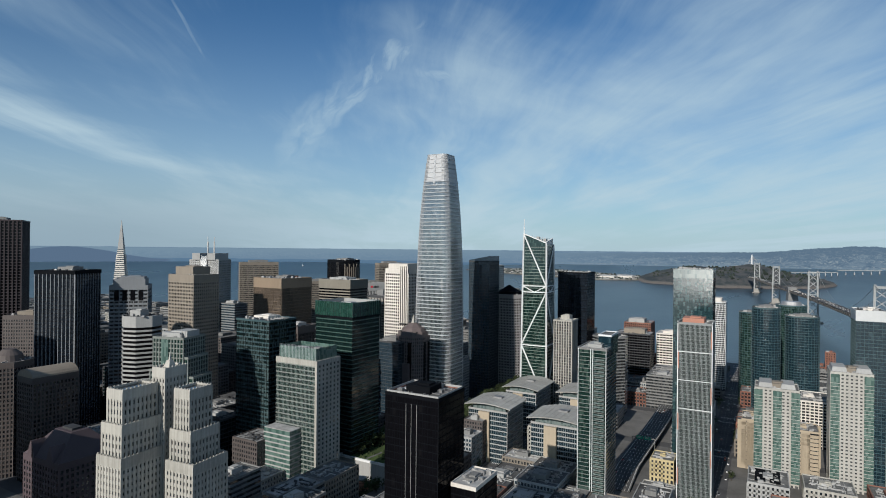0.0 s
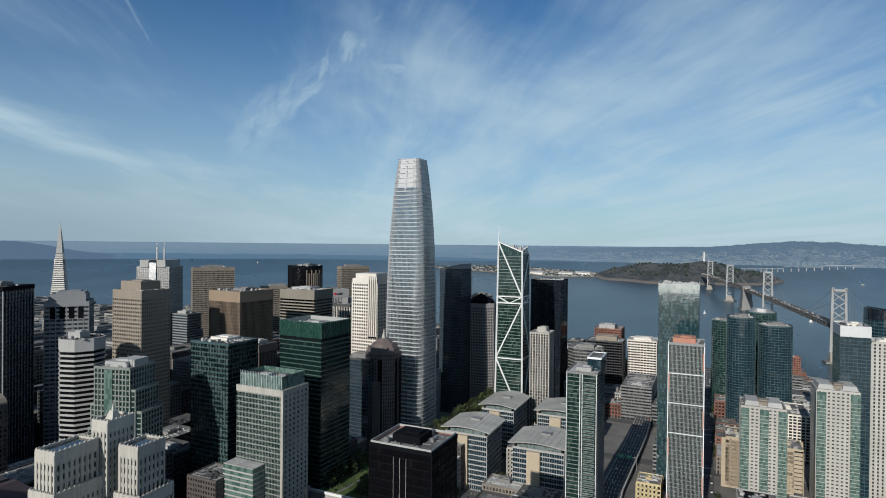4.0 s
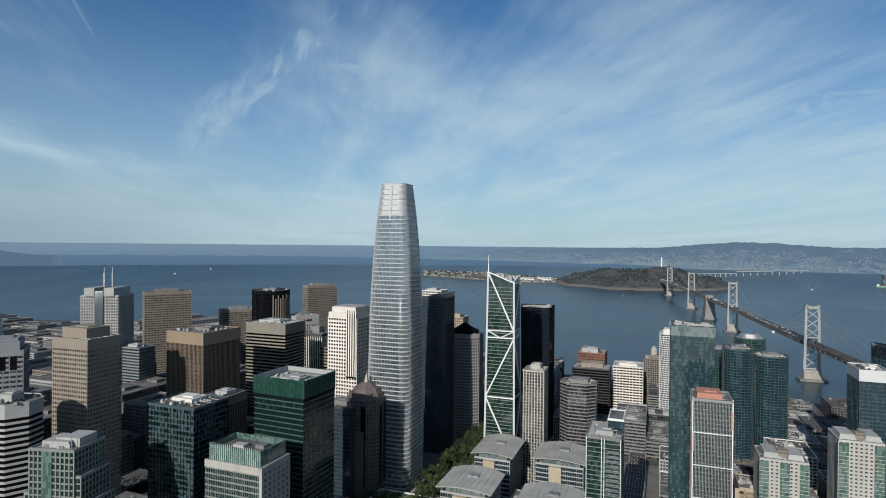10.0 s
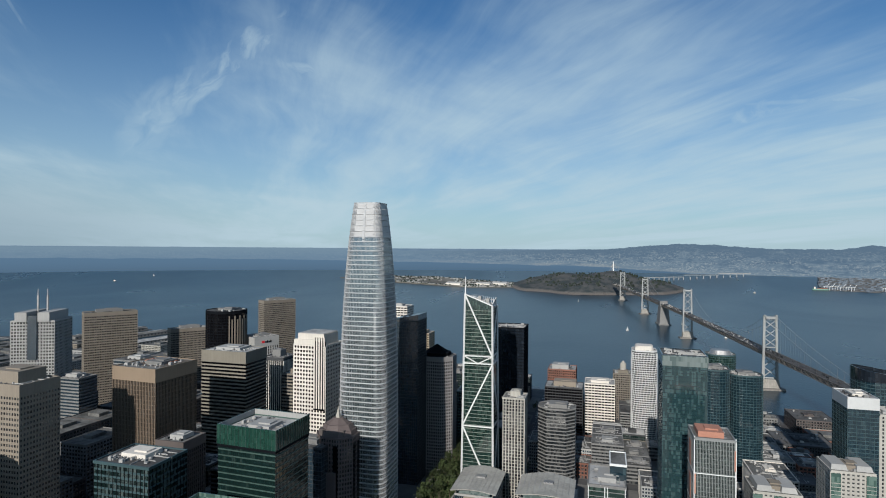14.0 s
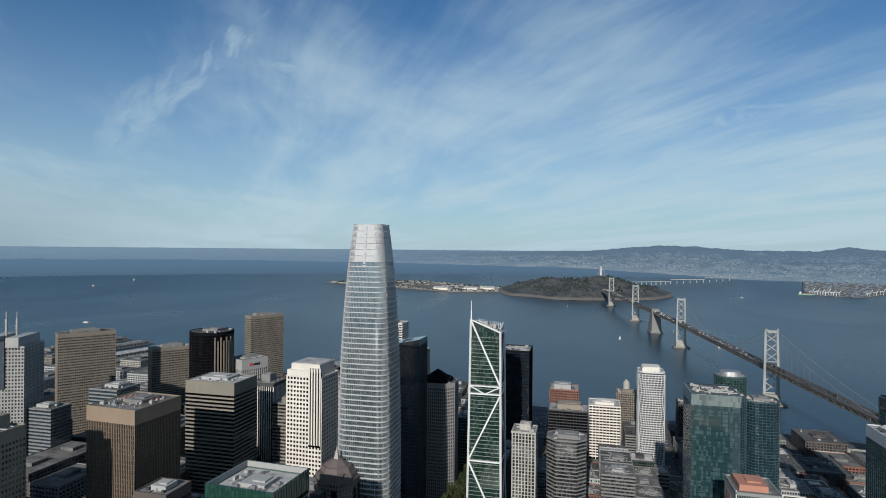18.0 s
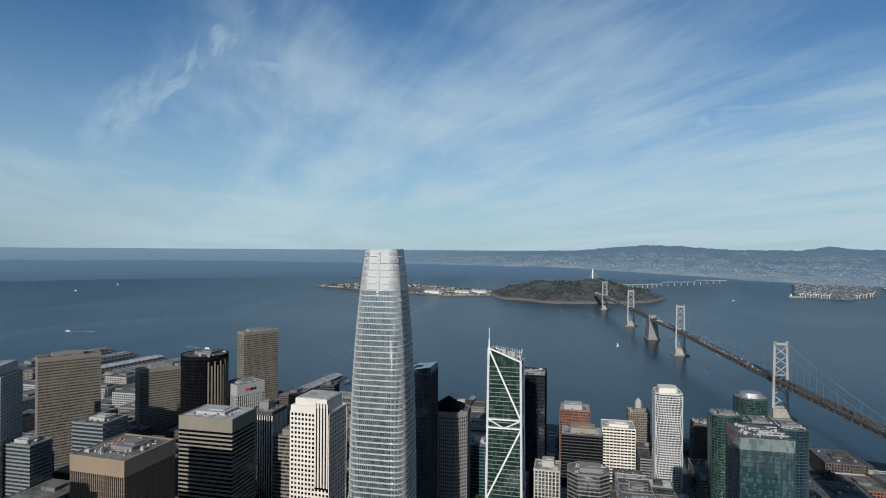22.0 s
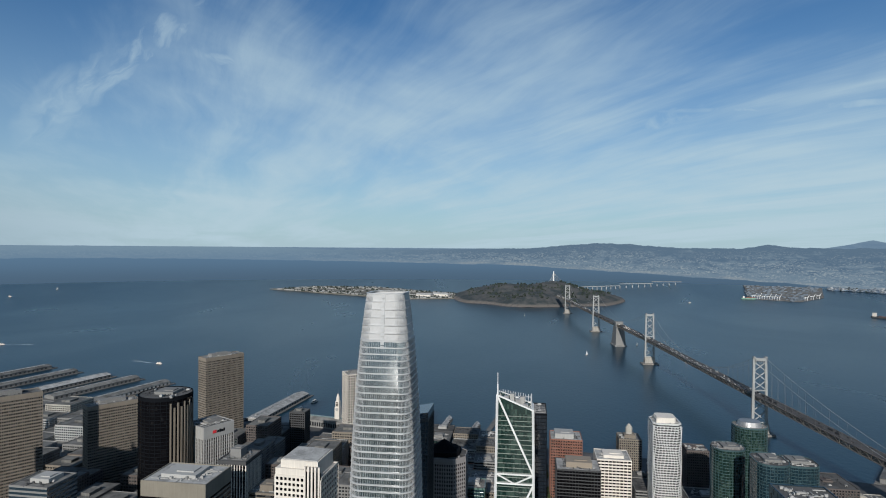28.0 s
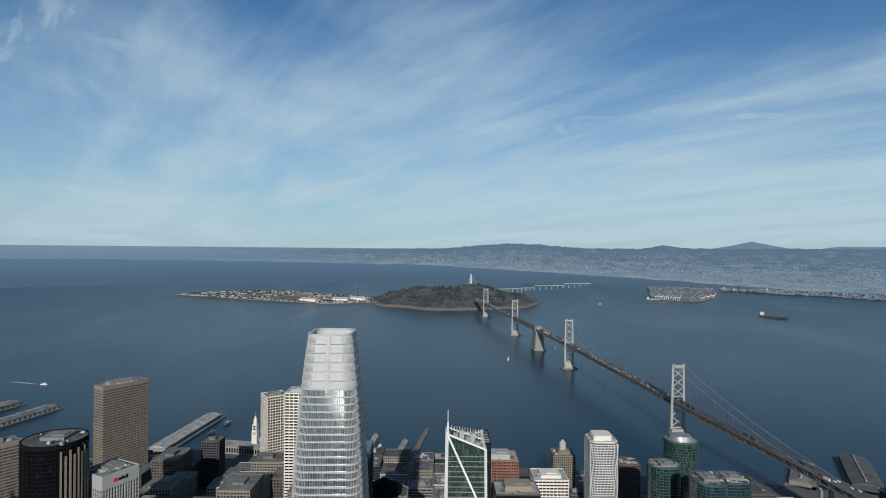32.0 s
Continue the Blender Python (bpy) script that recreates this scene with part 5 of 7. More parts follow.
def ferry_house():
    ob = thing("ferry_terminal", "long arcaded ferry terminal with a pale clock tower", "terminal", (-208, 716, 4), rz=-15)
    part("hall", Build().prism(rect(190, 26), 0, 15), M["grey"], ob, "long arcaded stone hall")
    part("roof", Build().prism(rect(191, 27), 15, 19, rect(188, 8)), M["roof"], ob)
    part("skylight", Build().prism(rect(170, 7), 18, 21, rect(170, 2)), M["g_pale"], ob)
    arch = Build().box(0, 0, 0, 3.2, 0.5, 7).prism([(-1.6, -0.25), (1.6, -0.25), (1.6, 0.25), (-1.6, 0.25)], 7, 8.5, [(-0.5, -0.25), (0.5, -0.25), (0.5, 0.25), (-0.5, 0.25)]).mesh("arch_window")
    arch.materials.append(M["g_dark"])
    for k in range(36):
        part("arch_window", arch, None, ob, loc=(-90 + k * 5.14, -13.1, 3))
    tw = part("clock_tower", Build().prism(rect(10, 10), 0, 42), M["white"], ob, "pale square clock tower")
    part("clock_face", Build().prism(round_plan(3.2, 20), 0, 0.5), M["lgrey"], tw, loc=(0, -5.1, 0)).matrix_local = pose(0, -5.0, 38, 90, 0, 0)
    part("belfry", Build().prism(rect(8, 8), 42, 54), M["white"], tw)
    part("belfry", Build().prism(rect(6, 6, 1.2), 54, 62), M["white"], tw)
    part("cupola", Build().prism(round_plan(2.4, 12), 62, 68, round_plan(1.4, 12)), M["white"], tw)
    part("flagpole", Build().beam((0, 0, 68), (0, 0, 76), 0.5), M["metal"], tw)
    for k, z in enumerate((44, 47, 50)):
        part("opening", Build().box(0, -4.1, z, 5, 0.3, 1.8), M["g_black"], tw)


ferry_house()


def boat(x, y, rz, kind):
    if kind == "sail":
        ob = thing("sailboat", "small white sailing boat under full sail", "boat", (x, y, lifted(x, y)), "boats on the bay", rz)
        part("hull", Build().prism(rounded(11, 3.2, 1.4), -0.4, 1.4), M["white"], ob)
        v = [(0.5, 0, 1.6), (-5, 0.1, 1.8), (0.5, 0, 15), (0.6, 0.15, 1.6), (-5, 0.25, 1.8), (0.6, 0.15, 15), (0.8, 0, 13.5), (5.2, 0, 1.8), (0.9, 0.15, 13.5), (5.2, 0.15, 1.8)]
        part("sail", mesh_of("sail", v, [(0, 1, 2), (5, 4, 3), (1, 4, 5, 2), (6, 7, 0), (3, 9, 8), (6, 8, 9, 7)]), M["steelw"], ob)
        part("mast", Build().beam((0.6, 0, 1), (0.6, 0, 16), 0.25), M["metal"], ob)
        return
    ob = thing("ferry", "white passenger ferry under way", "boat", (x, y, lifted(x, y)), "boats on the bay", rz)
    part("hull", Build().prism(rounded(38, 10, 4), -0.5, 3.5), M["white"], ob)
    part("deckhouse", Build().prism(rounded(26, 8, 2), 3.5, 7.5), M["white"], ob)
    part("window_band", Build().ring(rounded(26.2, 8.2, 2), rounded(25.8, 7.8, 2), 5, 6.2), M["g_black"], ob)
    part("bridge_deck", Build().box(6, 0, 7.5, 8, 6, 2.4), M["white"], ob)
    ob.scale = (0.6, 0.6, 0.55)
    if kind == "moving":
        part("wake", Build().prism([(-19, -2), (-19, 2), (-190, 9), (-190, -9)][::-1], 0.02, 0.12), M["foam"], ob, "white wake on the water")


M["foam"] = surface("foam", (0.30, 0.36, 0.40), 0.7, 0.4, 0.05, 0.4)
for x, y, r, k in ((444, 1575, 40, "sail"), (327, 2698, 70, "sail"), (738, 1464, 20, "sail"), (669, 1779, 100, "sail"), (-905, 1295, -20, "moving"), (-2700, 3226, 50, "sail"), (-2750, 2900, 170, "moving"), (-1650, 1570, 185, "moving"), (-325, 845, 75, "ferry"), (-310, 905, 70, "ferry"), (20, 735, 80, "ferry"), (1432, 3350, 35, "moving"), (-215, 792, 30, "ferry")):
    boat(x, y, r, k)
cargo = thing("cargo_ship", "dark-hulled cargo ship at anchor in the bay", "ship", (2205, 2700, lifted(2205, 2700)), rz=-52)
part("hull", Build().prism(rounded(150, 24, 9), -1, 8), M["dgrey"], cargo)
part("deckhouse", Build().box(-60, 0, 8, 14, 20, 18), M["white"], cargo)
part("hatch", Build().box(12, 0, 8, 100, 16, 2), M["brick"], cargo)

# ---- braced tower beside the park ----
def braced_tower():
    ob = thing("braced_skyscraper", "slender green glass skyscraper with white diagonal bracing and a needle", "skyscraper", (100, 94, 0), rz=GS)
    FOOT.append((100, 94, 24))
    lo = rect(34.5, 34)
    hi = rect(29.5, 29)
    zt = [238, 226, 224, 234]

    def ring_at(z, t=0.0):
        u = (z - 4) / 230
        return grown([(a[0] + (b[0] - a[0]) * u, a[1] + (b[1] - a[1]) * u) for a, b in zip(lo, hi)], t)

    v = [(*p, 4) for p in lo] + [(*p, z) for p, z in zip(hi, zt)] + [(0, 0, 222)]
    f = [(i, (i + 1) % 4, 4 + (i + 1) % 4, 4 + i) for i in range(4)] + [(4 + i, 4 + (i + 1) % 4, 8) for i in range(4)]
    part("glass_wall", mesh_of("glass_wall", v, f), M["g_green"], ob, "folded green window glass")
    z = 12.0
    while z < 224:
        part("spandrel", Build().ring(ring_at(z, 0.22), ring_at(z, -0.1), z, z + 0.55), M["greenstone"], ob)
        z += 4.0
    for i in range(4):
        for k in range(1, 13):
            a = Vector(ring_at(4, 0.15)[i]).lerp(Vector(ring_at(4, 0.15)[(i + 1) % 4]), k / 13)
            b = Vector(ring_at(222, 0.15)[i]).lerp(Vector(ring_at(222, 0.15)[(i + 1) % 4]), k / 13)
            part("mullion", Build().beam((*a, 6), (*b, 222), 0.12), M["g_dgreen"], ob)
    levels = [4, 28, 95, 163, 170]

    def node(i, z):
        p = ring_at(z, 0.45)[i % 4]
        return Vector((*p, z))

    for i in range(4):
        j = (i + 1) % 4
        part("column", Build().beam(node(i, 4), node(i, 95), 1.5).beam(node(i, 95), Vector((*grown(hi, 0.45)[i], zt[i])), 1.5), M["steelw"], ob, "white steel corner member")
        for z in (95, 163, 171):
            part("belt", Build().beam(node(i, z), node(j, z), 1.2), M["steelw"], ob)
        part("top_edge", Build().beam(Vector((*grown(hi, 0.45)[i], zt[i])), Vector((*grown(hi, 0.45)[j], zt[j])), 1.3), M["steelw"], ob)
        a, b = (i, j) if i % 2 == 0 else (j, i)
        part("diagonal", Build().beam(Vector((*grown(hi, 0.45)[a], zt[a])), node(b, 171), 1.5), M["steelw"], ob, "white steel diagonal")
        part("diagonal", Build().beam(node(b, 163), node(a, 95), 1.5), M["steelw"], ob)
        part("diagonal", Build().beam(node(a, 95), node(b, 24), 1.5), M["steelw"], ob)
        m = (node(a, 163) + node(b, 163)) / 2
        part("diagonal", Build().beam(node(a, 171), m, 1.0), M["steelw"], ob)
        part("diagonal", Build().beam(m, node(b, 171), 1.0), M["steelw"], ob)
    part("needle", Build().beam((*hi[0], 236), (hi[0][0], hi[0][1], 247), 1.1).beam((*hi[0], 247), (*hi[0], 257), 0.5), M["steelw"], ob, "white needle spire")
    # open screen of slats round the roof machines
    for k in range(13):
        x = -13.5 + 2.25 * k
        part("screen_slat", Build().box(x, 13.6, 222, 0.5, 0.6, 14.5 - 0.35 * k), M["alu"], ob, "pale metal screen slat" if k == 0 else "")
        part("screen_slat", Build().box(14.2, -12 + 2.1 * k, 222, 0.6, 0.5, 6 + 0.45 * k), M["alu"], ob)
    for z in (226, 230):
        part("screen_rail", Build().box(0, 13.5, z, 27, 0.4, 0.5), M["alu"], ob)
    for k, (x, y, h) in enumerate(((-8, 4, 12), (-3, 6, 13.5), (2, 2, 10), (6, 7, 11), (9, -2, 7))):
        part("roof_unit", Build().box(x, y, 221, 4, 4, h), M[("metal", "lgrey")[k % 2]], ob)

braced_tower()


def pyramid():
    ob = thing("pyramid_skyscraper", "pale slender pyramid skyscraper with a spire", "skyscraper", (-770, 151, 8), rz=35)

    def sq(z, t=0.0):
        h = 22.5 * (1 - z / 262) + t
        return [(-h, -h), (h, -h), (h, h), (-h, h)]

    part("glass_wall", Build().prism(sq(0), 0, 205, sq(205)), M["g_dark"], ob)
    z = 4
    while z < 200:
        part("spandrel", Build().prism(sq(z, 0.4), z, z + 2.1, sq(z + 2.1, 0.4), True), M["white"], ob)
        z += 3.9
    part("spire", Build().prism(sq(203, 0.3), 203, 262, [(-.2, -.2), (.2, -.2), (.2, .2), (-.2, .2)]), M["lgrey"], ob, "smooth metal spire")
    for s in (-1, 1):
        part("wing", Build().prism([(s * 9 - 3, -4), (s * 9 + 3, -4), (s * 9 + 3, 4), (s * 9 - 3, 4)], 120, 192, [(s * 6.5 - 2, -3), (s * 6.5 + 2, -3), (s * 6.5 + 2, 3), (s * 6.5 - 2, 3)]), M["white"], ob)


pyramid()


def deco_tower():
    ob = thing("deco_tower", "cream terracotta setback tower with finned piers", "skyscraper", (0, 0, 0))
    FOOT.append((19, -408, 30))
    rnd = random.Random(77)

    def mass(x0, x1, y0, y1, z0, z1, bay=2.4):
        p = [(x0, y0), (x1, y0), (x1, y1), (x0, y1)]
        facade(ob, p, z0, z1, M["cream"], M["g_dark"], fl=3.7, sp=1.9, st=0.25, bay=bay, pw=1.45, pt=0.5, split=z1 > 100, crown=4.5)
        part("roof", Build().prism(grown(p, -0.3), z1 - 1, z1 - 0.2), M["roof"], ob)
        pins = Build()
        for i in range(4):
            a, b = Vector(p[i]), Vector(p[(i + 1) % 4])
            for k in range(int((b - a).length / 2.4) + 1):
                c = a + (b - a).normalized() * (k * 2.4)
                pins.box(c.x, c.y, z1 + 0.9, 0.6, 0.6, 0.5).box(c.x, c.y, z1 + 1.4, 0.3, 0.3, 0.3)
        part("pinnacles", pins, M["cream"], ob)["kind"] = "stuff"

    mass(-3.5, 15.0, -433.5, -404, 4, 104)
    mass(-2.0, 13.4, -432, -405, 104, 121)
    mass(0, 11.6, -430.4, -410, 121, 139)
    mass(-4, 7, -404, -388, 4, 137)
    mass(7, 16.4, -408, -394, 4, 147)
    mass(20.5, 40.5, -410, -386, 4, 97)
    mass(22, 37, -408.6, -389, 97, 114)
    mass(23.2, 34.3, -407, -392, 114, 136.5)
    part("lantern", Build().prism(rect(5, 5), 147, 151, rect(2.4, 2.4)).prism(rect(1.2, 1.2), 151, 155, rect(0.3, 0.3)), M["cream"], ob, loc=(11.6, -401, 0))


deco_tower()


# ---- crowns and tops ----
def crown_of(x, y, ang, label_name, builds):
    host = min((o for o in scene.objects if o.parent is None and o.type == "EMPTY"), key=lambda o: (o.location.x - x) ** 2 + (o.location.y - y) ** 2)
    for name, b, m, label in builds:
        part(name, b, M[m], host, label)
    return host


cx, cy = corner_at(-53, 22, 38, 34, -8, "fr")
fins = [("fin", Build().box(6 + 2.9 * k, -17.6, 120, 1.5, 1.6, 74), "white", "") for k in range(5)]
crown_of(cx, cy, -8, "", [("crown", Build().prism(rect(31, 30), 185, 197), "white", "plain stepped white crown"), ("crown_roof", Build().prism(rect(29, 28), 197, 197.6), "roofw", ""), ("crown", Build().prism([(-19, -17), (8, -17), (8, 14), (-19, 14)], 185, 191), "white", ""), ("fin_recess", Build().box(12, -17.25, 118, 14, 0.5, 72), "g_black", "")] + fins)
crown_of(-19, -30, GS, "", [("crown", Build().prism(rect(33, 31, 9), 114, 119, rect(31, 29, 9)).prism(rect(29, 27, 8.5), 119, 124, rect(24, 22, 7)).prism(rect(21, 19, 6), 124, 129, rect(9, 8, 2.5)), "mauve", "stepped octagonal granite crown"), ("finial", Build().prism(rect(4, 4), 129, 139, rect(0.4, 0.4)), "cream", "pale finial")]
         + [("recess", Build().box(x, -17.35, 30, 4.4, 0.5, 78), "g_black", "dark recessed window bay") for x in (-5.5, 5.5)] + [("recess", Build().box(18.35, y, 30, 0.5, 4.4, 78), "g_black", "") for y in (-4.5, 4.5)]
         + [("setback", Build().prism([(-6.5, -20.5), (6.5, -20.5), (6.5, -17), (-6.5, -17)], 4, 84), "mauve", "stepped front bay")])
crown_of(33, 182, GS, "", [("cap", Build().prism(rect(34, 30, 8), 151, 156), "black", ""), ("roof_peak", Build().prism(rect(28, 24, 6), 156, 165, rect(2, 2, 0.5)), "black", "dark pointed roof")])
crown_of(6, 146, GS, "", [("roof_wedge", mesh_of("roof_wedge", [(-16, -17, 199), (16, -17, 199), (16, 17, 199), (-16, 17, 199), (-16, -17, 202), (16, -17, 208), (16, 17, 208), (-16, 17, 202)], [(0, 1, 5, 4), (1, 2, 6, 5), (2, 3, 7, 6), (3, 0, 4, 7), (4, 5, 6, 7)]), "g_blue", "slanted glass top")])
cx, cy = corner_at(-3, -187, 46, 40, -8, "fr")
crown_of(cx, cy, -8, "", [("crown_screen", Build().ring(rect(47.2, 41.2), rect(46.2, 40.2), 152.5, 166), "g_crown", "green glass screen round the sunken roof"), ("screen_lining", Build().ring(rect(46.2, 40.2), rect(45.6, 39.6), 161.5, 165.8), "lgrey", "pale inner wall of the screen")]
         + [("screen_post", Build().box(-23.6 + 2.95 * k, -20.75, 152.5, 0.16, 0.3, 13.6), "g_band", "") for k in range(17)] + [("screen_post", Build().box(23.75, -20.4 + 2.9 * k, 152.5, 0.3, 0.16, 13.6), "g_band", "") for k in range(15)]
         + [("recess", Build().ring(rect(46.9, 40.9), rect(46, 40), 150.6, 152.5), "black", "")])
cx, cy = corner_at(-3, -241, 46, 30, GS, "fr")
crown_of(cx, cy, GS, "", [("screen", Build().ring(rect(42, 27), rect(41, 26), 120, 131), "g_mint", "fritted green glass screen round the roof")] + [("screen_post", Build().box(-20.5 + 1.64 * k, s * 13.6, 120, 0.16, 0.3, 12.6), "steelw", "") for k in range(26) for s in (-1,)] + [("stone_side", Build().prism([(21.2, -15.4), (23.6, -15.4), (23.6, 15.4), (21.2, 15.4)], 4, 121), "cream", "cream stone side wall"), ("shoulder", Build().prism([(-23.4, -15.5), (21.2, -15.5), (21.2, -14.4), (-23.4, -14.4)], 116.5, 121.2), "cream", "cream stone shoulder band")])
crown_of(-446, 70, 20, "", [("spine", Build().prism(rect(10, 48), 150, 203), "g_blue", "blue glass spine"), ("shoulder", Build().prism([(-19, -24), (-6, -24), (-6, 24), (-19, 24)], 196, 207), "lgrey", ""), ("shoulder", Build().prism([(6, -24), (19, -24), (19, 24), (6, 24)], 196, 207), "lgrey", ""), ("spire", Build().beam((-5, 0, 200), (-5, 0, 226), 1.8).beam((-5, 0, 226), (-5, 0, 234), 0.7), "metal", "slim metal spire"), ("spire", Build().beam((6, 0, 200), (6, 0, 226), 1.8).beam((6, 0, 226), (6, 0, 234), 0.7), "metal", "")])
cx, cy = corner_at(268, -34, 35, 36, GS, "fl")
crown_of(cx, cy, GS, "", [("screen", Build().ring(rect(35.6, 36.6), rect(34.6, 35.6), 191, 199.6), "g_pale", "pale glass roof screen")])
cx, cy = corner_at(275, -114, 26, 30, GS, "fl")
crown_of(cx, cy, GS, "", [("belt", Build().ring(rect(27.4, 31.4), rect(25.9, 29.9), z, z + 0.5), "steelw", "") for z in (84, 108, 132)] + [("corner_frame", Build().box(s * 13.2, -15.2, 4, 0.6, 0.6, 154), "steelw", "") for s in (-1, 1)] + [("side_panel", Build().box(-13.4, 3, 132 - 24 * k, 0.5, 9, 18), "pinkish", "salmon side panel") for k in range(3)])
base_ring = rounded(46.6, 40.6, 15)
k = len(base_ring)
crown_of(492, 88, GS, "", [("slanted_screen", mesh_of("slanted_screen", [(x, y, 163) for x, y in base_ring] + [(x, y, 171 - 0.16 * x) for x, y in base_ring] + [(x * 0.97, y * 0.97, 171 - 0.16 * x) for x, y in base_ring] + [(x * 0.97, y * 0.97, 163) for x, y in base_ring],
          [(a * k + i, a * k + (i + 1) % k, ((a + 1) % 4) * k + (i + 1) % k, ((a + 1) % 4) * k + i) for a in range(3) for i in range(k)]), "g_ink", "slanted dark glass roof screen")])
cx, cy = corner_at(165, -363, 34, 30, GS, "fr")
crown_of(cx, cy, GS, "", [("roof_patch", Build().box(-6, 4, 136.3, 15, 12, 0.4), "roofw", "white roof deck"), ("deck_rail", Build().ring(rect(33, 29), rect(32.4, 28.4), 136.3, 138), "lgrey", "pale deck rail"), ("deck_edge", Build().ring(rect(31.5, 27.5), rect(30.9, 26.9), 136.3, 136.9), "brick", "red deck edge")]
         + [("light_strip", Build().box(x, -15.25, 6, 0.14, 0.2, 126), "lgrey", "thin pale vertical strip") for x in (-3.2, 0.2, 3.6)])
crown_of(420, 374, GS, "", [("dome", Build().prism(rounded(30, 27, 12), 139, 145, rounded(24, 21, 9)), "metal", "ribbed metal cap")])
crown_of(372, 330, GS, "", [("dome", Build().prism(rounded(27, 25, 11), 122, 127, rounded(20, 18, 8)), "metal", "ribbed metal cap")])
crown_of(297, 470, GS, "", [("lantern", Build().prism(round_plan(5, 14), 85, 95), "cream", "round lantern"), ("dome", Build().prism(round_plan(5, 14), 95, 100, round_plan(1.2, 14)), "cream", "")])
wave = Build()
for k in range(41):
    for i in range(9):
        x = -15.2 + 3.8 * i + 1.3 * math.sin(k * 0.42 + 0.6 * i)
        wave.box(x, -17.3, 6 + 3.2 * k, 1.1, 1.0, 2.4)
        wave.box(17.3, x, 6 + 3.2 * k, 1.0, 1.1, 2.4).box(-17.3, x, 6 + 3.2 * k, 1.0, 1.1, 2.4)
host = crown_of(313, 356, GS, "", [])
part("wavy_piers", wave, M["wavewhite"], host, "short white piers in a wavy pattern")["kind"] = "stuff"
cx, cy = corner_at(-164, -93, 48, 49, -8, "fr")
crown_of(cx, cy, -8, "", [("roof_duct", Build().box(-14 + 3.4 * (k % 9), 4 + 6.5 * (k // 9), 179.2, 1.8, 4.6, 1.5).box(-14 + 3.4 * (k % 9), 4 + 6.5 * (k // 9), 180.7, 1.1, 1.4, 0.6), "pinkish", "rust-red roof duct" if k == 0 else "") for k in range(18)] + [("roof_deck", Build().box(0, 4, 179.1, 40, 34, 0.3), "brown", "brown roof deck")])
crown_of(313, 356, GS, "", [("cap", Build().prism(rounded(24, 24, 5), 139, 146), "white", "")])
M["sign_red"] = surface("sign_red", (0.55, 0.03, 0.04), 0.5, 0.05)
M["sign_green"] = surface("road_sign_green", (0.0, 0.30, 0.16), 0.5, 0.05)
host = crown_of(-248, 248, 58, "", [("sign_mark", Build().box(-6, -18.95, 148, 4.5, 0.3, 3.4), "sign_red", "red sign mark")] + [("sign_stroke", Build().box(-1.6 + 2.6 * k, -18.95, 148, 1.8, 0.3, 2.4 + (k % 2) * 1.0), "black", "") for k in range(4)])


# ---- office blocks with wing roofs ----
def wing_block(x, y, w, d, z1, ref="fl"):
    cx, cy = corner_at(x, y, w, d, GS, ref)
    ob = thing("office_block", "pale glass and stone office block under a broad curved metal roof", "office block", (cx, cy, 0), "wing-roofed office blocks", GS)
    FOOT.append((cx, cy, 0.62 * max(w, d)))
    p = rect(w, d)
    facade(ob, p, 4, z1 - 5, M["lgrey"], M["g_teal"], fl=4.3, sp=0.95, st=0.4, bay=2.1, pw=0.18, pt=0.35)
    part("stair_tower", Build().box(-w * 0.08, -d / 2 - 0.6, 4, 12, 5, z1 - 10), M["sand"], ob, "blank sand-coloured stone stair tower")
    part("top_storey", Build().prism(rect(w - 6, d - 6), z1 - 5, z1), M["g_pale"], ob, "set-back glass top storey")
    n = 10
    roof = Build()
    v, f = [], []
    for j in (0, 1):
        for i in range(n + 1):
            u = i / n * 2 - 1
            zz = z1 + 4.5 * math.cos(u * 1.35) - 1.2
            over = 3.2 + 2.5 * math.cos(u * math.pi / 2)
            v.append((u * (w / 2 + 4), (-1 if j == 0 else 1) * (d / 2 + over), zz))
    k = len(v)
    v += [(a, b, c - 0.7) for a, b, c in v]
    for i in range(n):
        a, b, c, e = i, i + 1, n + 2 + i, n + 1 + i
        f += [(a, b, c, e), (k + e, k + c, k + b, k + a), (a, k + a, k + b, b), (e, c, k + c, k + e)]
    f += [(0, n + 1, k + n + 1, k), (n, k + n, k + 2 * n + 1, 2 * n + 1)]
    part("roof", mesh_of("roof", v, f), M["wingroof"], ob, "broad curved grey metal roof")
    for i in range(0, n + 1):
        a, b = v[i], v[n + 1 + i]
        part("roof_seam", Build().beam((a[0], a[1], a[2] + 0.05), (b[0], b[1], b[2] + 0.05), 0.25), M["metal"], ob)
    part("roof_hatch", Build().box(2, 2, z1 + 3, 9, 7, 1.6), M["metal"], ob)


M["wingroof"] = surface("zinc_roof", (0.33, 0.325, 0.30), 0.75, 0.16, 0.05, 0.4)
wing_block(87, 1, 36, 52, 58)
wing_block(77, -92, 42, 42, 60)
wing_block(146, -106, 46, 42, 58)
wing_block(148, 6, 46, 44, 57)


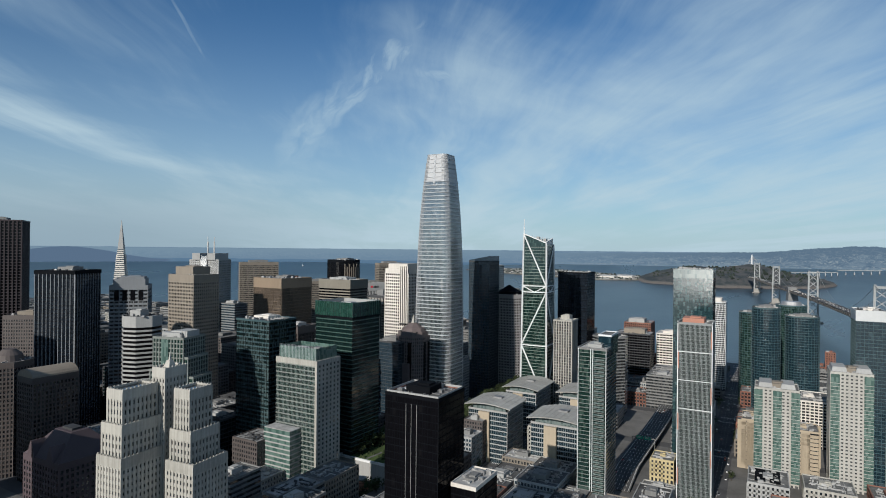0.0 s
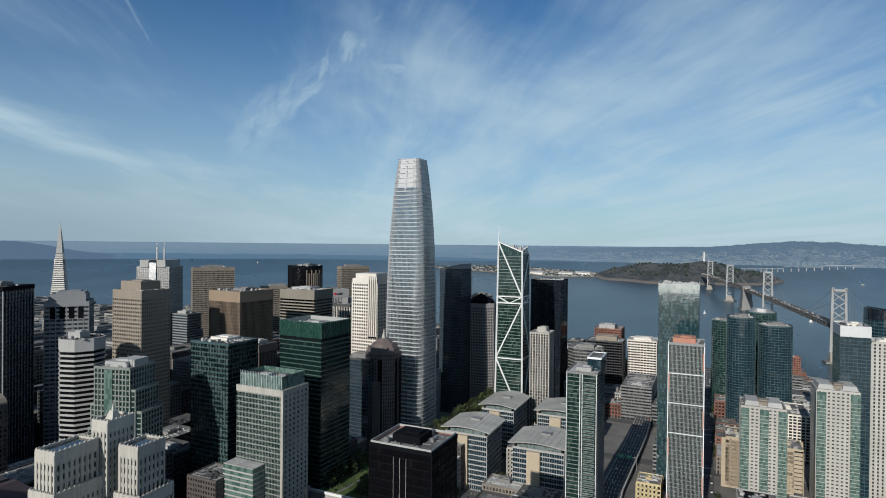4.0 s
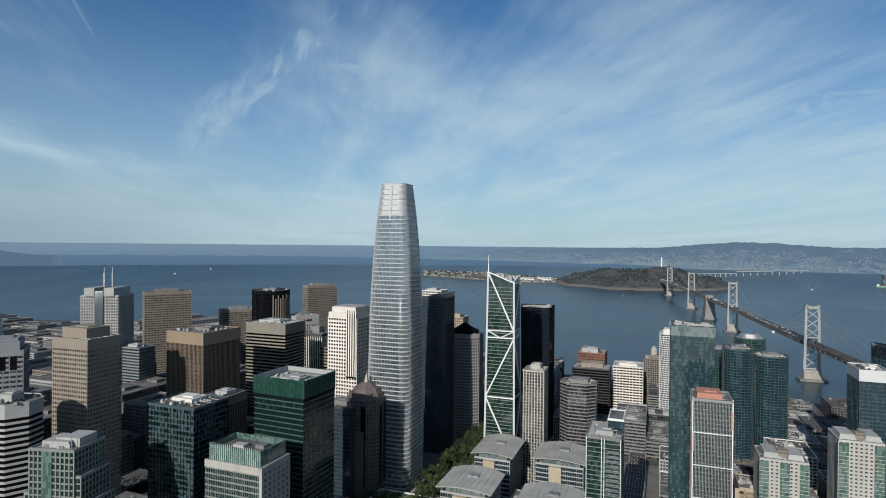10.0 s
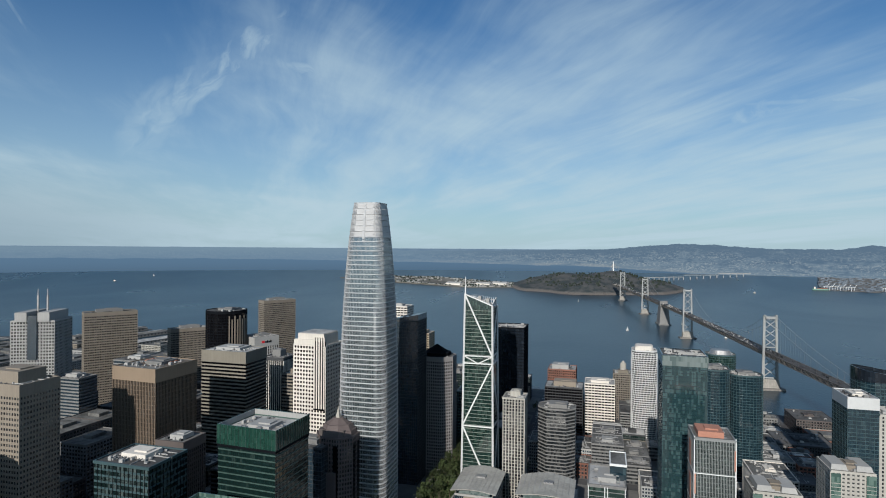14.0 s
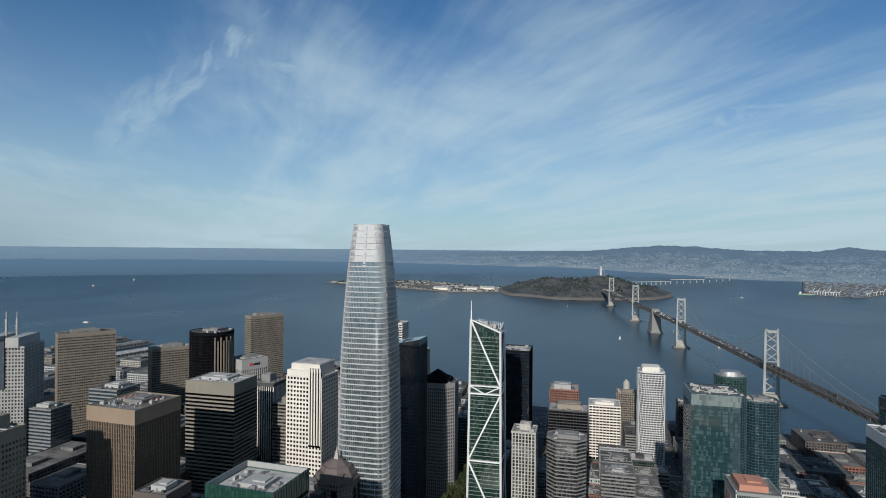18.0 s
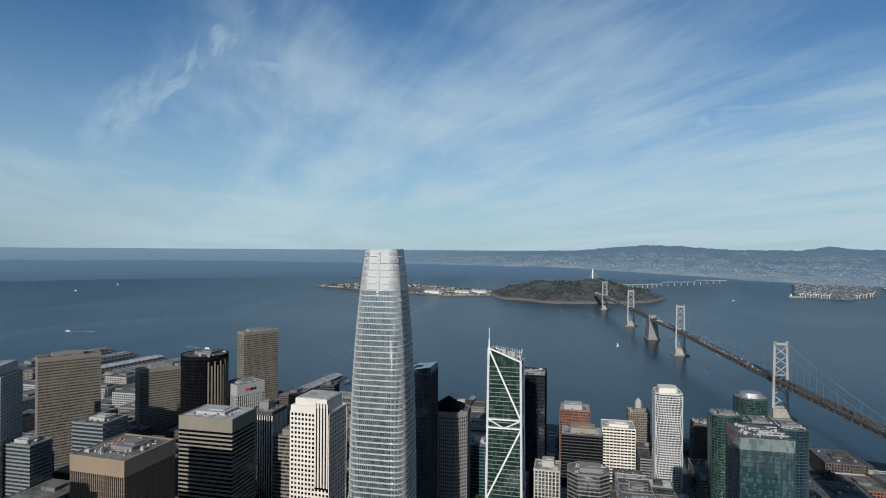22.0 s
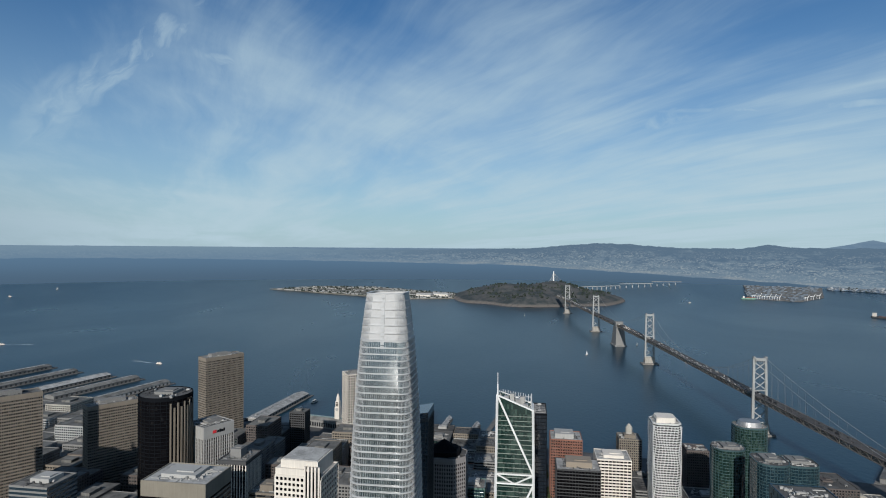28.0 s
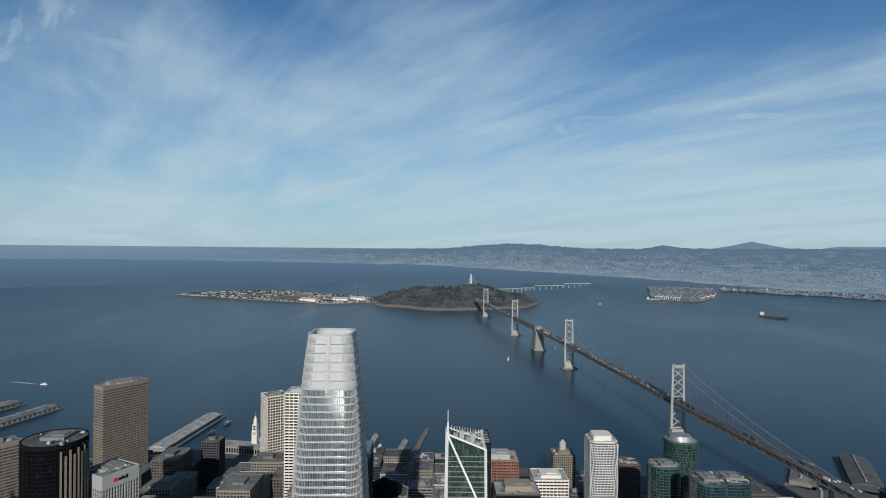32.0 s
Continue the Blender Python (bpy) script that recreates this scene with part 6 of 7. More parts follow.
# ---- trees ----
def crown_mesh(seed, r, h):
    rnd = random.Random(seed)
    v, f = [], []
    for _ in range(70):
        d = Vector((rnd.gauss(0, 1), rnd.gauss(0, 1), rnd.gauss(0, 0.9))).normalized() * rnd.uniform(0.55, 1.0)
        c = Vector((d.x * r * rnd.uniform(0.8, 1.15), d.y * r * rnd.uniform(0.8, 1.15), h * 0.62 + d.z * h * 0.40))
        s = rnd.uniform(0.16, 0.30) * r
        k = len(v)
        pts = [Vector((rnd.gauss(0, 1), rnd.gauss(0, 1), rnd.gauss(0, 0.8))).normalized() * s for _ in range(5)]
        v += [tuple(c + p) for p in pts]
        f += [(k, k + 1, k + 2), (k, k + 2, k + 3), (k, k + 3, k + 4), (k + 1, k + 3, k + 2), (k + 1, k + 4, k + 3), (k, k + 4, k + 1)]
    me = mesh_of("crown", v, f)
    me.materials.append(M["leaf"])
    return me


def trunk_mesh(h):
    b = Build().prism(round_plan(0.35, 7), 0, h * 0.5, round_plan(0.18, 7))
    for k in range(4):
        a = k * 1.6
        b.beam((0, 0, h * (0.32 + 0.04 * k)), (1.6 * math.cos(a), 1.6 * math.sin(a), h * 0.62), 0.16)
    me = b.mesh("trunk")
    me.materials.append(M["bark"])
    return me


CROWNS = [(crown_mesh(s, r, h), trunk_mesh(h)) for s, r, h in ((1, 3.2, 9), (2, 4.0, 11), (3, 2.6, 7.5), (4, 4.6, 12), (5, 2.2, 10))]


def tree(x, y, z, rnd, group, label="leafy green tree with an uneven crown"):
    cr, tr = rnd.choice(CROWNS)
    ob = tagged(new("tree", tr), label, "tree", group)
    ob.location, ob.rotation_euler = (x, y, z), (0, 0, rnd.uniform(0, 6.28))
    s = rnd.uniform(0.75, 1.2) * (1.25 if z > 10 else 1.0)
    ob.scale = (s, s, s)
    c = new("crown", cr)
    c.parent = ob


# ---- park on the roof of the bus station ----
def park():
    ob = thing("roof_park", "long planted roof park with lawns and winding paths", "park", (0, 0, 0))
    z = 24.0
    outline = [grid(a, b) for a, b in ((2, -190), (62, -190), (66, -30), (72, 120), (70, 236), (34, 236), (32, 34), (32, -34), (2, -34))]
    part("deck", Build().prism(outline, 4, z), M["lgrey"], ob, "white-panelled station hall under the park")
    part("planting", Build().prism([grid(a, b) for a, b in ((3.5, -188.5), (60.5, -188.5), (64.5, -36), (3.5, -36))], z, z + 0.12), M["lawn"], ob, "planted beds")
    part("planting", Build().prism([grid(a, b) for a, b in ((34, -34), (64.5, -34), (70, 120), (68, 234), (36, 234))], z, z + 0.12), M["lawn"], ob)
    part("edge", Build().ring(grown([grid(a, b) for a, b in ((2, -190), (62, -190), (66, -34), (2, -34))], 0.6), [grid(a, b) for a, b in ((3, -189), (61, -189), (65, -35), (3, -35))], z - 1, z + 1), M["steelw"], ob)
    rnd = random.Random(21)
    for k in range(11):
        b0 = -176 + 36 * k
        a0 = rnd.uniform(14, 40) if b0 < -40 else rnd.uniform(42, 56)
        x, y = grid(a0, b0)
        m = rnd.uniform(7, 11)
        part("lawn", Build().prism([(x + m * 0.8 * px, y + m * 1.6 * py) for px, py in round_plan(1.0, 16)], z, z + 0.25), M["lawn"], ob, "oval lawn")
    for a in (8, 30, 55):
        pts = [grid((a if b < -34 else max(a, 38)) + 3 * math.sin(b * 0.06 + a), b) for b in range(-185, 232, 9)]
        pth = Build()
        for p, q in zip(pts[:-1], pts[1:]):
            pth.beam((*p, z + 0.1), (*q, z + 0.1), 2.4, 0.3)
        part("path", pth, M["paving"], ob, "pale winding path")["kind"] = "stuff"
    x, y = grid(52, 120)
    part("skylight", Build().prism([(x + 8 * px, y + 8 * py) for px, py in round_plan(1.0, 20)], z, z + 2.5, [(x + 4 * px, y + 4 * py) for px, py in round_plan(1.0, 20)]), M["g_pale"], ob, "round domed skylight")
    shrubs = Build()
    for _ in range(420):
        b0 = rnd.uniform(-185, 232)
        a0 = rnd.uniform(4, 60) if b0 < -36 else rnd.uniform(34, 68)
        x, y = grid(a0, b0)
        s = rnd.uniform(0.9, 2.2)
        shrubs.prism([(x + s * math.cos(t) * rnd.uniform(.7, 1.2), y + s * math.sin(t) * rnd.uniform(.7, 1.2)) for t in (0, 1.2, 2.5, 3.8, 5.1)], z, z + s * 1.1, [(x + .4 * s * math.cos(t), y + .4 * s * math.sin(t)) for t in (0, 1.2, 2.5, 3.8, 5.1)])
    part("shrubs", shrubs, M["leaf"], ob, "low dark shrubs")["kind"] = "stuff"
    for _ in range(230):
        b0 = rnd.uniform(-185, 230)
        a0 = rnd.choice((rnd.uniform(4, 24), rnd.uniform(44, 61))) if b0 < -36 else rnd.uniform(35, 68)
        x, y = grid(a0, b0)
        tree(x, y, z, rnd, "park trees")

    plaza = [grid(a, b) for a, b in ((6, -246), (64, -246), (62, -194), (4, -194))]
    part("plaza", Build().prism(plaza, 4, 9), M["paving"], ob, "raised paved plaza")
    part("plaza_lawn", Build().prism([grid(a, b) for a, b in ((12, -240), (52, -240), (56, -200), (12, -200))], 9, 9.3), M["lawn"], ob, "dark lawn on the plaza")
    x, y = grid(44, -212)
    for k in range(4):
        part("kiosk_tier", Build().prism([(x + (7 - k * 0.5) * px, y + (6 - k * 0.5) * py) for px, py in round_plan(1.0, 18)], 9 + 2.2 * k, 10.8 + 2.2 * k), M["pinkish"], ob, "tiered round terracotta pavilion" if k == 0 else "")
    part("kiosk_roof", Build().prism([(x + 5.6 * px, y + 4.8 * py) for px, py in round_plan(1.0, 18)], 17.6, 18.6), M["roofw"], ob)
    part("screen_wall", Build().box(*grid(14, -246), 4, 22, 1.2, 12, GS), M["steelw"], ob, "white panelled screen wall")
    for _ in range(26):
        x, y = grid(rnd.choice((rnd.uniform(7, 14), rnd.uniform(52, 62))), rnd.uniform(-242, -198))
        tree(x, y, 9, rnd, "park trees")


park()


# ---- raised expressway ----
RAMP_LINE = [(226, -112, 5), (229, -58, 8), (236, -6, 10), (245, 66, 11), (250, 116, 11), (256, 200, 9), (260, 280, 6), (263, 330, 4.4)]


def ramp():
    ob = thing("expressway_ramp", "raised concrete expressway ramp with painted lanes", "road", (0, 0, 0))
    pts = RAMP_LINE
    deck, rails, lines = Build(), Build(), Build()
    for p, q in zip(pts[:-1], pts[1:]):
        d = (Vector(q) - Vector(p)).normalized()
        s = Vector((d.y, -d.x, 0)).normalized()
        deck.beam(p, q, 21, 1.2)
        for e in (-10.4, 10.4):
            rails.beam(Vector(p) + s * e + Vector((0, 0, 1)), Vector(q) + s * e + Vector((0, 0, 1)), 0.4, 1.1)
        for e in (-9.2, -6.2, -3.1, 0.0, 3.1, 6.2, 9.2):
            for k in range(6):
                a, b = Vector(p).lerp(Vector(q), k / 6), Vector(p).lerp(Vector(q), (k + (1.0 if abs(e) > 9 else 0.45)) / 6)
                lines.beam(a + s * e + Vector((0, 0, 0.63)), b + s * e + Vector((0, 0, 0.63)), 0.4, 0.05)
    part("deck", deck, M["roofd"], ob)
    part("barrier", rails, M["grey"], ob, "concrete side barrier")
    part("lane_lines", lines, M["paint"], ob)["kind"] = "stuff"
    for x, y, z in pts[1:-1]:
        part("column", Build().box(x, y, 4, 3, 2.2, z - 4.5), M["grey"], ob)
    g = thing("sign_gantry", "steel sign gantry with two green road signs", "road sign", (238, 9, 10.6), rz=GS)
    for s in (-11.5, 11.5):
        part("post", Build().box(s, 0, -7, 0.5, 0.5, 14), M["metal"], g)
    part("crossbar", Build().box(0, 0, 6.2, 23, 0.6, 0.8), M["metal"], g)
    for s in (-4, 4):
        b = part("sign_board", Build().box(s, -0.5, 5, 6.5, 0.25, 3.4), M["sign_green"], g, "green road sign")
        for k in range(2):
            part("text_bar", Build().box(s, -0.68, 6.0 + 1.2 * k, 4.4, 0.06, 0.5), M["paint"], b)


ramp()


# ---- streets: crossings, lane lines, cars, street trees ----
marks = tagged(new("road_markings"), "white lane lines and crossings on the streets", "road", kind="structure")
for a in AVENUES[2:5]:
    b = Build()
    for k in range(100):
        y0 = -330 + 9.0 * k
        if y0 > 580:
            break
        for e in (-3.4, 0.0, 3.4):
            b.prism([grid(a + e - 0.12, y0), grid(a + e + 0.12, y0), grid(a + e + 0.12, y0 + 3.5), grid(a + e - 0.12, y0 + 3.5)], 4.0, 4.02)
    part("lane_line", b, M["paint"], marks)["kind"] = "stuff"
    for c in CROSS[2:]:
        for s in (-10.5, 10.5):
            b = Build()
            for k in range(10):
                e = -7.6 + 1.7 * k
                b.prism([grid(a + e, c + s - 1.6), grid(a + e + 0.8, c + s - 1.6), grid(a + e + 0.8, c + s + 1.6), grid(a + e, c + s + 1.6)], 4.0, 4.02)
            part("crossing", b, M["paint"], marks)

PAINTS = [surface("car_white", (0.7, 0.7, 0.68), 0.3, 0.03), surface("car_black", (0.02, 0.02, 0.022), 0.3, 0.05), surface("car_silver", (0.35, 0.36, 0.37), 0.3, 0.05, metal=0.5), surface("car_red", (0.35, 0.03, 0.03), 0.3, 0.05)]
CARS = []
WHEEL = Build().prism(round_plan(0.34, 10), -0.12, 0.12).mesh("wheel")
WHEEL.materials.append(M["black"])
CABIN = Build().prism(rect(1.6, 2.6), 0.85, 1.45, rect(1.35, 1.7)).mesh("cabin")
CABIN.materials.append(M["g_black"])
for m in PAINTS:
    body = Build().prism(rounded(1.8, 4.4, 0.4, 3), 0.3, 0.88, rounded(1.72, 4.2, 0.4, 3), True).mesh("body")
    body.materials.append(m)
    CARS.append(body)


def car(x, y, z, rz, rnd):
    k = rnd.choice((0, 0, 1, 1, 2, 3))
    ob = tagged(new("car", CARS[k]), ("white", "black", "silver", "red")[k] + " car on the street", "car", "cars in the streets")
    ob.location, ob.rotation_euler = (x, y, z), (0, 0, radians(rz))
    c = new("cabin", CABIN)
    c.parent = ob


rnd = random.Random(31)
for a, e, b0, b1, n in ((309, -8.6, -300, 520, 34), (309, 8.6, -300, 520, 34), (309, -1.7, -300, 500, 14), (309, 5, -300, 500, 12), (119, 8.6, 90, 560, 22), (119, -5, 90, 560, 14), (119, 3, 90, 560, 10)):
    for _ in range(n):
        x, y = grid(a + e, rnd.uniform(b0, b1))
        car(x, y, 4.02, GS, rnd)
for _ in range(22):
    b = rnd.uniform(0, 0.95)
    k = min(int(b * 6), 5)
    spot = Vector(RAMP_LINE[k]).lerp(Vector(RAMP_LINE[k + 1]), b * 6 - k)
    car(spot.x + rnd.choice((-7.6, -4.6, -1.5, 1.5, 4.6, 7.6)), spot.y, spot.z + 0.62, GS, rnd)
for a in (296, 322, 106, 132):
    for k in range(46):
        b = -300 + 19 * k + rnd.uniform(-3, 3)
        if b > 540 or rnd.random() < 0.35 or any(abs(b - c) < 14 for c in CROSS):
            continue
        x, y = grid(a, b)
        if all((x - f[0]) ** 2 + (y - f[1]) ** 2 > (f[2] * 0.8) ** 2 for f in FOOT):
            tree(x, y, 4.1, rnd, "street trees", "small street tree beside the pavement")

# ---- more buildings with a shape of their own ----
def hip_roofed():
    ob = thing("hip_roofed_office", "mauve granite office building with a steep hipped roof", "office block", (-112, -376, 0), rz=GS)
    p = rect(44, 40)
    facade(ob, p, 4, 72, M["purple"], M["g_dark"], fl=4.0, sp=1.6, st=0.3, bay=3.4, pw=1.5, pt=0.4, crown=3)
    part("roof", Build().prism(rect(45, 41), 72.5, 88, rect(20, 12)), M["purple"], ob, "steep hipped mauve roof")
    for s in (-1, 1):
        part("gable", Build().prism([(s * 12 - 5, -20.8), (s * 12 + 5, -20.8), (s * 12 + 5, -12), (s * 12 - 5, -12)], 72, 83, [(s * 12 - 0.4, -20.8), (s * 12 + 0.4, -20.8), (s * 12 + 0.4, -12), (s * 12 - 0.4, -12)]), M["purple"], ob)
    part("ridge_plant", Build().box(0, 0, 88, 12, 7, 1.5), M["dgrey"], ob)
    FOOT.append((-112, -376, 30))


hip_roofed()


def barrel_roofed():
    ob = thing("barrel_roofed_office", "brown granite office tower with a barrel-vaulted roof", "office block", (-256, -304, 0), rz=84)
    facade(ob, rect(38, 26), 4, 98, M["granite"], M["g_dark"], fl=3.9, sp=1.5, st=0.3, bay=3.2, pw=1.3, pt=0.5, crown=4)
    n = 10
    v = [(x, 13.4 * math.cos(math.pi * i / n), 98 + 8 * math.sin(math.pi * i / n)) for x in (-19.5, 19.5) for i in range(n + 1)]
    f = [(i + 1, i, n + 1 + i, n + 2 + i) for i in range(n)] + [tuple(range(n + 1)), tuple(reversed(range(n + 1, 2 * n + 2)))]
    part("roof", mesh_of("roof", v, f), M["beige"], ob, "pale barrel-vaulted roof")
    FOOT.append((-256, -304, 24))


barrel_roofed()

tower("office_tower", "dark brown stone tower with a rounded dome", "office block", -302, -312, 10, rect(34, 34, 8), 108, seed=61,
      wall=M["granite"], glass=M["g_dark"], fl=3.9, sp=1.6, st=0.3, bay=3.0, pw=1.2, pt=0.4, crown=4, roof=dict(busy=0, tall=0))
crown_of(-302, -312, 10, "", [("dome", Build().prism(round_plan(12, 20), 108, 114, round_plan(10.5, 20)).prism(round_plan(10.5, 20), 114, 119, round_plan(5, 20)), "granite", "dark stone dome")])
tower("office_tower", "tan stone tower with small windows", "office block", -405, -236, 30, rect(34, 30), 138, seed=62,
      wall=M["granite"], glass=M["g_dark"], fl=3.8, sp=1.7, st=0.3, bay=2.6, pw=1.1, pt=0.35, crown=3, roof=dict(house="beige"))
tower("office_tower", "black glass annexe with a white-rimmed roof deck", "office block", 176, -337, GS, rect(15, 28), 88, seed=63,
      wall=M["black"], glass=M["g_jet"], fl=3.9, sp=0.5, st=0.15, bay=1.6, pw=0.14, pt=0.15, crown=1.2, crown_mat=M["white"], roof=dict(mat="roofw", tall=1.5, share=0.4, busy=6))

# green glass bays on the cream apartment towers
for cx, cy, h in ((358, -20, 91), (417, -10, 109)):
    bays = []
    for x in ((-14.8, 0.5, 14.8) if h < 100 else (-12.4, 12.4)):
        bays.append(("glass_bay", Build().box(x, -16.3, 8, 7.0, 2.0, h - 9), "g_mint", "green glass bay"))
        bays += [("bay_band", Build().box(x, -16.35, 10 + 3.1 * k, 7.1, 2.1, 0.35), "offwhite", "") for k in range(int((h - 13) / 3.1))]
    bays += [("roof_gable", Build().prism([(x - 6, -14), (x + 6, -14), (x + 6, 12), (x - 6, 12)], h + 1, h + 5, [(x - 5, -12), (x + 5, -12), (x + 5, 10), (x - 5, 10)]), "lgrey", "") for x in (-9, 9)]
    crown_of(cx, cy, GS, "", bays)

# setbacks on the green-and-stone tower
cx, cy = corner_at(-99, -293, 30, 26, 8, "fr")
host = crown_of(cx, cy, 8, "", [("glass_bay", Build().box(-3, -13.2, 8, 7, 1.0, 131), "g_mint", "green glass centre bay"), ("roof_block", Build().box(6, 2, 140, 13, 15, 5.5), "lgrey", "stone roof block"), ("flagpole", Build().box(10, -9, 140, 0.3, 0.3, 10), "metal", "")])
for x0, x1, y0, y1, z in ((15.2, 19, -12, 12, 124), (19.2, 23.5, -11, 11, 108), (-15, 15, -18.5, -13.6, 96), (-19, -15.2, -12, 12, 112)):
    q = [(x0, y0), (x1, y0), (x1, y1), (x0, y1)]
    facade(host, q, 4, z, M["greenstone"], M["g_green"], fl=3.9, sp=0.9, st=0.2, bay=3.0, pw=0.9, pt=0.4, split=False)
    part("setback_roof", Build().prism(grown(q, -0.3), z - 0.5, z + 0.2), M["roof"], host)

# lower wing and window rows of the pale glass tower
cx, cy = corner_at(-3, -241, 46, 30, GS, "fr")
host = crown_of(cx, cy, GS, "", [("lower_wing", Build().prism([(-24, -28), (6, -28), (6, -15), (-24, -15)], 4, 62), "g_mint", "lower glass wing")] + [("wing_band", Build().ring([(-24.3, -28.3), (6.3, -28.3), (6.3, -15), (-24.3, -15)], [(-23.5, -27.5), (5.5, -27.5), (5.5, -15), (-23.5, -15)], 7 + 3.9 * k, 8.1 + 3.9 * k), "lgrey", "") for k in range(14)] + [("wing_roof", Build().prism([(-23.8, -27.8), (5.8, -27.8), (5.8, -15.2), (-23.8, -15.2)], 62, 62.6), "roofw", "")])
win = Build()
for k in range(28):
    for j in range(6):
        win.box(23.5, -12 + 4.8 * j, 10 + 3.9 * k, 0.5, 1.6, 1.9)
part("window_rows", win, M["g_dark"], host)["kind"] = "stuff"

crown_of(cx, cy, GS, "", [("screen_roof", Build().prism(rect(40.6, 25.6), 126, 127), "roof", "roof deck inside the screen"), ("screen_unit", Build().box(-6, 0, 127, 9, 6, 2), "lgrey", ""), ("screen_unit", Build().box(9, 3, 127, 7, 5, 2.5), "metal", "")])
# tall openings at the head of the pale granite tower
crown_of(-305, -183, 45, "", [("head", Build().prism(rect(32, 32), 172, 180), "coolgrey", "stepped stone head")] + [("opening", Build().box(-12 + 8 * k, -19.3, 156, 4.6, 0.6, 12), "g_black", "tall dark opening") for k in range(4)])

# cream-and-colour low buildings near the wide street
def plain_block(name, label, x, y, w, d, z, mat, glass="g_dark", roof="roof", seed=1, **kw):
    ob = thing(name, label, "building", (x, y, 0), "", GS)
    style = dict(fl=3.6, sp=1.8, st=0.25, bay=3.4, pw=1.7, pt=0.25, split=False)
    style.update(kw)
    facade(ob, rect(w, d), 4, z, M[mat], M[glass], **style)
    roofing(ob, rect(w, d), z, random.Random(seed), mat=roof, house=mat, busy=6, tall=2.5, share=0.25)
    FOOT.append((x, y, 0.5 * max(w, d)))
    return ob


plain_block("orange_building", "orange stuccoed low building with a dark roof", 436, 52, 34, 30, 24, "orange", seed=71)
plain_block("cream_building", "cream low building with a flat grey roof", 392, -64, 36, 34, 20, "cream", seed=72)
plain_block("yellow_building", "yellow stuccoed low building", 262, -62, 20, 24, 24, "yellow", seed=73)
plain_block("salmon_building", "salmon stuccoed low building", 286, -60, 16, 26, 21, "pinkish", seed=74)
sb = plain_block("grey_loft_building", "pale loft building with solar panels on its roof", 346, -78, 30, 40, 24, "lgrey", seed=75)
for i in range(2):
    for k in range(6):
        part("solar_panel", Build().prism(rect(8, 4.2), 25.2, 25.5), M["black"], sb, "dark solar panel", (-6 + 11 * i, -13 + 5.2 * k, 0))
plain_block("brick_roastery", "red brick waterfront building with a square tower", 474, 486, 60, 36, 30, "brick", seed=76)
plain_block("brick_clock_tower", "slim red brick tower with a flagpole", 486, 463, 13, 13, 56, "brick", seed=77)

for x, y, w, d, z, m, g, kw, lab in (
        (-128, -108, 26, 26, 128, "granite", "g_black", dict(sp=1.2, bay=2.4, pw=1.1, pt=0.8, crown=7), "brown stone tower with tall arched window bays"),
        (-400, 75, 34, 26, 126, "grey", "g_blue", dict(sp=1.9, bay=0), "pale banded office block"),
        (-330, 92, 38, 34, 148, "grey", "g_blue", dict(sp=1.7, bay=0), "pale faceted office tower with a glass head"),
        (-330, -60, 30, 30, 112, "grey", "g_dark", dict(sp=1.4, bay=2.6, pw=1.2, pt=0.6, crown=5), "grey stepped stone tower with tall bays"),
        (64, 250, 26, 28, 92, "g_mint", "g_teal", dict(sp=0.8, bay=2.6, pw=0.2, pt=0.2), "green glass office tower"),
        (95, 300, 30, 30, 66, "tan", "g_dark", dict(), "tan stone office block")):
    style = dict(fl=3.9, sp=1.6, st=0.3, pw=1.0, pt=0.3, bay=3.0)
    style.update(kw)
    tower("office_tower", lab, "office block", x, y, GS, rect(w, d), z, seed=int(abs(x)), wall=M[m], glass=M[g], roof=dict(house="lgrey", tall=4, busy=3), **style)


# unseen tall neighbours, added behind the start of the flight to shade the blocks below
for x, y, w, d, z, k in ((-118, -512, 42, 36, 138, 61), (-192, -470, 40, 38, 132, 62), (-275, -438, 44, 40, 150, 63), (-52, -545, 36, 34, 150, 64), (-360, -410, 44, 40, 180, 65)):
    tower("office_tower", "unseen grey stone office tower added to shade the blocks below", "skyscraper", x, y, GS, rect(w, d), z, seed=k, wall=M["grey"], glass=M["g_dark"], fl=4, sp=1.9, st=0.3, bay=0, split=False)

# white frames, a second slimmer volume and salmon edges on the towers by the ramp
cx, cy = corner_at(200, -160, 23, 36, GS, "fl")
crown_of(cx, cy, GS, "", [("frame_strip", Build().box(x, -18.6, 6, 0.42, 1.2, 130), "steelw", "white vertical frame") for x in (-11.3, -1.2, 0.6, 11.3)] + [("shaft", Build().prism([(2, -6), (12.5, -6), (12.5, 19), (2, 19)], 130, 146), "g_teal", "higher glass shaft"), ("shaft_frame", Build().ring([(1.8, -6.3), (12.8, -6.3), (12.8, 19.3), (1.8, 19.3)], [(2.6, -5.5), (12, -5.5), (12, 18.5), (2.6, 18.5)], 145.5, 147), "steelw", ""), ("shaft_roof", Build().prism([(2.2, -5.8), (12.3, -5.8), (12.3, 18.8), (2.2, 18.8)], 146.05, 146.4), "roof", "")]
         + [("balcony", Build().box(6, -19.2, 9 + 3.2 * k, 8.4, 1.6, 0.25).box(6, -20.2, 9.3 + 3.2 * k, 8.4, 0.1, 1.0), "g_pale", "") for k in range(38)])
cx, cy = corner_at(275, -114, 26, 30, GS, "fl")
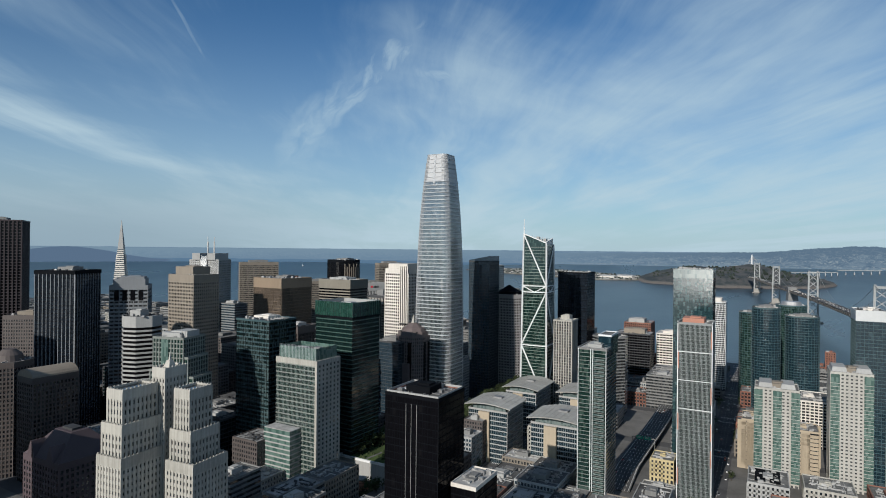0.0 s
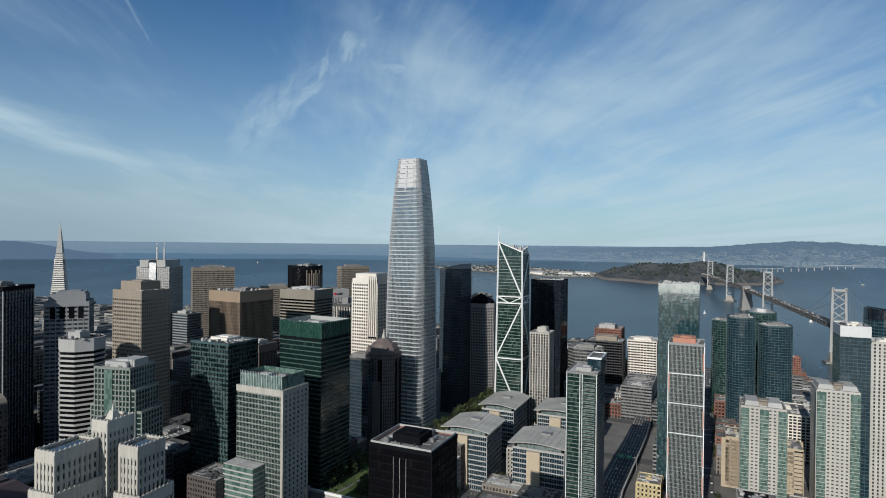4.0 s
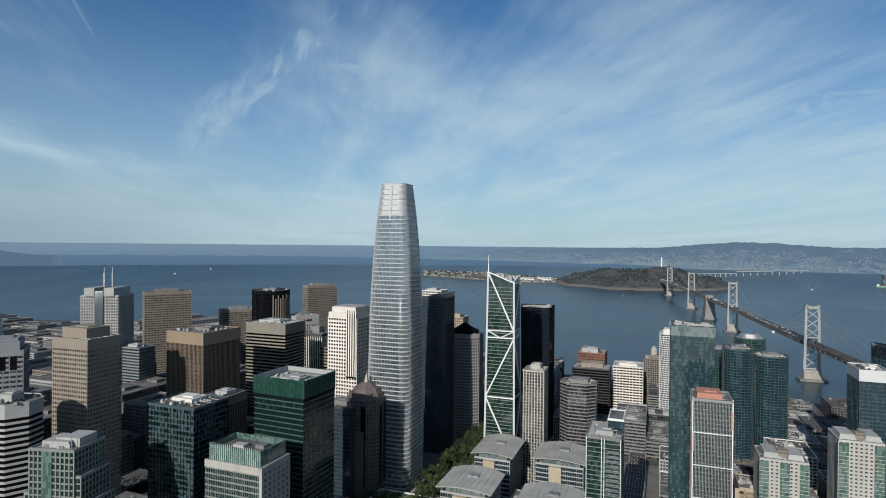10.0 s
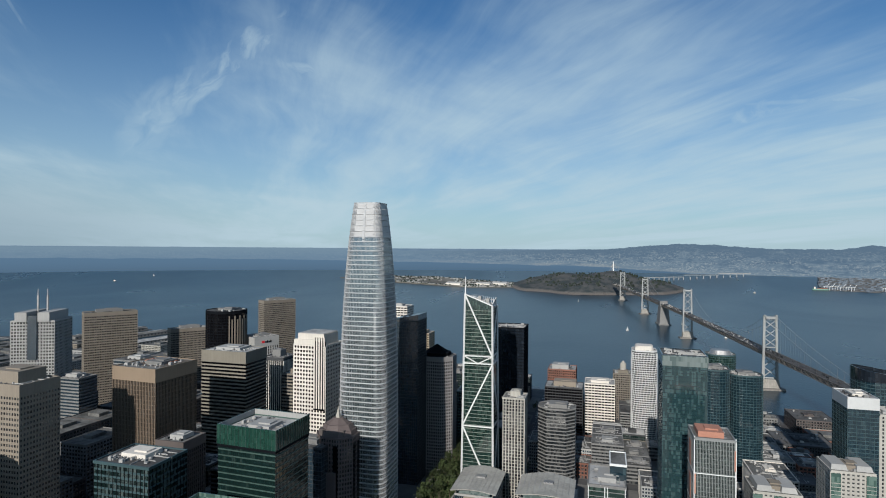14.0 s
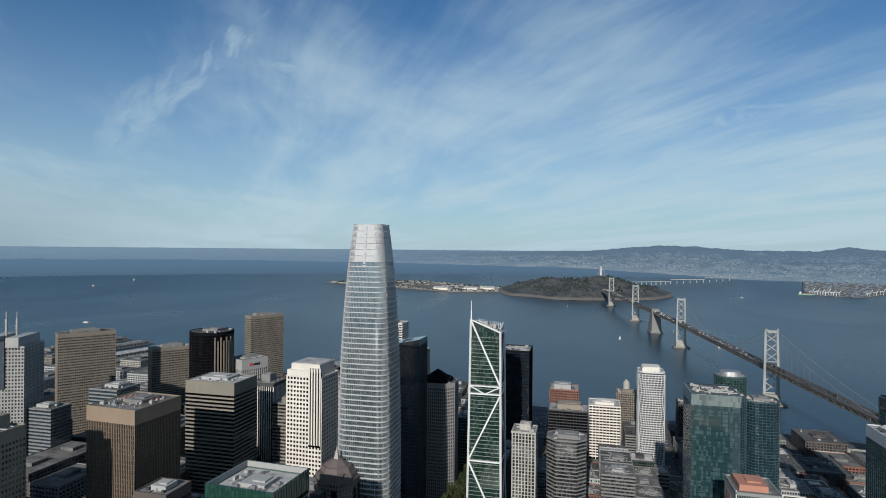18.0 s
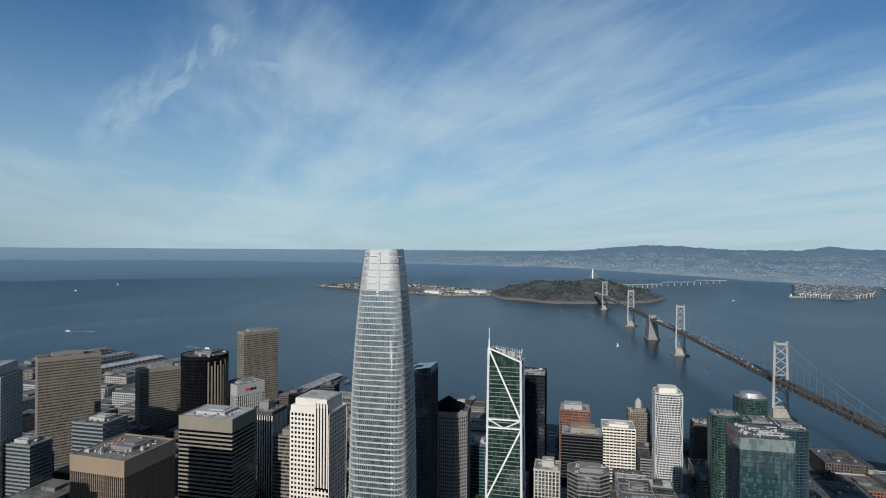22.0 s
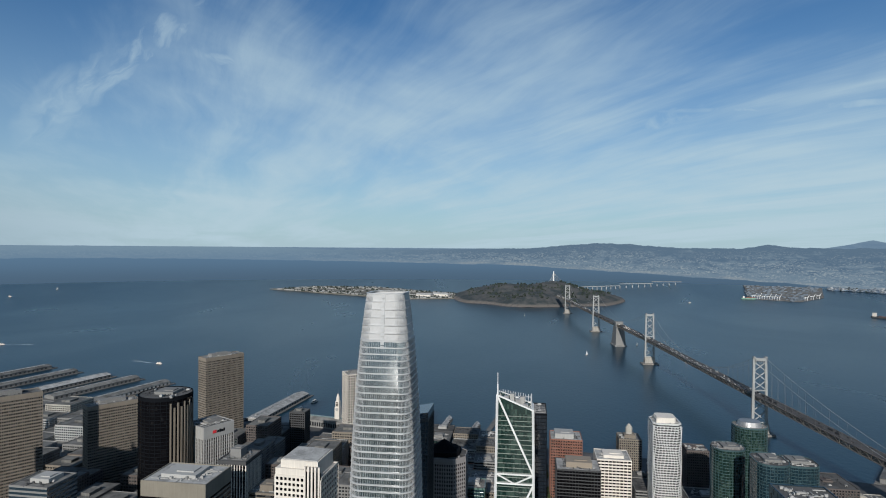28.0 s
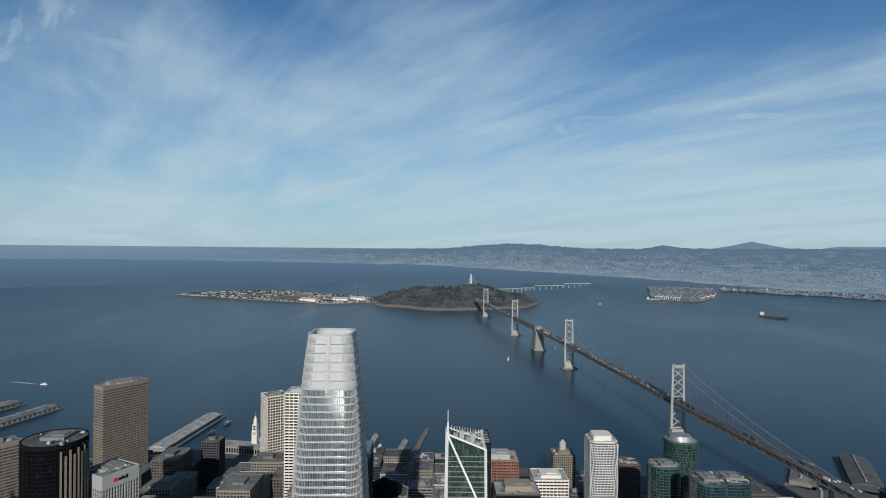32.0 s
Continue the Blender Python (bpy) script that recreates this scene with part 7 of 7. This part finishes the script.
crown_of(cx, cy, GS, "", [("edge_panel", Build().box(x, -15.4, z, 0.9, 0.8, 14), "pinkish", "salmon edge panel") for x, z in ((-12.7, 20), (12.7, 38), (-12.7, 66), (12.7, 90), (-12.7, 118), (12.7, 136), (12.7, 60))] + [("edge_frame", Build().box(x, -15.3, 5, 0.35, 0.9, 151), "steelw", "white edge frame") for x in (-13.4, 13.4)])
plain_block("sand_building", "blank sand-coloured building behind the apartment towers", 340, 14, 16, 34, 52, "sand", seed=81, bay=9, sp=3.0, pw=7.5)
plain_block("sand_building", "blank sand-coloured building between the apartment towers", 386, 16, 22, 30, 46, "sand", seed=82, bay=9, sp=3.0, pw=7.5)
plain_block("apartment_block", "white apartment block with stepped balconies", 405, 122, 40, 52, 54, "white", glass="g_dark", seed=83, fl=3.2, sp=1.2, bay=4, pw=1.0, pt=0.6)
plain_block("grey_hall", "long grey hall with a flat dark roof", 446, 190, 60, 46, 26, "grey", roof="roofd", seed=84)
plain_block("warehouse_block", "brown waterfront warehouse with rows of windows", 578, 455, 54, 62, 28, "granite", roof="roofd", seed=85, bay=4, pw=1.2, sp=1.4)
plain_block("long_shed", "long low shed with a pale flat roof", 520, 500, 30, 40, 14, "grey", roof="roof", seed=87)
plain_block("storage_block", "dark grey storage block near the bridge", 520, 340, 70, 60, 24, "dgrey", roof="roofd", seed=88)
plain_block("brick_office", "dark brown brick office tower with a red roof", 386, 446, 30, 30, 74, "granite", roof="roofd", seed=89, bay=2.6, pw=1.1, sp=1.5)
plain_block("low_hall", "low dark hall near the waterfront", 400, 512, 50, 34, 12, "dgrey", roof="roofd", seed=90)
plain_block("arcaded_pier_front", "pale arcaded pier front beside the bridge", 600, 430, 80, 22, 16, "cream", roof="roof", seed=86)
# tan stone side of the round tower
crown_of(-287, 222, 0, "", [("stone_rib", Build().box(28.6 * math.cos(a), 28.6 * math.sin(a), 4, 1.6, 1.6, 186 - 5 * (k % 2), math.degrees(a)), "tan", "tan stone rib") for k, a in enumerate([radians(-52 + 8 * q) for q in range(9)])])

# ---- lower buildings between the towers ----
STYLES = [
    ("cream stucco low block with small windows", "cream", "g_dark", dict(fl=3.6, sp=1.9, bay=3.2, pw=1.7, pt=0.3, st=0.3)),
    ("red brick warehouse with deep windows", "brick", "g_dark", dict(fl=4.0, sp=1.7, bay=4.0, pw=1.3, pt=0.3, st=0.3)),
    ("grey concrete low block with window bands", "grey", "g_dark", dict(fl=3.8, sp=1.9, bay=0, st=0.35)),
    ("pale panelled block with regular windows", "lgrey", "g_blue", dict(fl=3.7, sp=1.5, bay=2.8, pw=0.9, pt=0.3, st=0.3)),
    ("tan stone block with regular windows", "tan", "g_dark", dict(fl=3.8, sp=1.7, bay=3.0, pw=1.3, pt=0.35, st=0.3)),
    ("dark glass block with thin mullions", "dgrey", "g_dgreen", dict(fl=3.9, sp=0.8, bay=3.0, pw=0.25, pt=0.2, st=0.2)),
    ("white stuccoed block with balconies", "white", "g_teal", dict(fl=3.1, sp=1.1, bay=3.6, pw=0.9, pt=0.6, st=0.6)),
    ("brown stone block with regular windows", "granite", "g_dark", dict(fl=3.8, sp=1.7, bay=2.8, pw=1.2, pt=0.35, st=0.3)),
    ("dark grey block with window bands", "dgrey", "g_black", dict(fl=3.8, sp=1.6, bay=0, st=0.3)),
]


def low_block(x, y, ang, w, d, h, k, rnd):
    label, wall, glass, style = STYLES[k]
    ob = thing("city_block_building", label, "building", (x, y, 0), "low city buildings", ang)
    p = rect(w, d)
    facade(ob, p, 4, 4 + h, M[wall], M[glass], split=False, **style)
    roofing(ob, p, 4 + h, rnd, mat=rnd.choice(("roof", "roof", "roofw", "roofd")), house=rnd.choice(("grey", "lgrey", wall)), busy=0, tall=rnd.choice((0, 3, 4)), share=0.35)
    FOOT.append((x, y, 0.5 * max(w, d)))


def fill(a0, a1, b0, b1, h0, h1, kinds, rnd, step=34, ang=GS, free=(), build=None):
    """Rows of lower buildings in street coordinates, where no tower stands."""
    a = a0
    while a < a1 - 12:
        w = min(rnd.uniform(0.7, 1.25) * step, a1 - a)
        b = b0
        while b < b1 - 12:
            d = min(rnd.uniform(0.7, 1.3) * step, b1 - b)
            x, y = grid(a + w / 2, b + d / 2, ang)
            r = 0.5 * max(w, d)
            clear = all(math.hypot(x - f[0], y - f[1]) > r * 0.85 + f[2] * 0.72 for f in FOOT)
            clear = clear and not any(f[0] < a + w / 2 < f[1] and f[2] < b + d / 2 < f[3] for f in free)
            if clear and y < 640 - 0.28 * x - 40:
                (build or low_block)(x, y, ang, w - 1.0, d - 1.0, rnd.uniform(h0, h1), rnd.choice(kinds), rnd)
            b += d
        a += w


FAR_GRID = {}


def far_block(x, y, ang, w, d, h, k, rnd):
    """One of the crowded far buildings, gathered by material."""
    label, wall, glass, style = STYLES[k]
    c, s = math.cos(radians(ang)), math.sin(radians(ang))
    put = lambda poly: [(x + c * a - s * b, y + s * a + c * b) for a, b in poly]
    p = rect(w, d)
    FAR_GRID.setdefault(glass, Build()).prism(put(p), 4, 4 + h)
    g = FAR_GRID.setdefault(wall, Build())
    n = max(2, int(h / 3.9))
    for i in range(1, n + 1):
        g.ring(put(grown(p, 0.35)), put(grown(p, -0.1)), 4 + i * h / n - 1.8, 4 + i * h / n + (1.0 if i == n else 0))
    for i in range(4):
        a, b = Vector(p[i]), Vector(p[(i + 1) % 4])
        m = max(2, round((b - a).length / 4))
        for j in range(m):
            q = put([tuple(a.lerp(b, j / m))])[0]
            g.box(q[0], q[1], 4, 1.2, 1.2, h, ang)
    FAR_GRID.setdefault("roof", Build()).prism(put(grown(p, -0.3)), 4 + h - 0.5, 4 + h + 0.3).box(x, y, 4 + h, w * 0.35, d * 0.35, 4, ang)
    FOOT.append((x, y, 0.5 * max(w, d)))


rnd = random.Random(101)
PARK_FREE = [(-4, 76, -252, 240)]
RAMP_FREE = [(212, 262, -140, 345)]
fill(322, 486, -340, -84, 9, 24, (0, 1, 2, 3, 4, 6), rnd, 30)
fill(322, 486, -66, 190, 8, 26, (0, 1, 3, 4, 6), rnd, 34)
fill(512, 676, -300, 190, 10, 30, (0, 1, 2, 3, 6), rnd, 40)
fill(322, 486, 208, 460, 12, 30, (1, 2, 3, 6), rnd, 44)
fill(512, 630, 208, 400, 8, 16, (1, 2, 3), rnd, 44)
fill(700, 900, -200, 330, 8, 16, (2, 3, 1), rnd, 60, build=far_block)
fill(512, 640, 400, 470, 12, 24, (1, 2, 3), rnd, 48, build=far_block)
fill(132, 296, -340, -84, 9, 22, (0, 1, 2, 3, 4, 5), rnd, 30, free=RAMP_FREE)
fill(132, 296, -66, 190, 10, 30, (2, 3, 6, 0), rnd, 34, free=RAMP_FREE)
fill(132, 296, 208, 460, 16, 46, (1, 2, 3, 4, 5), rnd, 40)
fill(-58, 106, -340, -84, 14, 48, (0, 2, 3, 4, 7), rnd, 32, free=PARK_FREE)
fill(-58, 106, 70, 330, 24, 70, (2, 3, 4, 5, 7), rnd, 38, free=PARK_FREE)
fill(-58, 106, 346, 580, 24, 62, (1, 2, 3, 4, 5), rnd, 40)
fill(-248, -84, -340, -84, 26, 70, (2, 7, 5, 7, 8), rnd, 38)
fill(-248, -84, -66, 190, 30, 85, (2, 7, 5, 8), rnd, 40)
fill(-248, -84, 208, 560, 30, 80, (2, 4, 7, 3), rnd, 42, build=far_block)
fill(-420, -275, -420, 560, 35, 85, (2, 7, 7, 5, 8), rnd, 46, build=far_block)
fill(-600, -440, -300, 560, 35, 95, (2, 4, 7, 3), rnd, 52, build=far_block)
fill(322, 486, 190, 500, 8, 20, (1, 2, 3, 8), rnd, 26, build=far_block)
fill(512, 690, 100, 480, 8, 18, (2, 8, 3, 4), rnd, 36, build=far_block)
fill(-1900, -980, -100, 720, 8, 28, (0, 2, 3, 4), rnd, 70, build=far_block)
fill(-980, -620, -200, 640, 18, 60, (0, 2, 3, 4), rnd, 66, build=far_block)

for key, b in FAR_GRID.items():
    o = new("far_buildings", b.mesh("far_buildings"))
    o.data.materials.append(M[key])
    tagged(o, "crowded grey and brown city buildings behind the towers", "buildings", kind="stuff")
